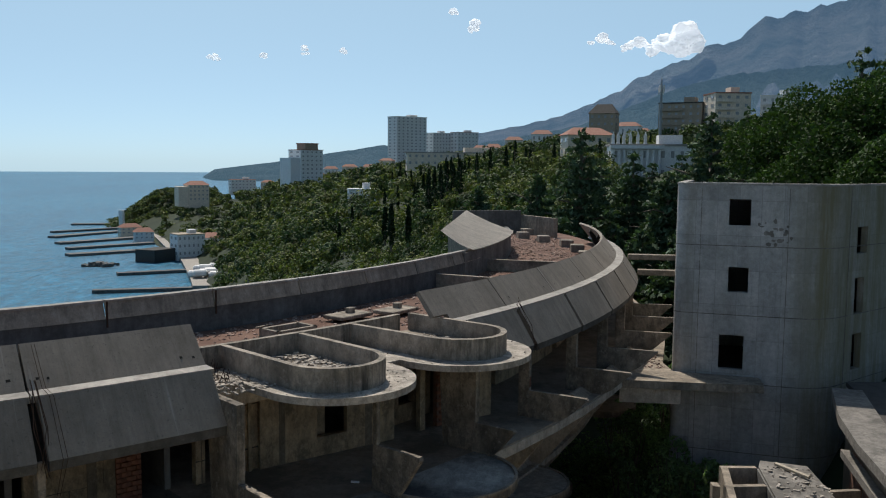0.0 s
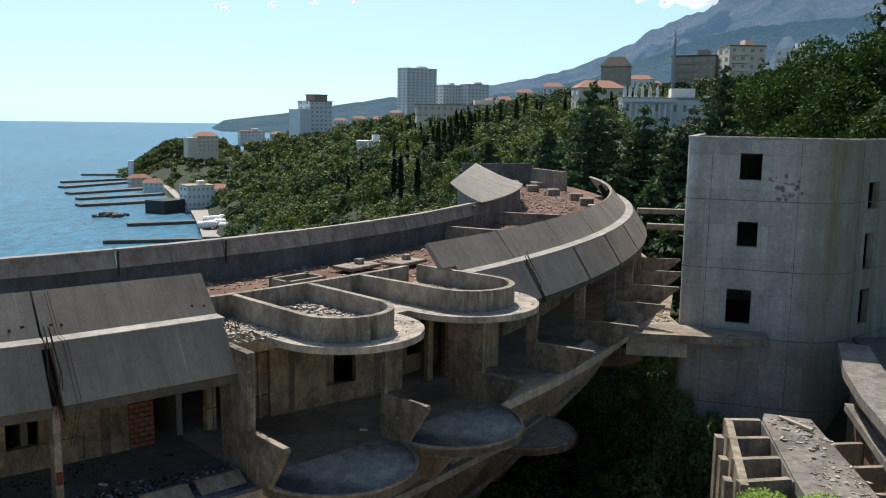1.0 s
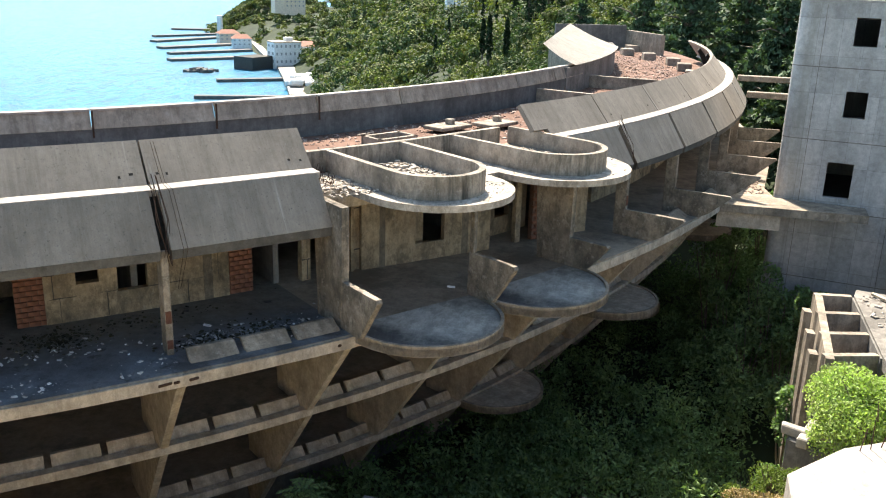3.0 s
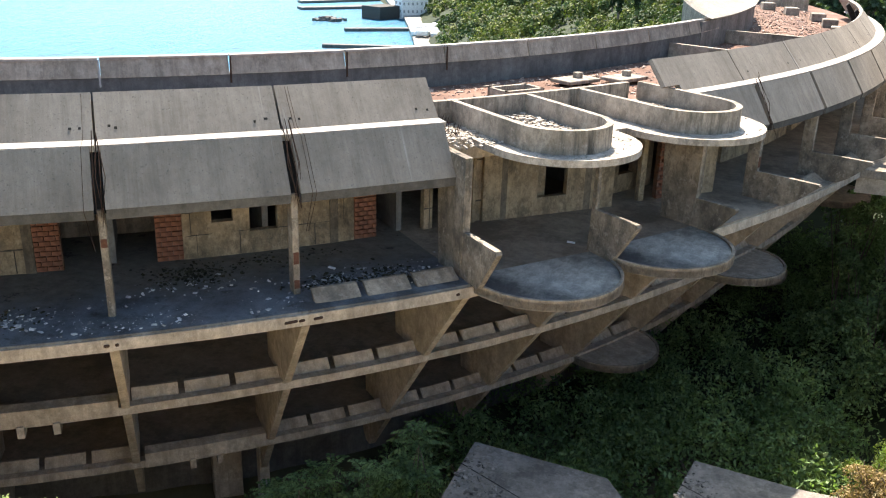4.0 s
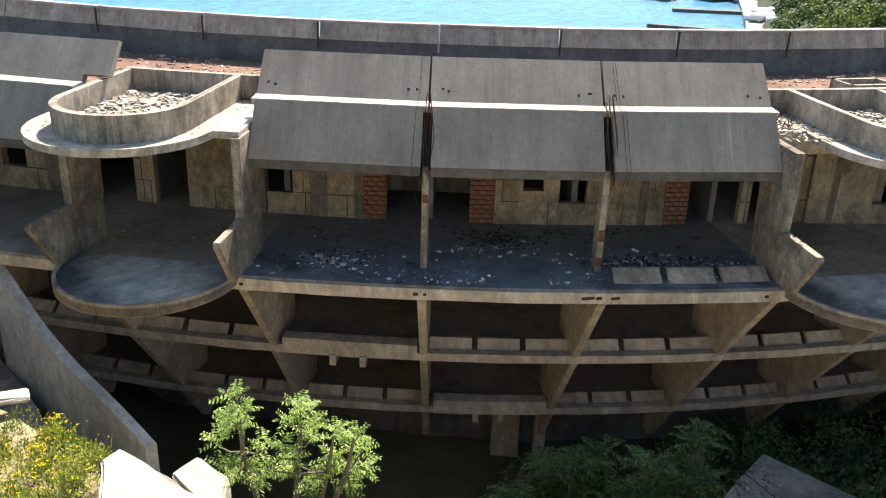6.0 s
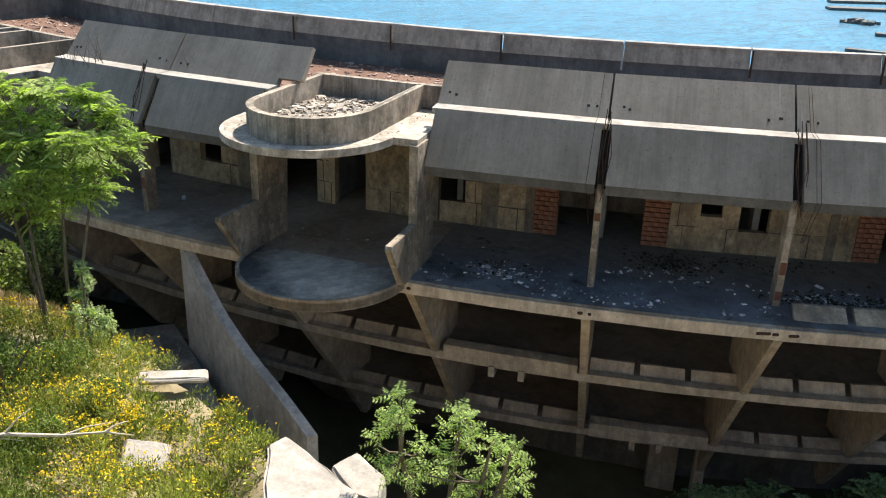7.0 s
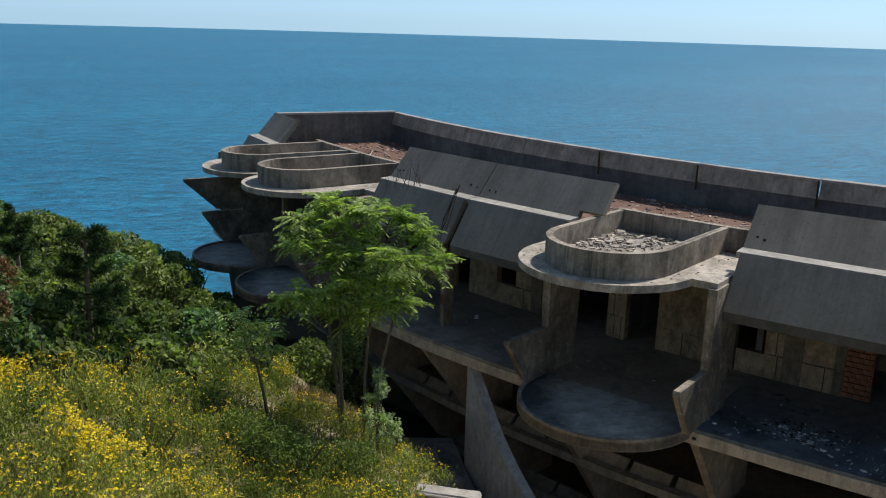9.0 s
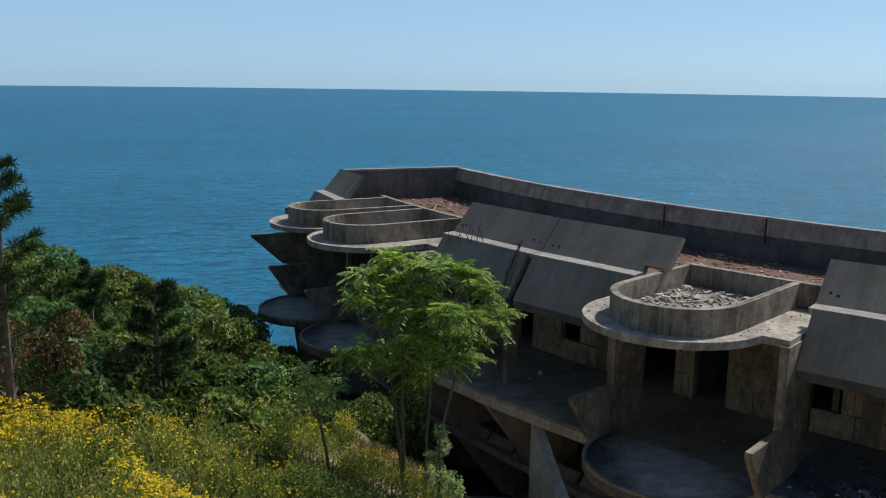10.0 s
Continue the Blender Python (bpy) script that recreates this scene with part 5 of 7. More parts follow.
slab("roof_slab_ruin", [(16.5, 18.9), (19.3, 16.4), (21, 12.0), (2, 12.5), (3.5, 16.5), (6.3, 17.9)], -4.5, -4.0, M_OLDSLAB, "large fallen flat concrete roof slab in the shaded court")
slab("roof_slab_ruin", [(0.2, 19.4), (2.2, 16.5), (1.5, 12.5), (-13, 13), (-11.2, 19.5), (-7.4, 19.25)], -4.6, -4.05, M_OLDSLAB, "grey concrete roof slab beside dark shrubs")
def flat(name, pts, z0, z1, material, label):
    bm = prism([Vector(p) for p in pts], z0, z1)
    bmesh.ops.bevel(bm, geom=list(bm.edges), offset=0.03, segments=1, affect="EDGES")
    return tagged(part(name, bm, material), label, "slab")


flat("sunlit_slab", [(3.5, 14.75), (3.3, 12.2), (6.5, 11.5), (9.5, 14.5), (9.0, 18.4), (7.1, 17.4), (5.9, 16.6), (4.7, 15.95)], -0.6, -0.05, M_ROCK, "pale sunlit concrete slab with bent reinforcing bars")
flat("beam_cross", [(4.75, 21.15), (4.7, 20.9), (6.5, 19.9), (6.6, 20.2)], -2.45, -2.2, M_ROCK, "pale concrete beam over a pit")
flat("beam_cross", [(4.95, 20.35), (5.2, 20.25), (5.75, 21.4), (5.5, 21.5)], -2.5, -2.24, M_ROCK, "short pale concrete beam")
flat("pit_wall", [(1.98, 21.2), (3.2, 19.0), (3.42, 19.1), (2.2, 21.3)], -8, -5.6, M_DARKWALL, "low concrete pit wall with seepage streaks")
flat("pit_wall", [(4.9, 20.9), (6.5, 19.8), (6.4, 19.6), (4.8, 20.7)], -8, -2.46, M_DARKWALL, "low concrete pit wall beside the slab")
rebar = thing("rebar_cluster", "thin rusty reinforcing bars sticking out of a slab", "rebar", at=spot(-18.5, 15.4, -0.05))
for i in range(16):
    p = Vector((5.0 + 0.22 * i, 15.9 + 0.12 * i, -0.05))
    part("bar", tube(bmesh.new(), [p, p + Vector((random.uniform(-.1, .1), random.uniform(-.1, .1), random.uniform(.3, .8)))], [0.012, 0.01], 4), M_RUST, rebar)


def block(b, d, z, size, rot, label):
    bm = box(size, pose(*spot(b, d, z), *rot), None, 0.04)
    bmesh.ops.subdivide_edges(bm, edges=bm.edges[:], cuts=2, use_grid_fill=True)
    for v in bm.verts:
        v.co += Vector([random.uniform(-0.012, 0.012) + 0.07 * min(size) * noise.noise(v.co * 2.3 + Vector((k, 0, 0))) for k in (0, 7, 14)])
    return tagged(part("concrete_block", bm, M_ROCK), label, "block", "broken concrete blocks")


def sight(b, d, el):
    """A place on the near slope by bearing, distance and angle over the eye's level."""
    return spot(b, d, 8.26 + d * math.tan(radians(el)))


def broken_slab(rows, z, thick, tilt, label):
    """A broken flat piece of slab with a ragged outline and worn edges."""
    bm = prism(poly_at(rows), z - thick, z)
    bmesh.ops.bevel(bm, geom=list(bm.edges), offset=0.035, segments=2, affect="EDGES")
    bmesh.ops.subdivide_edges(bm, edges=[e for e in bm.edges if e.calc_length() > 0.25], cuts=3, use_grid_fill=True)
    c = sum((v.co for v in bm.verts), Vector()) / len(bm.verts)
    for v in bm.verts:
        v.co += Vector([0.03 * noise.noise(v.co * 3.1 + Vector((k, 0, 0))) for k in (0, 7, 14)])
    bmesh.ops.rotate(bm, cent=c, matrix=Matrix.Rotation(radians(tilt), 3, "X"), verts=bm.verts)
    return tagged(part("concrete_block", bm, M_ROCK), label, "block", "broken concrete blocks")


broken_slab([(61.8, 9.75), (58.7, 9.0), (56.4, 8.5), (58.5, 7.7), (63.8, 7.9), (63.7, 8.7), (63.2, 9.55)], 1.76, 0.5, -3, "pale sunlit broken concrete block among flowers")
broken_slab([(58.4, 9.1), (56.3, 9.35), (54.2, 8.85), (54.6, 8.3), (56.5, 8.5)], 1.7, 0.5, 4, "small pale concrete block at the slope's edge")
block(72.0, 10.9, 0.9, (0.62, 0.5, 0.12), (24, 14, 60), "grey tilted slab fragment half hidden by flowers")
block(69.5, 13.4, 0.68, (1.1, 0.3, 0.12), (2, 3, 64), "pale sunlit kerb stone above the shaded steps")
for rows, z in (([(74.0, 23.5), (69.1, 23.5), (67.4, 20.6), (65.6, 17.3), (63.6, 15.6), (66.5, 14.2), (71, 16), (75, 18)], -3.3),
                ([(74.0, 22.0), (70.4, 22.2), (69.0, 20.0), (70.5, 17.0), (75, 18)], -2.95),
                ([(74.0, 21.0), (71.8, 21.0), (70.9, 18.6), (72.5, 16.0), (75, 17)], -2.6)):
    bm = prism(poly_at(rows), z - 0.45, z)
    bmesh.ops.bevel(bm, geom=list(bm.edges), offset=0.04, segments=1, affect="EDGES")
    tagged(part("step_slab", bm, M_OLDSLAB), "shaded concrete step slab below the flower slope", "step", "shaded steps")
for b, d, w in ((69.6, 20.6, 0.9), (67.6, 18.4, 0.7), (68.6, 17.2, 0.6)):
    bm = box((w, w * 0.7, 0.35), pose(*spot(b, d, -3.15), 4, 3, b * 3), None, 0.04)
    tagged(part("concrete_block", bm, M_OLDSLAB), "grey concrete block lying on the shaded steps", "block", "broken concrete blocks")
# retaining wall that dives into the court
bm = bmesh.new()
n = 16
T_AT = (0, .2, .4, .6, .8, 1)
tops = [sight(float(np.interp(t, T_AT, (68.4, 67.3, 66.2, 64.7, 62.6, 60.1))), float(np.interp(t, T_AT, (22.0, 21.2, 20.2, 19.0, 17.8, 16.6))), float(np.interp(t, T_AT, (-21.1, -23.7, -26.1, -28.5, -31.1, -34.3)))) for t in np.linspace(0, 1, n)]
tops = [(tops[max(i - 1, 0)] + tops[i] * 2 + tops[min(i + 1, n - 1)]) / 4 for i in range(n)]
wall_rows = [[bm.verts.new(p + Vector((dx * 0.36, dx * 0.93, dz))) for dx, dz in ((0, 0), (0.25, 0), (0.25, -9), (0, -9))] for p in tops]
for a, b in zip(wall_rows, wall_rows[1:]):
    for j in range(4):
        bm.faces.new((a[j], a[(j + 1) % 4], b[(j + 1) % 4], b[j]))
bm.faces.new(wall_rows[0][::-1])
bm.faces.new(wall_rows[-1])
bmesh.ops.recalc_face_normals(bm, faces=bm.faces)
tagged(part("retaining_wall", bm, M_RETAIN), "curved pale concrete retaining wall sweeping down beside the hotel", "wall")

# curved shell flaring out of the parapet, and the far end of the hotel roof
bm = bmesh.new()
n, m = 16, 6
grid = []
for i in range(n + 1):
    s = i / n
    low, high = pol(43.0, -16.8 + 16.6 * s, 4.5), pol(41.6, -17.6, 5.4).lerp(pol(40.1, 5.0, 5.5), s)
    row = []
    for j in range(m + 1):
        f = j / m
        p = low.lerp(high, f)
        p.z -= 0.1 * math.sin(math.pi * f)
        row.append(bm.verts.new(p))
    grid.append(row)
for i in range(n):
    for j in range(m):
        bm.faces.new((grid[i][j], grid[i][j + 1], grid[i + 1][j + 1], grid[i + 1][j]))
bmesh.ops.solidify(bm, geom=bm.faces[:], thickness=0.16)
bmesh.ops.recalc_face_normals(bm, faces=bm.faces)
shell = part("curved_shell", bm, M_SHELL, hotel, "smooth pale curved concrete shell on the roof")
part("shell_foot", ring(42.6, 42.85, 3.18, 4.4, -17.7, 6.0, 12), M_DARKWALL, hotel)
for i in range(9):
    a = line(9.2) + 1.15 * i
    part("sea_side_rib", fin_mesh([(39.4, 2.4 - 0.1 * i), (42.3, 2.8), (42.3, 4.1), (40.6, 3.6)], a, 0.25), M_FACADE, hotel)
part("far_end_wall", ring(40.6, 46.0, 3.2, 4.95, 18.9, 19.2, 1), M_DARKWALL, hotel)
part("end_ramp_wall", prism([pol(46.0, 19, 0).xy, pol(47.1, 13.2, 0).xy, pol(47.4, 13.2, 0).xy, pol(46.3, 19, 0).xy], 3.2, 4.6), M_FACADE, hotel)
for a, r in ((1.0, 46.9), (5, 46.6), (9, 45.6), (-4, 47.2), (13.0, 44.8), (17, 46)):
    part("roof_block", box((0.8, 0.9, 0.45), loc(r, a, 3.42), None, 0.03), M_TRAY, hotel)
for i, (a, r) in enumerate(((-3, 51.2), (-6.5, 51.6))):
    part("beam_end", box((3.2, 0.5, 0.3), loc(r, a, 3.3 - 0.5 * i), None, 0.03), M_FACADE, hotel)

# bent bars hanging in the canopy joints
for k in (0, 1, -3, 5):
    for i in range(5):
        a = line(k) + random.uniform(-0.12, 0.12)
        pts = [pol(49.3, a, 3.75 + random.uniform(0, 0.3)), pol(49.7 + random.uniform(-.05, .12), a + random.uniform(-.15, .15), 3.1), pol(50.0 + random.uniform(-.05, .2), a + random.uniform(-.2, .2), 2.4 - random.uniform(0, .3))]
        part("bent_bar", tube(bmesh.new(), pts, [0.01, 0.009, 0.007], 4), M_RUST, hotel)
for i in range(26):
    p = pol(random.uniform(47.8, 48.9), line(2) + random.uniform(0.15, 0.8), 3.18)
    part("bent_bar", tube(bmesh.new(), [p, p + Vector((random.uniform(-.15, .15), random.uniform(-.15, .15), random.uniform(.15, .4)))], [0.01, 0.008], 4), M_RUST, hotel)
for k in range(-3, 4):
    part("joint_bar", box((0.03, 0.05, 0.75), loc(42.9, line(k), 4.1), None), M_METAL if k == 0 else M_RUST, hotel)

# rust patches on posts, broken stubs at the slab edge, wires over the canopy, litter
for k, z, h in ((1, 0.9, 0.3), (1, 0.25, 0.22), (0, 1.7, 0.2), (-3, 0.8, 0.3), (5, 1.2, 0.35), (6, 0.7, 0.3)):
    part("rust_patch", box((0.02, 0.13, h), loc(49.826, line(k), z), None, 0.008), M_FLAKE, hotel, "flaking rust-red patch on the post")
for k, w in ((-0.03, 0.12), (0.9, 0.3), (0.96, 0.14), (1.05, 0.22), (1.9, 0.1), (-0.98, 0.1), (0.02, 0.08), (2.95, 0.16), (-1.95, 0.12)):
    part("broken_stub", box((0.05, w, 0.07), loc(50.845, line(k), -0.2) @ pose(0, 0, 0, 4, 0, 0), None, 0.02), M_RUST, hotel, "rust-stained spalled patch in the slab edge")
for k, sx in ((1, 0.6), (1, 0.75), (0, -0.5)):
    pts = [pol(48.2, line(k) + sx * 0.5, 4.55), pol(48.9, line(k) + sx * 0.55, 3.74), pol(49.32, line(k) + sx * 0.62, 3.66), pol(50.06, line(k) + sx * 0.7, 2.5), pol(50.0, line(k) + sx * 0.4, 1.6)]
    part("hanging_wire", tube(bmesh.new(), pts, [0.006] * 5, 4), M_RUST, hotel)
for a, r, w in ((-62.8, 49.3, 0.3), (-38.2, 49.6, 0.22), (-66.0, 48.5, 0.26), (-46.0, 48.6, 0.2)):
    tagged(part("litter_scrap", box((w, w * 0.4, 0.03), loc(r, a, 0.03) @ pose(0, 0, 0, 4, 3, 40), None, 0.005), M_WHITE), "white scrap of rubbish on the balcony floor", "litter", "scraps on the floors")
for i in range(40):
    a, r = random.uniform(line(-6), line(8)), random.uniform(43.4, 46.8)
    q = pol(r, a, 3.24)
    t = random.uniform(0, 6.28)
    ln = random.uniform(0.4, 1.3)
    tagged(part("roof_stick", tube(bmesh.new(), [q, q + Vector((ln * math.cos(t), ln * math.sin(t), random.uniform(0.0, 0.12)))], [0.022, 0.014], 4), M_STICK), "bleached stick lying in the roof rubble", "stick", "sticks on the roof")

# ---- town, harbour and mast along the coast ----
def house(name, label, b, d, width, depth, z0, z1, wall, roof, floors, cols, turn=0.0, roof_h=0.0, flat=True, win=(0.34, 0.36), category="building", group="coast town buildings"):
    """A building with storeys of windows, turned to the viewer by turn degrees."""
    base = spot(b, d, z0 - 6)
    h = thing(name, label, category, group, at=base)
    m = Matrix.Translation(spot(b, d, 0)) @ Matrix.Rotation(radians(b + turn), 4, "Z")
    part("wall", box((width, depth, z1 - z0 + 6), m @ Matrix.Translation((0, 0, (z0 + z1) / 2 - 3))), wall, h)
    if flat:
        part("roof", box((width * 1.03, depth * 1.04, 0.5), m @ Matrix.Translation((0, 0, z1 + 0.25))), roof, h)
        part("roof_house", box((width * 0.25, depth * 0.4, 2.4), m @ Matrix.Translation((width * 0.15, 0, z1 + 1.6))), wall, h)
    else:
        bm = bmesh.new()
        w, q = width * 0.54, depth * 0.56
        e = [bm.verts.new(m @ Vector((x, y, z1))) for x, y in ((-w, -q), (w, -q), (w, q), (-w, q))]
        t = [bm.verts.new(m @ Vector((x, 0, z1 + roof_h))) for x in (-w * 0.55, w * 0.55)]
        for f in ((e[0], e[1], t[1], t[0]), (e[2], e[3], t[0], t[1]), (e[1], e[2], t[1]), (e[3], e[0], t[0]), (e[3], e[2], e[1], e[0])):
            bm.faces.new(f)
        part("roof", bm, roof, h)
    fh, cw = (z1 - z0) / floors, width / cols
    bm = box((cw * win[0], 0.3, fh * win[1]), Matrix())
    me = bpy.data.meshes.new("window")
    bm.to_mesh(me)
    bm.free()
    me.materials.append(M_GLASS)
    bm = box((0.3, min(3.0, depth * 0.2), fh * win[1]), Matrix())
    me2 = bpy.data.meshes.new("window")
    bm.to_mesh(me2)
    bm.free()
    me2.materials.append(M_GLASS)
    inv = Matrix.Translation(-base)
    for f in range(floors):
        z = z0 + fh * (f + 0.55)
        for c in range(cols):
            ob = new("window", me)
            ob.parent = h
            ob.matrix_basis = inv @ m @ Matrix.Translation((-width / 2 + cw * (c + 0.5), -depth / 2, z))
        for c in range(2):
            ob = new("window", me2)
            ob.parent = h
            ob.matrix_basis = inv @ m @ Matrix.Translation((width / 2 if turn < 0 else -width / 2, -depth * 0.25 + depth * 0.5 * c, z))
        if floors > 3 and f:
            part("balcony_band", box((width * 0.5, 0.9, fh * 0.12), m @ Matrix.Translation((-width * 0.2, -depth / 2 - 0.45, z0 + fh * f))), wall, h)
    return h, m


h, m = house("white_hotel_block", "tall stepped white seaside hotel with a red-tiled attic", 13.6, 650, 19, 16, -10, 17, M_WHITE, M_TILE, 9, 5, 34)
part("side_wing", box((8, 14, 27), m @ Matrix.Translation((-13.5, 0, -2))), M_WHITE, h)
part("attic", box((11, 11, 4), m @ Matrix.Translation((1.5, 0, 19.5))), M_PINK, h)
part("attic_roof", box((12, 12, 0.7), m @ Matrix.Translation((1.5, 0, 21.8))), M_TILE, h)
house("apartment_tower", "grey sixteen-storey slab apartment tower", 7.1, 950, 38, 18, 8, 57, M_GREY, M_GREY, 15, 7, 34)
house("white_apartment_block", "white apartment block behind the trees", 5.1, 1000, 24, 16, 20, 42, M_WHITE, M_GREY, 6, 6, 34)
house("white_apartment_block", "white apartment block with red roof parts", 3.4, 1000, 27, 16, 20, 43, M_WHITE, M_TILE, 6, 6, 30)
house("long_low_building", "long low building with a pale flat roof", 3.6, 420, 52, 16, 7, 13.2, M_CREAM, M_LEDGE, 2, 18, 6)
h, m = house("headland_villa", "cream guest house with red-tiled roofs on the headland", 20.4, 800, 18, 14, -26, -12, M_CREAM, M_TILE, 4, 5, 18, 3.5, False)
part("side_wing", box((9, 12, 17), m @ Matrix.Translation((-13, 0, -22))), M_CREAM, h)
house("grey_low_building", "grey low building over the bay", 17.6, 1000, 27, 18, -22, -11.5, M_GREY, M_TILE, 3, 7, 10)
h, m = house("pink_mansion", "dark pink mansion with a dormered roof", -5.5, 420, 12, 11, 22, 32, M_PINK, M_DARK, 3, 4, -10, 4.5, False)
house("red_roofed_house", "white house with a broad red hipped roof", -4.4, 300, 15, 12, 11, 18.2, M_CREAM, M_TILE, 2, 5, 14, 2.6, False)
h, m = house("white_palace", "white neoclassical palace with columns and a long roof", -8.7, 230, 23, 12, 4, 13.2, M_WHITE, M_LEDGE, 2, 10, 8)
for i in range(9):
    part("column", tube(bmesh.new(), [m @ Vector((-11 + 1.4 * i, -6.6, 5)), m @ Vector((-11 + 1.4 * i, -6.6, 12.2))], [0.42, 0.34], 8), M_WHITE, h)
part("pediment", box((13, 1.6, 0.8), m @ Matrix.Translation((-5.3, -6.6, 12.9))), M_WHITE, h)
for i, x in enumerate((-11, -9.8, -8.4, -6.8, -5.0, -3.2)):
    bm = bmesh.new()
    p = m @ Vector((x, -5.6, 13.7))
    tube(bm, [p, p + Vector((0, 0, .5)), p + Vector((0, 0, 1.5)), p + Vector((0, 0, 2.3)), p + Vector((0, 0, 2.5)), p + Vector((0, 0, 2.95))], [0.5, 0.36, 0.42, 0.3, 0.14, 0.17], 8)
    tagged(part("roof_statue", bm, M_STATUE), "white plaster roof statue on the palace", "statue", "palace roof statues")
house("dark_roofed_apartments", "brown apartment block with a dark mansard storey", -10.4, 380, 17.5, 14, 22, 33.5, M_PINK, M_DARK, 4, 6, -14)
h, m = house("cream_apartments", "cream apartment block with stacked loggias", -12.9, 370, 14, 14, 21, 36.5, M_CREAM, M_TILE, 5, 4, 20)
house("white_small_block", "white block among the trees", -15.9, 400, 13, 12, 24, 37.5, M_WHITE, M_GREY, 4, 4, -8)
house("green_pavilion", "small green-grey pavilion in the woods", 10.0, 350, 11, 8, -7.5, -2.2, M_GREY, M_GREY, 1, 5, 6)
VILLAGE = [(1.5, 560), (0.2, 640), (12.0, 900), (9.6, 820), (-1.6, 520), (10.8, 860), (2.4, 760), (14.8, 1000), (-7.0, 520), (-7.9, 610), (5.9, 800), (8.4, 900), (12.8, 780), (16.0, 950)]
for i, (b, d) in enumerate(VILLAGE):
    z = ground(*spot(b, d).xy)
    house("village_house", "small red-roofed house among trees", b, d, 10 + i % 3 * 2, 9, z + 1, z + 9 + i % 3 * 2, M_CREAM if i % 2 else M_WHITE, M_TILE, 2, 4, 10 - i * 3, 2.5, False)

mast = thing("radio_mast", "tall grey lattice mobile mast with antenna panels", "mast", at=spot(-8.98, 300, 8))
part("pole", tube(bmesh.new(), [spot(-8.98, 300, 8), spot(-8.98, 300, 34), spot(-8.98, 300, 37)], [0.55, 0.4, 0.12], 8), M_METAL, mast)
for i in range(6):
    q = spot(-8.98, 300, 33.5) + Vector((math.cos(i * 1.05) * 0.9, math.sin(i * 1.05) * 0.9, -0.9 * (i % 2)))
    part("antenna_panel", box((0.35, 0.25, 2.2), Matrix.Translation(q)), M_WHITE, mast)

# harbour
def pier(x0, y0, x1, y1, w, label):
    a, b = Vector((x0, y0)), Vector((x1, y1))
    d = (b - a).normalized()
    n = Vector((-d.y, d.x)) * w / 2
    bm = prism([a - n, b - n, b + n, a + n], SEA - 2, SEA + 1.6)
    return tagged(part("pier", bm, M_DARKWALL), label, "pier", "bathing piers")


for x0, y0, x1, y1, w in ((-357, 649, -320, 740, 9), (-326, 601, -285, 668, 9), (-280, 527, -235, 575, 9), (-208, 442, -178, 462, 5), (-191, 381, -150, 396, 4), (-411, 784, -360, 800, 10), (-382, 695, -335, 765, 6), (-300, 565, -262, 615, 7)):
    pier(x0, y0, x1, y1, w, "dark concrete bathing pier reaching into the sea")
quay = [(-330, 745), (-285, 670), (-236, 575), (-205, 520), (-180, 465), (-160, 420), (-150, 396), (-135, 400), (-150, 450), (-175, 520), (-200, 575), (-250, 680), (-300, 760)]
tagged(part("quay", prism([Vector(p) for p in quay], SEA - 2, SEA + 2.2), M_ROCK), "pale concrete seafront quay", "quay", kind="structure")
h, m = house("boathouse", "white and pale blue harbour building with arched bays", 21.0, 560, 17, 14, SEA + 2, -36, M_WHITE, M_PINK, 3, 6, 20)
h, m = house("harbour_house", "white harbour house with a tan hipped roof", 19.4, 590, 16, 13, SEA + 2, -40.5, M_WHITE, M_TILE, 2, 4, -10, 3, False)
h, m = house("harbour_house", "low white harbour house with a red roof", 23.6, 690, 14, 10, SEA + 2, -44, M_WHITE, M_TILE, 2, 4, 5, 3, False)
h, m = house("harbour_house", "low white harbour house with a red roof", 24.4, 740, 16, 10, SEA + 2, -44, M_CREAM, M_TILE, 2, 4, 15, 3, False)
bm = prism([Vector((-226, 505)), Vector((-212, 500)), Vector((-205, 516)), Vector((-219, 522))], SEA - 1, SEA + 7.5)
tagged(part("dark_boat_shed", bm, M_DARK), "dark boat shed standing in the harbour", "shed")
for i in range(9):
    b = 19.3 + 0.32 * (i % 5)
    d = 452 + 17 * (i // 5) + 6 * (i % 3)
    bm = box((7, 6, 3), Matrix.Translation(spot(b, d, SEA + 3.6 + i % 2)) @ Matrix.Rotation(radians(20), 4, "Z"), None, 0.8)
    tagged(part("beach_awning", bm, M_WHITE), "white beach awning on the seafront", "awning", "seafront awnings")
rngh = np.random.default_rng(8)
p = np.stack([-238 + rngh.uniform(-8, 10, 40), 482 + rngh.uniform(-7, 8, 40), np.full(40, SEA + 0.4)], 1)
tagged(chunks("breakwater_rocks", p, rngh.uniform(1.5, 5, 40), M_DARKWALL, None, 0.9), "dark breakwater rocks in the water", "rocks", kind="stuff")
tagged(part("light_tower", box((4, 4, 16), Matrix.Translation((-352, 760, SEA + 8)), None, 0.3), M_WHITE), "small white tower at the end of the quay", "tower")

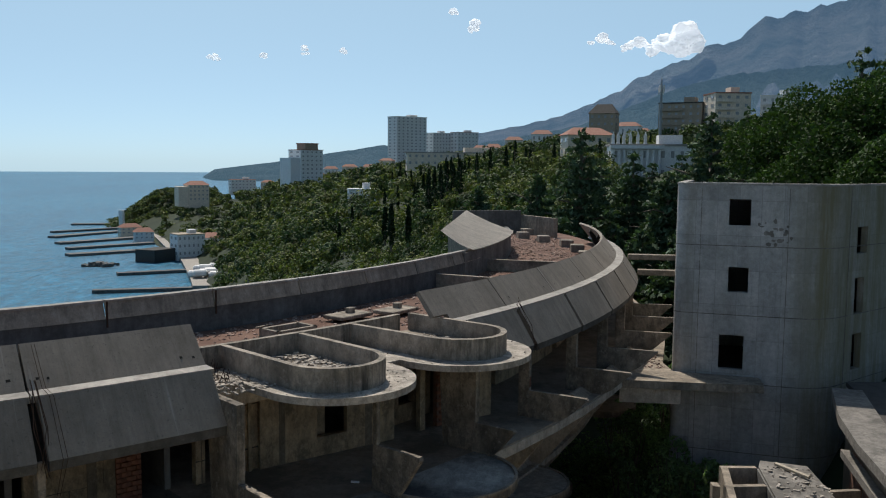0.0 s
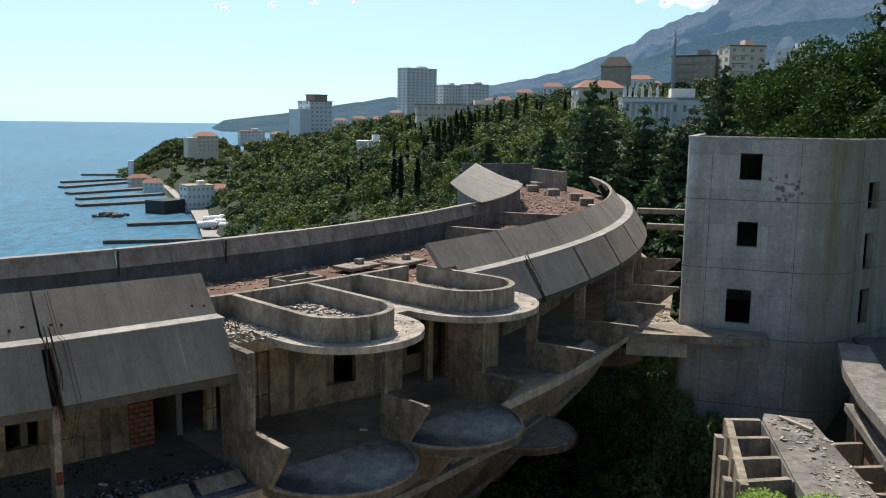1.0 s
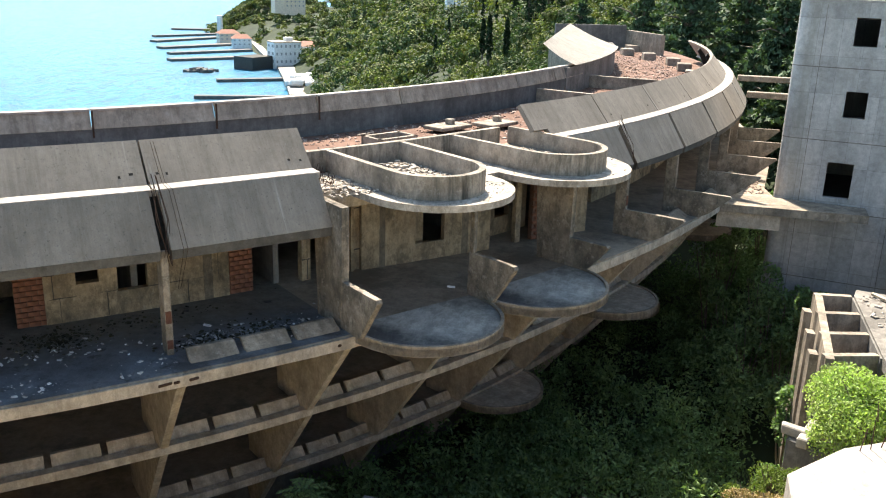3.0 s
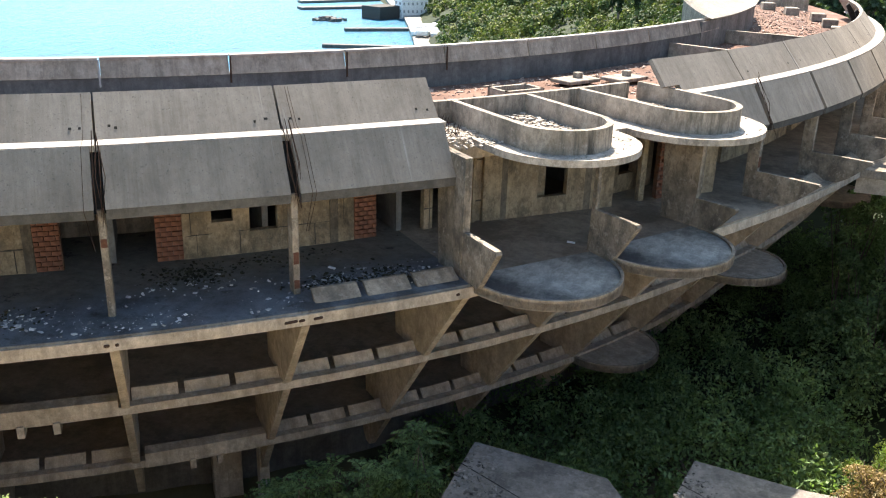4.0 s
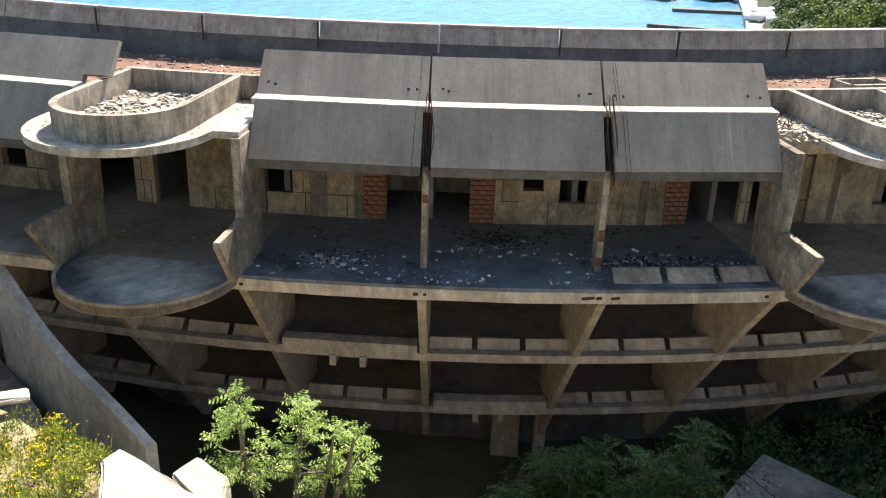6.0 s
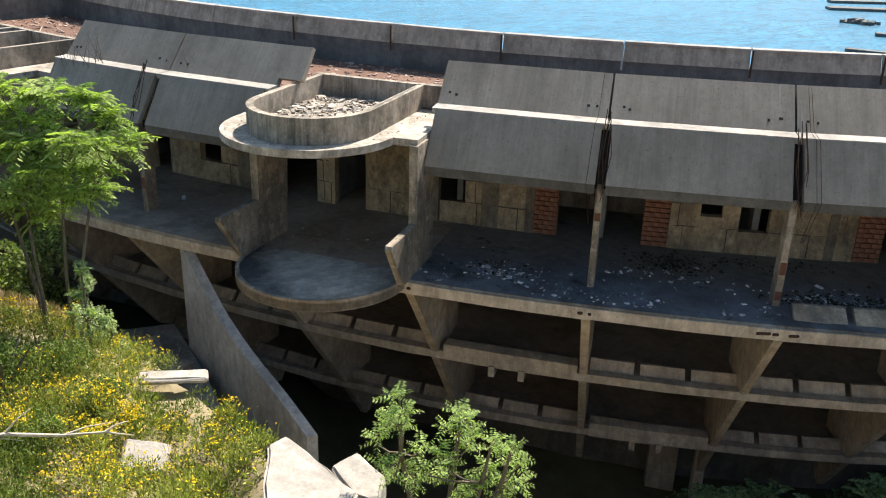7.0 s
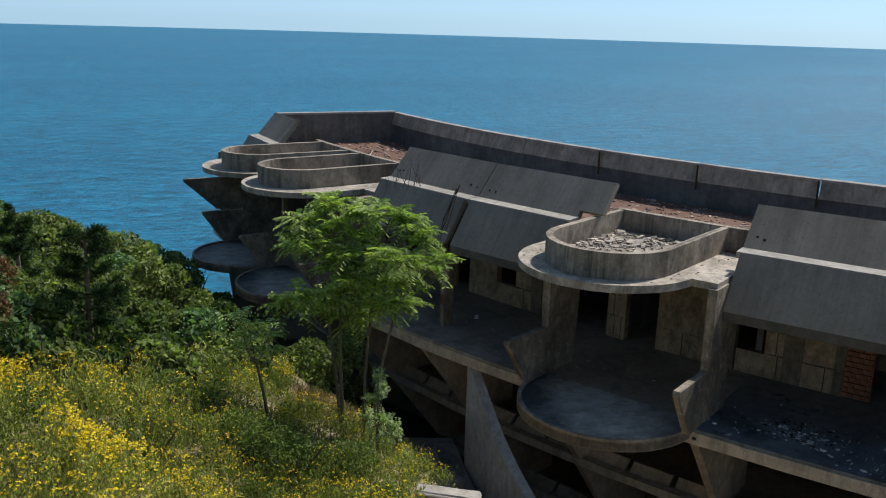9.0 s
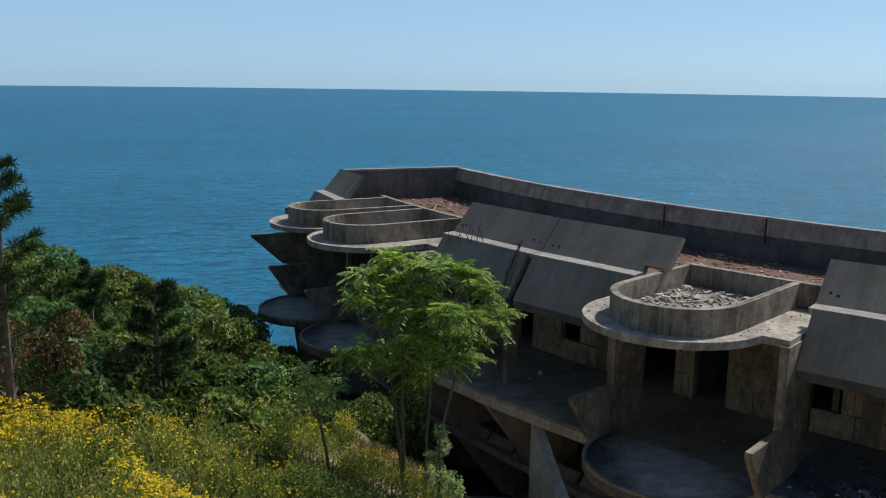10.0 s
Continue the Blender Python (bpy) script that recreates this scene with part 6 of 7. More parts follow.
# fair-weather clouds over the mountains
def cloud(b, el, w, h, n, seed):
    """A heap of puffs, flat below and billowing above."""
    rng = np.random.default_rng(seed)
    bm = bmesh.new()
    d = 4450
    for i in range(n):
        t = rng.uniform(-1, 1)
        tall = h * (1 - abs(t) ** 1.5) * rng.uniform(0.2, 1.0)
        r = max(h * rng.uniform(0.25, 0.5) * (1 - 0.5 * abs(t)), 9.0)
        c = spot(b + math.degrees(w * t / d), d + rng.uniform(-80, 80), 8.5 + d * math.tan(radians(el)) + tall)
        bmesh.ops.create_icosphere(bm, subdivisions=3, radius=r, matrix=Matrix.Translation(c) @ Matrix.Diagonal((1.4, 1.4, 0.8, 1)))
    for v in bm.verts:
        p = v.co * 0.02
        v.co += Vector([h * (0.16 * noise.noise(p + Vector((k, 0, 0))) + 0.1 * noise.noise(p * 3 + Vector((k, 5, 0)))) for k in (0, 9, 18)])
    for f in bm.faces:
        f.smooth = True
    return tagged(part("cloud", bm, M_CLOUD), "small white fair-weather cloud", "cloud", "summer clouds", "stuff")


for row in ((-10.4, 7.1, 55, 120, 26, 1), (-9.2, 6.9, 80, 80, 26, 2), (-7.4, 7.2, 70, 46, 18, 3), (-5.2, 7.5, 60, 40, 14, 8), (2.8, 8.4, 24, 44, 12, 4), (4.2, 9.3, 18, 30, 8, 5),
            (11.2, 7.0, 9, 24, 7, 6), (13.6, 6.9, 11, 28, 8, 7), (16.2, 6.6, 9, 22, 7, 9), (19.2, 6.3, 26, 20, 12, 10)):
    cloud(*row)

# ---- plants ----
def lumpy(rng, n, radius, squash=0.8, lobes=7):
    """n points on the lobes of an uneven crown about the origin."""
    c = rand_unit(rng, lobes) * rng.uniform(0.3, 0.75, (lobes, 1)) * radius
    c[:, 2] *= squash
    pick = rng.integers(0, lobes, n)
    r = radius * rng.uniform(0.32, 0.55, lobes)[pick]
    u = rand_unit(rng, n)
    u[:, 2] = np.abs(u[:, 2]) * np.where(rng.random(n) < 0.8, 1, -1)
    p = c[pick] + u * (r * rng.uniform(0.75, 1.05, n))[:, None]
    return p


def tree_cloud(kind, rng, height, radius, n):
    """Leaf-clump centres of one crown, base of the tree at the origin."""
    if kind == "cypress":
        t = rng.random(n) ** 0.8
        a = rng.uniform(0, 6.28, n)
        r = radius * np.clip(1.15 * (1 - t) ** 0.6 * (0.35 + t * 1.6).clip(0, 1), 0.04, 1) * rng.uniform(0.7, 1.05, n)
        return np.stack([r * np.cos(a), r * np.sin(a), height * (0.04 + 0.96 * t)], 1)
    if kind == "cedar":
        tiers = max(10, int(height / 1.05))
        k = rng.integers(0, tiers, n)
        k = np.minimum(k, rng.integers(0, tiers, n))          # the broad lower tiers carry more
        f = (k + 0.5) / tiers
        arm = rng.integers(0, 11, n)
        lean = np.sin(arm * 12.9 + k * 7.7)
        reach = radius * (1 - f) ** 0.8 * (0.82 + 0.26 * lean) + 0.25
        s = rng.random(n) ** 0.55
        a = arm * 0.571 + k * 1.3 + rng.normal(0, 0.22, n)
        z = height * (0.1 + 0.88 * f) + 0.35 * lean - 0.16 * reach * s * s + rng.normal(0, 0.1, n)
        return np.stack([reach * s * np.cos(a), reach * s * np.sin(a), z], 1)
    p = lumpy(rng, n, radius, 0.75, 8)
    p[:, 2] += height - radius * 0.85
    return p


def clumps(centres, sizes, out, rng):
    """Leaf clumps far off: triangles that lie along the crown's surface, facing outwards but unevenly."""
    n = len(centres)
    nrm = out + rng.normal(0, 0.45, (n, 3))
    nrm /= np.linalg.norm(nrm, axis=1, keepdims=True)
    a = np.cross(nrm, rand_unit(rng, n))
    a /= np.linalg.norm(a, axis=1, keepdims=True) + 1e-9
    b = np.cross(nrm, a)
    h = np.asarray(sizes)[:, None] * 0.6
    v = np.stack([centres + a * h, centres - 0.5 * a * h + 0.8 * b * h, centres - 0.5 * a * h - 0.8 * b * h], 1)
    return v.reshape(-1, 3), np.arange(3 * n).reshape(-1, 3)


def woods():
    """The far wooded slopes: many uneven crowns of leaf clumps in one mesh a kind."""
    rng = np.random.default_rng(21)
    sets = {"wood": ([], [], []), "dark": ([], [], [])}
    count = 0
    while count < 4300:
        b = rng.uniform(-27, 24.5)
        d = math.exp(rng.uniform(math.log(62), math.log(1150)))
        if count >= 3000:                     # the headland is the densest
            b, d = rng.uniform(9, 21.5), rng.uniform(230, 950)
        if count >= 3700:
            b, d = rng.uniform(18.5, 25.6), rng.uniform(836, 960)
        x, y = -d * math.sin(radians(b)), d * math.cos(radians(b))
        if math.hypot(x - CX, y - CY) < 56 or (3 < x < 17 and 30 < y < 47):
            continue
        z = ground(x, y)
        if z < (-56 if b > 18 and d > 700 else -46):
            continue
        if b > 15 and d < 160:
            continue
        if (b < 1 and d < 112) or (-11.5 < b < -6.3 and d < 240):
            continue                          # the cedars stand free, and the palace looks out over them
        if 395 < d < 445 and -1 < b < 8.2:
            continue
        count += 1
        big = 1.0 if d < 300 else 1.25
        h = rng.uniform(5, 9) * (0.8 if b > 18 else big)
        r = rng.uniform(2.2, 4.8) * big
        n = int(np.clip(48000 / d, 95, 460))
        kind = "dark" if rng.random() < 0.45 else "wood"
        p = tree_cloud("round", rng, h, r, n) + (x, y, z - 0.5)
        s = rng.uniform(0.7, 1.3, n) * np.clip(d * 0.0032, 0.42, 1.7)
        sets[kind][0].append(p)
        sets[kind][1].append(s)
        out = p - np.array((x, y, z + h - 1.2 * r))
        sets[kind][2].append(out / np.linalg.norm(out, axis=1, keepdims=True))
    for kind, material, label in (("wood", M_WOODLEAF, "dense green oak and pine woods on the coastal slopes"), ("dark", M_WOODDARK, "darker evergreen woods on the coastal slopes")):
        p, s = np.concatenate(sets[kind][0]), np.concatenate(sets[kind][1])
        v, f = clumps(p, s, np.concatenate(sets[kind][2]), rng)
        tagged(npmesh("woods_" + kind, v, f, material), label, "woods", kind="stuff")


woods()


def limb_bm(rng, height, radius, lean=0.1, start=0.35, n=6):
    bm = bmesh.new()
    top = Vector((rng.normal(0, lean), rng.normal(0, lean), height * 0.92))
    tube(bm, [Vector((0, 0, -0.6)), top * 0.3, top * 0.65, top], [0.03 * height, 0.024 * height, 0.014 * height, 0.004 * height], 7)
    for i in range(n):
        f = start + (0.9 - start) * i / n
        a = rng.uniform(0, 6.28)
        p = top * f
        q = p + Vector((math.cos(a), math.sin(a), rng.uniform(0.0, 0.5))) * radius * rng.uniform(0.55, 0.9) * (1.1 - f * 0.5)
        tube(bm, [p, p.lerp(q, 0.5) + Vector((0, 0, 0.06 * radius)), q], [0.011 * height, 0.007 * height, 0.002 * height], 5)
    return bm


def tree(name, label, b, d, z, height, radius, kind, material, n, size, seed, group="", aspect=0.6):
    rng = np.random.default_rng(seed)
    base = spot(b, d, z)
    t = thing(name, label, "tree", group, at=base)
    bm = limb_bm(rng, height, radius)
    bmesh.ops.translate(bm, vec=base, verts=bm.verts)
    part("trunk", bm, M_BARK, t)
    p = tree_cloud(kind, rng, height, radius, n)
    v, f = leaves(p + np.array(base), rng.uniform(0.6, 1.3, n) * size, rng, aspect, 1.2 if kind == "cedar" else 0.3)
    npmesh("crown", v, f, material, t)
    return t


# cedars and oaks behind the hotel and tower
for i, (b, d, zt, h, r) in enumerate(((-4.2, 88, 12.6, 17, 5.2), (-1.4, 100, 8.0, 13, 4.6), (-7.4, 92, 10.0, 15, 4.8), (-9.6, 84, 8.5, 13, 4.2), (-12.0, 86, 14.0, 18, 5.2), (-14.2, 96, 15.0, 18, 5.4), (-20.4, 80, 18.5, 20, 5.6), (2.4, 110, 6.0, 12, 4.2), (-10.8, 66, 4.5, 10, 3.6), (-6.0, 74, 5.0, 11, 3.8), (-22.5, 84, 22.0, 20, 5.5), (-8.6, 112, 9.0, 15, 5.0), (-3.0, 76, 4.0, 10, 3.8), (-0.2, 84, 4.5, 11, 4.0), (-8.2, 70, 3.5, 9, 3.6), (-12.6, 72, 8.0, 12, 4.2), (-5.4, 104, 9.5, 15, 5.0), (1.0, 96, 4.0, 10, 4.0), (-10.4, 104, 10.0, 15, 5.0))):
    tree("cedar_tree", "tall dark cedar with flat drooping tiers of branches", b, d, zt - h, h, r * 1.2, "cedar", M_CEDAR, 9000, 0.6, 40 + i, "cedars behind the hotel", 0.5)
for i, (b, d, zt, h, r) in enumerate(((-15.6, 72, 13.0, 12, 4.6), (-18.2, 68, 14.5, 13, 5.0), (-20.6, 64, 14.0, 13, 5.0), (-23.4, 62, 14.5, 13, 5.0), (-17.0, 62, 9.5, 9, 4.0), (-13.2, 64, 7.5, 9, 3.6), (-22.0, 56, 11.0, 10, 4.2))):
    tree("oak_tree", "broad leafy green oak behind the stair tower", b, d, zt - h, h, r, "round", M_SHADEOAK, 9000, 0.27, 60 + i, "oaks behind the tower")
rng = np.random.default_rng(77)
CYP = [(8.1, 140, 2.0, 7), (8.5, 150, 1.0, 6), (7.0, 150, 1.2, 6.5), (4.9, 190, 8.0, 13), (5.3, 195, 7.0, 12), (5.7, 192, 6.5, 11), (4.5, 200, 9.0, 13), (4.1, 205, 8.5, 12), (3.7, 198, 9.5, 13)]
for i in range(90):
    b = rng.choice((rng.uniform(-8.5, 11.5), rng.normal(1.0, 2.2), rng.normal(4.5, 1.2)))
    CYP.append((b, rng.uniform(230, 460), None, rng.uniform(7, 11)))
for b in np.linspace(0.2, 7.6, 18):           # a row before the long low building
    CYP.append((float(b) + rng.normal(0, 0.12), rng.uniform(360, 392), None, rng.uniform(6.5, 10)))
for i, (b, d, zt, h) in enumerate(CYP):
    z = ground(*spot(b, d).xy) - 0.3 if zt is None else zt - h
    if zt is None and d > 300 and b < 6:
        h *= 0.8
    tree("cypress_tree", "slender dark cypress on the wooded slope", b, d, z + (1.5 if zt is None else 0), h, 0.06 * h + 0.2, "cypress", M_CYPRESS, 420, 0.7, 100 + i, "cypresses on the slope")


# ---- leaf sprays for the near trees ----
def fronds(rng, roots, ways, length, pairs, droop, width=0.2):
    """Feathered leaves: a row of leaflet pairs along a drooping stalk for each root. Returns verts, faces, stalk points."""
    n = len(roots)
    L = length * rng.uniform(0.7, 1.2, n)
    w = np.array(ways, float)
    w /= np.linalg.norm(w, axis=1, keepdims=True)
    side = np.cross(w, (0, 0, 1.0))
    side /= np.linalg.norm(side, axis=1, keepdims=True) + 1e-9
    V = []
    for k in range(pairs):
        t = (k + 1) / pairs
        c = roots + w * (L * t)[:, None] - np.array((0, 0, 1.0)) * (droop * L * t * t)[:, None]
        ll = L * width * (1.1 - 0.5 * abs(t - 0.45)) * rng.uniform(0.85, 1.15, n)
        for sgn in (-1, 1):
            d = side * sgn * 0.85 + w * 0.45 + rng.normal(0, 0.1, (n, 3))
            d[:, 2] -= 0.28 + rng.random(n) * 0.3
            d /= np.linalg.norm(d, axis=1, keepdims=True)
            nrm = np.cross(d, w)
            q = np.cross(nrm, d)
            q /= np.linalg.norm(q, axis=1, keepdims=True) + 1e-9
            h = ll[:, None]
            V.append(np.stack([c, c + d * h * .45 + q * h * .19, c + d * h, c + d * h * .45 - q * h * .19], 1))
    V = np.concatenate(V).reshape(-1, 3)
    return V, np.arange(len(V)).reshape(-1, 4)


def heaven_tree(b, d, z, stems, crowns, seed, name, label, material, length=0.55, shoots=3, fronds_each=9, pairs=9, width=0.24, lift=(0.0, 0.75), droop=0.45):
    """Thin stems from one foot; at the tips of their twigs, rosettes of feathered leaves."""
    rng = np.random.default_rng(seed)
    base = spot(b, d, z)
    t = thing(name, label, "tree", at=base)
    ends = []
    for pts in stems:
        bm = bmesh.new()
        P = [spot(bb, dd, zz) for bb, dd, zz in pts]
        tube(bm, P, list(np.linspace(0.042, 0.013, len(P))), 6)
        part("stem", bm, M_BARK, t)
        ends += [P[-1], P[-2].lerp(P[-1], 0.5), P[-2]]
    roots, ways = [], []
    bm = bmesh.new()
    for cb, cd, cz, r in crowns:
        c = spot(cb, cd + rng.uniform(-1.0, 1.0) * r * 1.6, cz)
        near = min(ends, key=lambda e: (e - c).length + (0.6 if e.z > c.z else 0.0))
        hub = c - Vector((0, 0, r * 0.6))
        tube(bm, [near, near.lerp(hub, 0.5) - Vector((0, 0, 0.05)), hub], [0.016, 0.012, 0.009], 4)
        for i in range(shoots):
            u = Vector(rand_unit(rng, 1)[0])
            tip = c + Vector((u.x * r, u.y * r, u.z * r * 0.6)) * rng.uniform(0.2, 0.8)
            tube(bm, [hub, tip], [0.009, 0.005], 4)
            a0 = rng.uniform(0, 6.28)
            for k in range(fronds_each):
                a = a0 + k * 6.28 / fronds_each + rng.normal(0, 0.25)
                roots.append(tip)
                ways.append((math.cos(a), math.sin(a), rng.uniform(*lift)))
    tagged(part("branch_work", bm, M_BARK, t), kind="stuff")
    v, f = fronds(rng, np.array(roots), np.array(ways), length, pairs, droop, width)
    npmesh("crown", v, f, material, t)
    return t


# lobes of the crown: bearing, height, radius
CROWN = [(77.5, 5.18, .4), (79.4, 4.92, .37), (75.8, 4.98, .29), (74.1, 5.06, .37), (72.6, 4.92, .37), (71.8, 4.66, .27), (80.1, 4.6, .27), (78.6, 4.52, .37), (76.4, 4.36, .4), (74.3, 4.48, .4), (72.6, 4.34, .37), (70.9, 4.22, .31),
         (77.8, 4.04, .37), (75.4, 3.9, .37), (73.1, 3.8, .31), (79.3, 3.7, .31), (80.5, 3.42, .31), (78.7, 3.38, .31), (76.7, 3.54, .35), (74.6, 3.46, .31), (73.2, 3.36, .21), (76.5, 3.1, .25), (75.6, 4.62, .4), (74.9, 4.2, .4), (76.2, 3.95, .38), (75.6, 3.5, .34), (77.6, 4.7, .36)]
heaven_tree(76.0, 15.3, 0.6,
            [[(75.6, 15.3, 0.3), (75.5, 15.3, 2.0), (75.1, 15.2, 3.4), (74.4, 15.2, 4.6)], [(76.9, 15.4, 0.3), (77.2, 15.4, 2.2), (77.2, 15.4, 3.6), (76.8, 15.4, 4.7)],
             [(77.0, 15.5, 0.6), (77.6, 15.5, 2.2), (78.2, 15.5, 3.4), (78.6, 15.5, 4.2)], [(75.3, 15.2, 0.4), (74.4, 15.2, 2.2), (73.4, 15.1, 3.4), (72.0, 15.1, 4.0)]],
            [(b, 15.3, z, r) for b, z, r in CROWN],
            5, "tree_of_heaven", "young many-stemmed tree of heaven with feathery bright leaves", M_AIL, 0.4, 5, 8, 8, 0.31, (-0.5, 1.1), 0.4)
heaven_tree(82.7, 14.6, 1.2, [[(81.6, 14.6, 0.6), (82.4, 14.6, 2.0), (83.3, 14.6, 3.2)]],
            [(83.6, 14.6, 3.42, .23), (82.8, 14.6, 3.3, .23), (83.6, 14.6, 3.14, .23), (82.3, 14.6, 3.0, .26), (83.3, 14.6, 2.86, .26), (81.8, 14.6, 2.7, .26)], 6, "sapling", "thin young sapling with yellow-green leaves", M_ASH, 0.3, 3, 7, 6, 0.27)
heaven_tree(74.6, 14.6, 0.9, [[(74.6, 14.6, 0.4), (74.6, 14.6, 2.3)]], [(74.6, 14.6, 2.25, 0.14), (74.3, 14.6, 2.0, 0.16), (74.9, 14.6, 1.8, 0.18), (74.2, 14.6, 1.6, 0.2), (75.2, 14.6, 1.4, 0.22), (73.6, 14.6, 1.4, 0.2), (74.6, 14.6, 1.2, 0.24), (73.2, 14.6, 1.05, 0.22), (75.6, 14.6, 0.95, 0.22), (74.0, 14.6, 0.8, 0.24), (72.6, 14.6, 0.75, 0.2)], 7, "pale_shrub", "pale-leaved shrub at the foot of the tree", M_PALELEAF, 0.12, 6, 7, 4, 0.5, (-0.9, 1.6), 0.1)
TWIGS = [(53.3, 3.06, .08), (53.8, 2.86, .1), (52.6, 2.78, .1), (54.1, 2.65, .09), (52.8, 2.52, .08), (54.9, 2.34, .09), (54.0, 2.2, .1), (48.5, 2.83, .09), (48.0, 2.64, .1), (49.2, 2.55, .1), (47.7, 2.52, .07), (49.8, 2.33, .1), (47.9, 2.3, .08), (51.3, 2.3, .1), (49.3, 2.09, .11), (51.6, 2.11, .1),
         (46.1, 2.49, .08), (45.4, 2.27, .1), (44.4, 2.42, .08), (44.0, 2.13, .09), (46.0, 2.02, .1), (43.9, 1.86, .07), (45.2, 1.85, .11), (47.3, 1.84, .1), (49.4, 1.86, .1), (51.5, 1.87, .1), (53.6, 1.9, .09), (47.8, 1.69, .1), (44.8, 1.67, .1)]
heaven_tree(49, 8.6, 1.2,
            [[(51.4, 8.6, 0.9), (53.0, 8.6, 2.2), (53.2, 8.6, 3.0)], [(49.5, 8.6, 0.9), (48.7, 8.6, 2.2), (48.5, 8.6, 2.8)], [(48.0, 8.5, 0.9), (46.6, 8.5, 1.9), (46.0, 8.5, 2.45)], [(47.5, 8.5, 0.9), (45.1, 8.5, 1.9), (44.4, 8.5, 2.4)]],
            [(b, 8.55, z, r) for b, z, r in TWIGS],
            8, "ash_bush", "young ash bush with pale sunlit leaves", M_ASH, 0.19, 2, 7, 5, 0.33, (-0.2, 1.2), 0.2)


def shrub(b, d, z, r, h, material, n, size, seed, label, name="shrub", group=""):
    rng = np.random.default_rng(seed)
    base = spot(b, d, z)
    t = thing(name, label, "shrub", group, at=base)
    bm = bmesh.new()
    for i in range(6):
        a = i * 1.05
        tube(bm, [base, base + Vector((math.cos(a) * r * 0.3, math.sin(a) * r * 0.3, h * 0.45)), base + Vector((math.cos(a) * r * 0.6, math.sin(a) * r * 0.6, h * 0.85))], [0.04, 0.03, 0.01], 5)
    part("stem", bm, M_BARK, t)
    p = lumpy(rng, n, r, h / r * 0.6, 10)
    p[:, 2] = (p[:, 2] - p[:, 2].min()) / np.ptp(p[:, 2]) * h
    v, f = leaves(p + np.array(base), rng.uniform(0.6, 1.3, n) * size, rng, 0.5, 0.4)
    npmesh("foliage", v, f, material, t)
    return t


shrub(-18.6, 21.6, -2.8, 1.8, 2.5, M_ASH, 26000, 0.085, 1, "round bright green bush overgrowing the cellar slab")
shrub(-21.6, 21.4, -2.4, 1.5, 1.9, M_ASH, 16000, 0.085, 2, "bright green bush beside the cellar slab")
shrub(-13.2, 26.0, -7.5, 0.8, 4.3, M_SHRUB, 3500, 0.2, 3, "climbing shrub against the cellar wall")
# scrub against the foot of the tower and under the footbridge
rng = np.random.default_rng(77)
for x, y, top in ((6.2, 34.9, -4.2), (7.0, 35.2, -3.4), (7.9, 35.0, -3.1), (8.6, 34.2, -2.9), (5.6, 36.4, -4.0), (4.9, 38.2, -3.4), (5.6, 40.6, -2.8), (6.6, 35.9, -2.6), (7.4, 34.0, -4.4), (6.4, 45.6, -2.6), (5.2, 43.4, -3.0), (8.3, 47.6, -2.2)):
    shrub(-math.degrees(math.atan2(x, y)), math.hypot(x, y), top - 4.6, rng.uniform(0.9, 1.3), 4.6, M_SHRUB, 3000, 0.2, int(rng.integers(1000)), "dark green scrub climbing at the foot of the stair tower", "shrub", "scrub at the tower foot")
for x, y, h in ((3.7, 18.6, 0.8), (4.3, 19.0, 1.0), (4.1, 18.0, 0.7), (3.3, 18.0, 0.6), (4.8, 18.5, 0.9), (3.8, 19.5, 0.9)):
    shrub(-math.degrees(math.atan2(x, y)), math.hypot(x, y), ground(x, y) - 0.1, 0.55, h, M_DRY if h < 0.85 else M_HERB, 1800, 0.07, int(rng.integers(1000)), "dry weeds on the sunlit earth beside a slab", "shrub", "dry weeds beside the slab")
shrub(80.4, 23.0, -3.4, 1.3, 3.3, M_BROAD, 9000, 0.13, 11, "grey-green bush behind the tree of heaven")
shrub(78.0, 24.5, -3.9, 1.4, 3.5, M_BROAD, 9000, 0.13, 12, "grey-green bush beside the hotel")
rng = np.random.default_rng(64)
for i in range(14):
    b, d = rng.uniform(-11.2, -4.5), rng.uniform(44, 60)
    q = spot(b, d)
    if not (36 < q.y < 46 and q.x > 5.4 + 0.25 * (q.y - 37)) and math.hypot(q.x - CX, q.y - CY) > 51.5:
        shrub(b, d, ground(q.x, q.y) - 0.4, rng.uniform(1.6, 2.4), rng.uniform(2.6, 4.2), M_SHRUB, 3600, 0.26, 500 + i, "dark green scrub on the bank behind the footbridge", "shrub", "scrub behind the footbridge")
RIDGE_B, RIDGE_EL = (80, 83, 84.2, 87.5, 91.4, 93.4, 95.6, 98.7, 101.2, 106), (-22, -19.3, -17.2, -13.9, -12.9, -12.1, -11.1, -9.9, -9.9, -9.0)
rng = np.random.default_rng(90)
count = 0
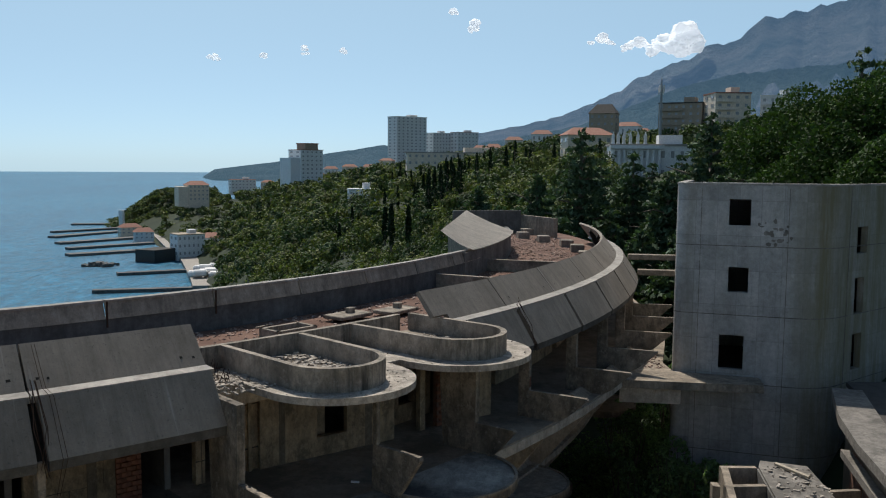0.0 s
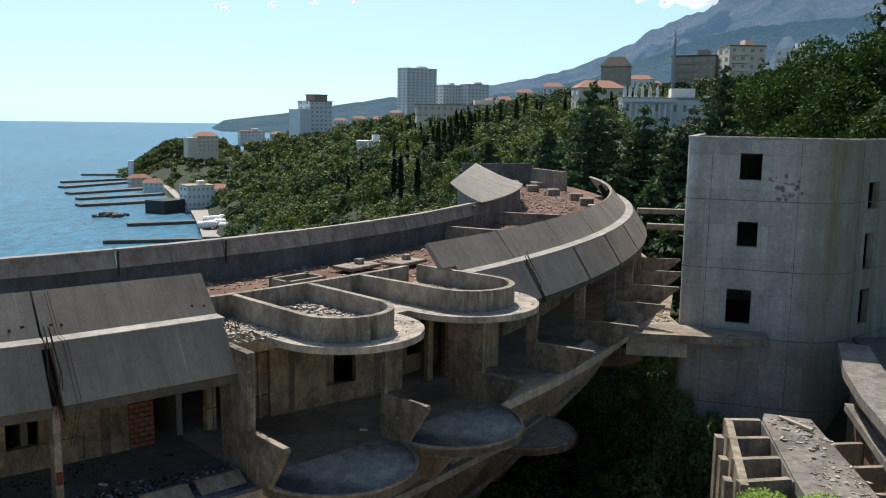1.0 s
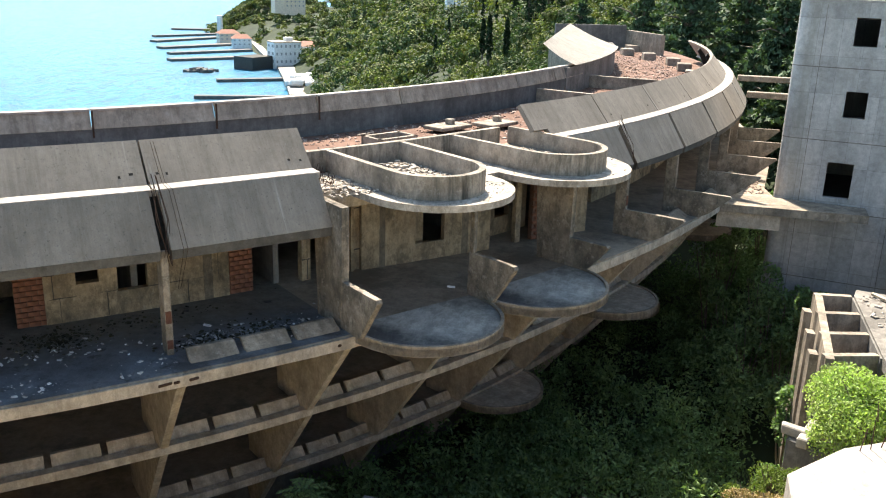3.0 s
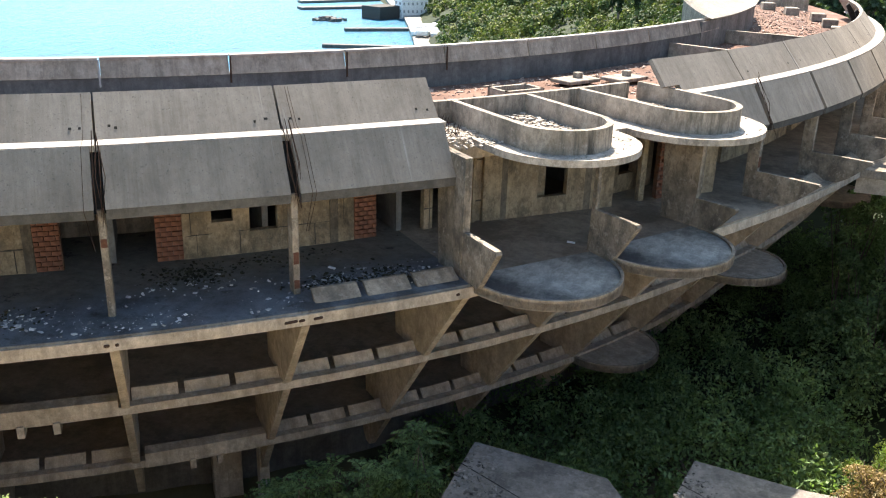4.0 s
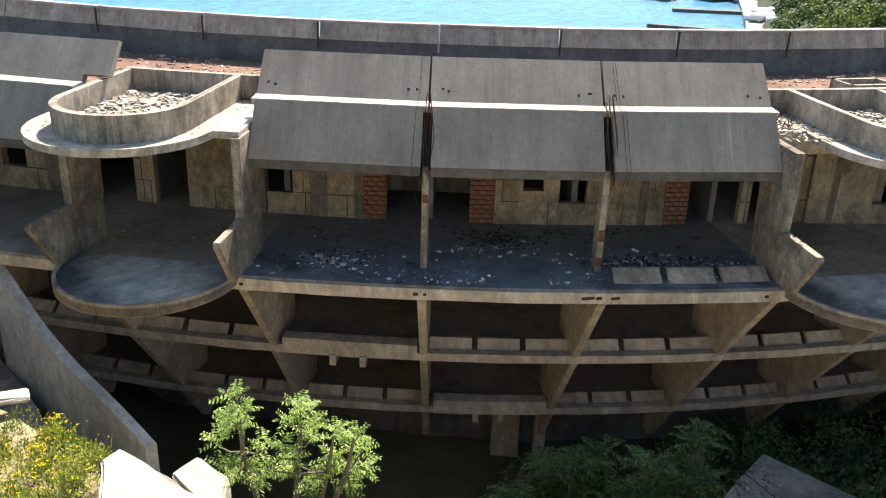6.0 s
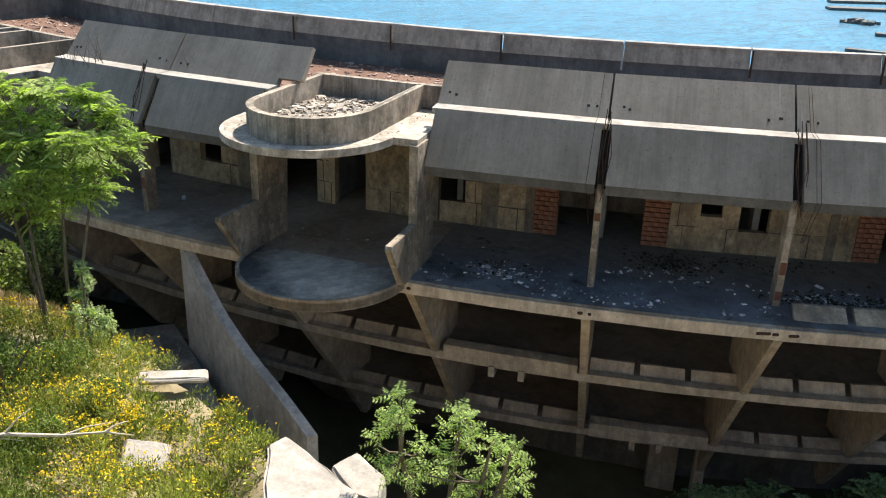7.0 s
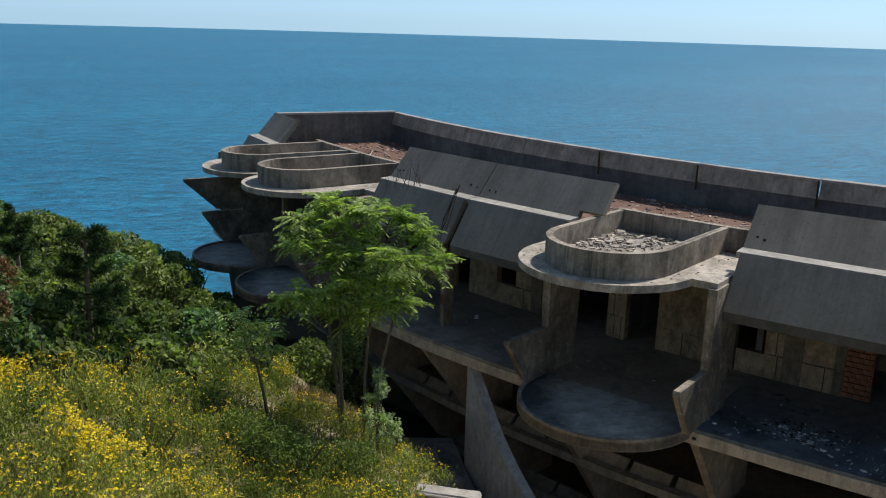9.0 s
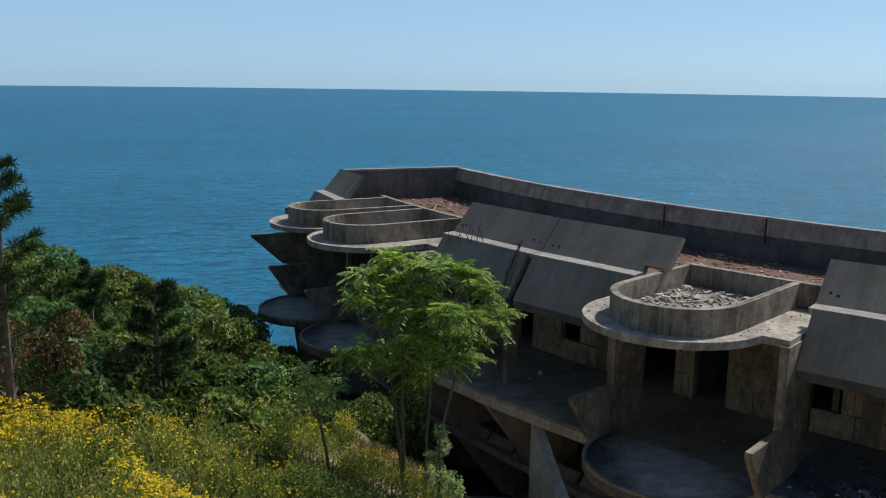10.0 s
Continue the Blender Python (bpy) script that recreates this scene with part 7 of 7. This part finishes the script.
for row, (d0, drop, step) in enumerate(((30, 0.0, 1.9), (24, 1.6, 2.1), (19.5, 3.4, 2.2), (17.2, 5.4, 2.4))):
    b = 81.5 + 0.7 * row
    while b < 107:
        el = float(np.interp(b, RIDGE_B, RIDGE_EL)) + 0.4 - drop - rng.uniform(0.0, 1.3)
        d = d0 + rng.uniform(-1.5, 1.5)
        top = 8.3 + d * math.tan(radians(el))
        low = ground(*spot(b, d).xy) - 0.3
        if top - low > 0.8:
            h = min(top - low, 5.5)
            shrub(b, d, top - h, rng.uniform(0.8, 1.15) * (1.4 if row == 0 else 1.1), h, (M_BROAD, M_OAK, M_BROAD, M_BROAD, M_SHRUB)[count % 5], 4800, 0.16, 200 + count, "dense green shrub on the slope above the sea", "shrub", "shrubs above the sea")
        count += 1
        b += step * rng.uniform(0.85, 1.15)
shrub(100.3, 15.4, 2.0, 1.1, 2.6, M_REDBUSH, 6000, 0.09, 301, "dry reddish-brown bush at the edge of the meadow")

def pine(b, d, z, h, r, seed, label):
    rng = np.random.default_rng(seed)
    base = spot(b, d, z)
    t = thing("pine_tree", label, "tree", at=base)
    bm = bmesh.new()
    tube(bm, [base - Vector((0, 0, .4)), base + Vector((0.03, 0, h * .5)), base + Vector((0, 0.03, h))], [0.09, 0.06, 0.015], 7)
    tips = []
    for i in range(46):
        f = 0.15 + 0.83 * rng.random()
        a = rng.uniform(0, 6.28)
        p = base + Vector((0, 0, h * f))
        q = p + Vector((math.cos(a), math.sin(a), 0.35)) * r * (1.05 - f * 0.8) * rng.uniform(0.6, 1)
        tube(bm, [p, q], [0.018, 0.006], 4)
        for s in (0.35, 0.55, 0.75, 0.9, 1.0):
            tips.append(p.lerp(q, s))
    part("trunk", bm, M_BARK, t)
    tips = np.array([tuple(q) for q in tips])
    c = np.repeat(tips, 60, 0)
    way = rand_unit(rng, len(c))
    way[:, 2] += 0.4
    way /= np.linalg.norm(way, axis=1, keepdims=True)
    ln = rng.uniform(0.09, 0.18, len(c))
    v, f = leaves(c + way * ln[:, None] * 0.5, ln, rng, 0.09, 0, way)
    npmesh("needles", v, f, M_PINE, t)


pine(93.1, 16.3, 1.4, 3.3, 1.3, 3, "young dark pine on the flower slope")
pine(101.6, 14.0, 2.0, 5.3, 1.3, 4, "dark pine at the edge of the meadow")
pine(96.8, 21.0, 1.0, 3.2, 1.0, 5, "small pine among shrubs")


# shaded shrubs of the court
def court():
    rng = np.random.default_rng(31)
    P, S = [], []
    for i in range(760):
        b, d = rng.uniform(-13, 62), rng.uniform(10, 50)
        x, y = -d * math.sin(radians(b)), d * math.cos(radians(b))
        r = math.hypot(x - CX, y - CY)
        if r < 44.5 or b > 33 or (b > 24 and d < 20) or (y > 33 and x > 9.5) or (36.0 < y < 46 and x > 5.6 + 0.25 * (y - 37)) or (b < -10 and d < 31) or (b < 21 and d < 19.7):
            continue
        z = ground(x, y)
        if z > (-3.5 if y < 38 else 0.5):
            continue
        rad = rng.uniform(0.9, 1.9)
        h = rng.uniform(1.5, 3.8) if r > 50 else rng.uniform(0.8, 2.0)
        n = 640
        p = lumpy(rng, n, rad, 0.9, 8) + (x, y, z + h * 0.6)
        P.append(p)
        S.append(rng.uniform(0.1, 0.24, n))
    P, S = np.concatenate(P), np.concatenate(S)
    v, f = leaves(P, S, rng, 0.45, 0.5)
    tagged(npmesh("court_shrubs", v, f, M_SHRUB), "dense dark green scrub filling the shaded court", "shrubs", kind="stuff")


court()
SHADED = [(30.2, -4.9, 0.7), (28.4, -5.5, 0.7), (24.8, -4.5, 0.65), (26.2, -5.5, 0.7), (23.2, -5.4, 0.6), (34, -5.7, 0.65), (31.8, -5.9, 0.7), (36, -6.4, 0.6), (20.8, -3.9, 0.55), (19.8, -4.8, 0.5), (21.6, -4.9, 0.6)]
heaven_tree(28.0, 18.6, -9.0, [[(30, 18.6, -9.3), (30.0, 18.6, -5.0)], [(25, 18.8, -9.3), (24.6, 18.8, -4.6)], [(34, 18.8, -9.3), (34, 18.8, -5.8)], [(21, 18.8, -9.3), (20.8, 18.8, -4.1)]],
            [(b, 18.7, z, r) for b, z, r in SHADED], 12, "tree_of_heaven", "shaded tree of heaven growing in the court", M_SHRUB, 0.6, 4, 8, 9)


# flower meadow on the near slope
def meadow():
    """Bushy flowering herbs, plant by plant: a dome of small leaves on thin stalks, some with flat yellow heads."""
    rng = np.random.default_rng(51)
    n = 5200
    b = rng.uniform(46, 112, n)
    d = np.sqrt(rng.uniform(5.5 ** 2, 20.5 ** 2, n))
    G, H, F, STALKS = [], [], [], []
    clear = [(spot(bb, dd), s) for bb, dd, s in ((60.4, 8.8, 0.85), (55.6, 8.8, 0.7), (72.0, 10.9, 0.45), (69.5, 13.3, 0.6))]
    for bi, di in zip(b, d):
        edge = lerp_table(CREST, bi, lambda v: v[0])
        if di > edge + (3.2 if 76 < bi else -0.1):
            continue
        x, y = NEAR_FROM[0] - di * math.sin(radians(bi)), NEAR_FROM[1] + di * math.cos(radians(bi))
        if any((x - q.x) ** 2 + (y - q.y) ** 2 < s * s for q, s in clear) or (75.6 < bi < 80.6 and di > 15.8):
            continue
        z = ground(x, y)
        lump = noise.noise((x * 0.55, y * 0.55, 7.0))
        fine = noise.noise((x * 1.7, y * 1.7, 4.0))
        tall = 0.42 + 0.5 * max(-0.4, lump) + 0.3 * fine + 0.25 * rng.random()
        if bi > 86:
            tall += 0.3
        if bi > 90 and di > 10.5:
            tall += 0.3
        if di > edge - 1.2:
            tall *= 0.75
        tall = max(tall, 0.18)
        wide = rng.uniform(0.13, 0.3)
        herb = lump + 0.6 * fine < -0.2
        m = int(115 if di < 12 else 80)
        u = rand_unit(rng, m)
        u[:, 2] = np.abs(u[:, 2]) ** 0.6
        s = rng.uniform(0.35, 1.0, m) ** 0.5
        pos = np.stack([x + u[:, 0] * wide * s, y + u[:, 1] * wide * s, z + tall * (0.12 + 0.86 * u[:, 2] * s)], 1)
        way = u * (1, 1, 0.7) + rng.normal(0, 0.35, (m, 3))
        way[:, 2] += 0.35
        (H if herb else G).append((pos, rng.uniform(0.035, 0.085, m) * (0.9 if herb else 1.0), way))
        k = 14                                # bare stalks rising through the leaves
        u = rng.normal(0, 1, (k, 2)) * wide * 0.5
        pos = np.stack([x + u[:, 0], y + u[:, 1], z + tall * rng.uniform(0.4, 0.95, k)], 1)
        way = np.stack([u[:, 0] * 1.2, u[:, 1] * 1.2, np.full(k, 0.8)], 1)
        STALKS.append((pos, rng.uniform(0.12, 0.26, k), way))
        bloom = 0.5 * noise.noise((x * 0.4, y * 0.4, 2.0)) + 0.12
        if bi > 91:
            bloom += 0.05 + 0.9 * noise.noise((x * 0.8, y * 0.8, 9.0))
        if di < 8.8 and 64 < bi:
            bloom += 0.45
        if not herb and rng.random() < 0.3 + 1.4 * bloom:
            k = int(rng.integers(10, 24) * (1.7 if bloom > 0.3 else 1.0))
            o = rng.normal(0, 1, (k, 2)) * wide * 0.62
            top = z + tall * (1.02 - 0.5 * (o ** 2).sum(1) / wide ** 2 * 0.35) + rng.uniform(0, 0.06, k)
            size = rng.uniform(0.014, 0.03, k) * (1.45 if bi > 91 or di < 8.5 else 1.0)
            for _ in range(3):               # each flat head is a tuft of three florets
                c = np.stack([x + o[:, 0], y + o[:, 1], top], 1) + rng.normal(0, 1, (k, 3)) * (0.011, 0.011, 0.003)
                F.append((c, size))
    for name, rows, material, aspect, label in (("meadow", G, M_GRASSY, 0.36, "waist-high olive and yellow-green wild herbs on the slope"), ("meadow_stalks", STALKS, M_STALK, 0.05, "thin olive stalks of the wild herbs"), ("meadow_herbs", H, M_HERB, 0.4, "low dark green leafy herbs between the flowers")):
        w = np.concatenate([r[2] for r in rows])
        w /= np.linalg.norm(w, axis=1, keepdims=True)
        v, f = leaves(np.concatenate([r[0] for r in rows]), np.concatenate([r[1] for r in rows]), rng, aspect, 0, w)
        tagged(npmesh(name, v, f, material), label, "meadow", kind="stuff")
    v, f = leaves(np.concatenate([r[0] for r in F]), np.concatenate([r[1] for r in F]), rng, 0.9, 2.0)
    tagged(npmesh("meadow_flowers", v, f, M_FLOWER), "yellow flower heads over the wild herbs", "flowers", kind="stuff")
    p = [spot(bi, di) for bi, di in zip(rng.uniform(75.8, 80.5, 900), rng.uniform(16.0, 18.0, 900))]
    c = np.array([(q.x, q.y, ground(q.x, q.y) + 0.15) for q in p])
    w = rand_unit(rng, 900)
    w[:, 2] = abs(w[:, 2]) + 0.5
    w /= np.linalg.norm(w, axis=1, keepdims=True)
    v, f = leaves(c, rng.uniform(0.2, 0.45, 900), rng, 0.1, 0, w)
    tagged(npmesh("dry_grass", v, f, M_DRY), "patch of dry straw-coloured grass at the slope's edge", "grass", kind="stuff")


meadow()

# dark low bushes among the flowers
for i, (b, d, r, h) in enumerate(((77.5, 13.4, 0.8, 0.95), (80.5, 13.0, 0.9, 1.0), (83.5, 13.2, 0.8, 0.9), (87.0, 14.6, 0.8, 1.0), (75.0, 12.2, 0.6, 0.8), (90.0, 13.0, 0.8, 0.9), (79.0, 11.2, 0.6, 0.7), (95.5, 12.0, 0.7, 0.9), (99.0, 12.6, 0.7, 0.9))):
    q = spot(b, d)
    shrub(b, d, ground(q.x, q.y) - 0.05, r, h, M_HERB, 4600, 0.05, 320 + i, "low dark green bush among yellow flowers", "shrub", "bushes in the meadow")

# a bleached fallen branch over the flowers
fallen = thing("fallen_branch", "bleached bare fallen branch lying over the flowers", "branch", at=sight(79, 10.2, -31.3))
main = [sight(90.0, 10.0, -29.9), sight(86.0, 10.0, -30.4), sight(82.6, 10.2, -30.9), sight(80.7, 10.2, -31.0), sight(77.2, 10.3, -31.8), sight(74.5, 10.3, -32.1), sight(72.6, 10.4, -32.6)]
part("stem", tube(bmesh.new(), main, [0.036, 0.034, 0.03, 0.028, 0.022, 0.015, 0.007], 6), M_STICK, fallen)
for q, e in ((main[3], sight(78.7, 10.3, -29.8)), (main[4], sight(73.8, 10.4, -31.6)), (main[5], sight(72.8, 10.4, -31.7)), (main[1], sight(83.6, 10.1, -31.6)), (main[2], sight(79.6, 10.2, -31.6))):
    part("twig", tube(bmesh.new(), [q, q.lerp(e, 0.5) + Vector((0, 0, 0.03)), e], [0.017, 0.01, 0.004], 5), M_STICK, fallen)


# bare dry sprigs rooted in the canopy joints and at the roof's end
def sprig(base, h, n, seed):
    rng = np.random.default_rng(seed)
    t = thing("dry_sprig", "leafless dry weed rooted in a roof joint", "weed", "dry weeds on the roof", at=base)
    for i in range(n):
        q = base + Vector((rng.normal(0, 0.14), rng.normal(0, 0.14), 0)) * h
        e = q + Vector((rng.normal(0, 0.3), rng.normal(0, 0.3), rng.uniform(0.6, 1.0))) * h
        part("twig", tube(bmesh.new(), [q, q.lerp(e, 0.5) + Vector((0.02, 0, 0.03)), e], [0.012, 0.008, 0.003], 4), M_BARK, t)


for i, (r, a, z, h) in enumerate(((49.1, -68.6, 3.6, 1.1), (49.3, -69.6, 3.3, 1.0), (48.6, -65.2, 3.7, 0.5), (46.5, line(K0) + 0.6, 3.3, 0.8), (47.2, line(K0) + 1.4, 3.3, 0.7), (48.7, -42.9, 3.3, 0.5))):
    sprig(pol(r, a, z), h, 9, 400 + i)
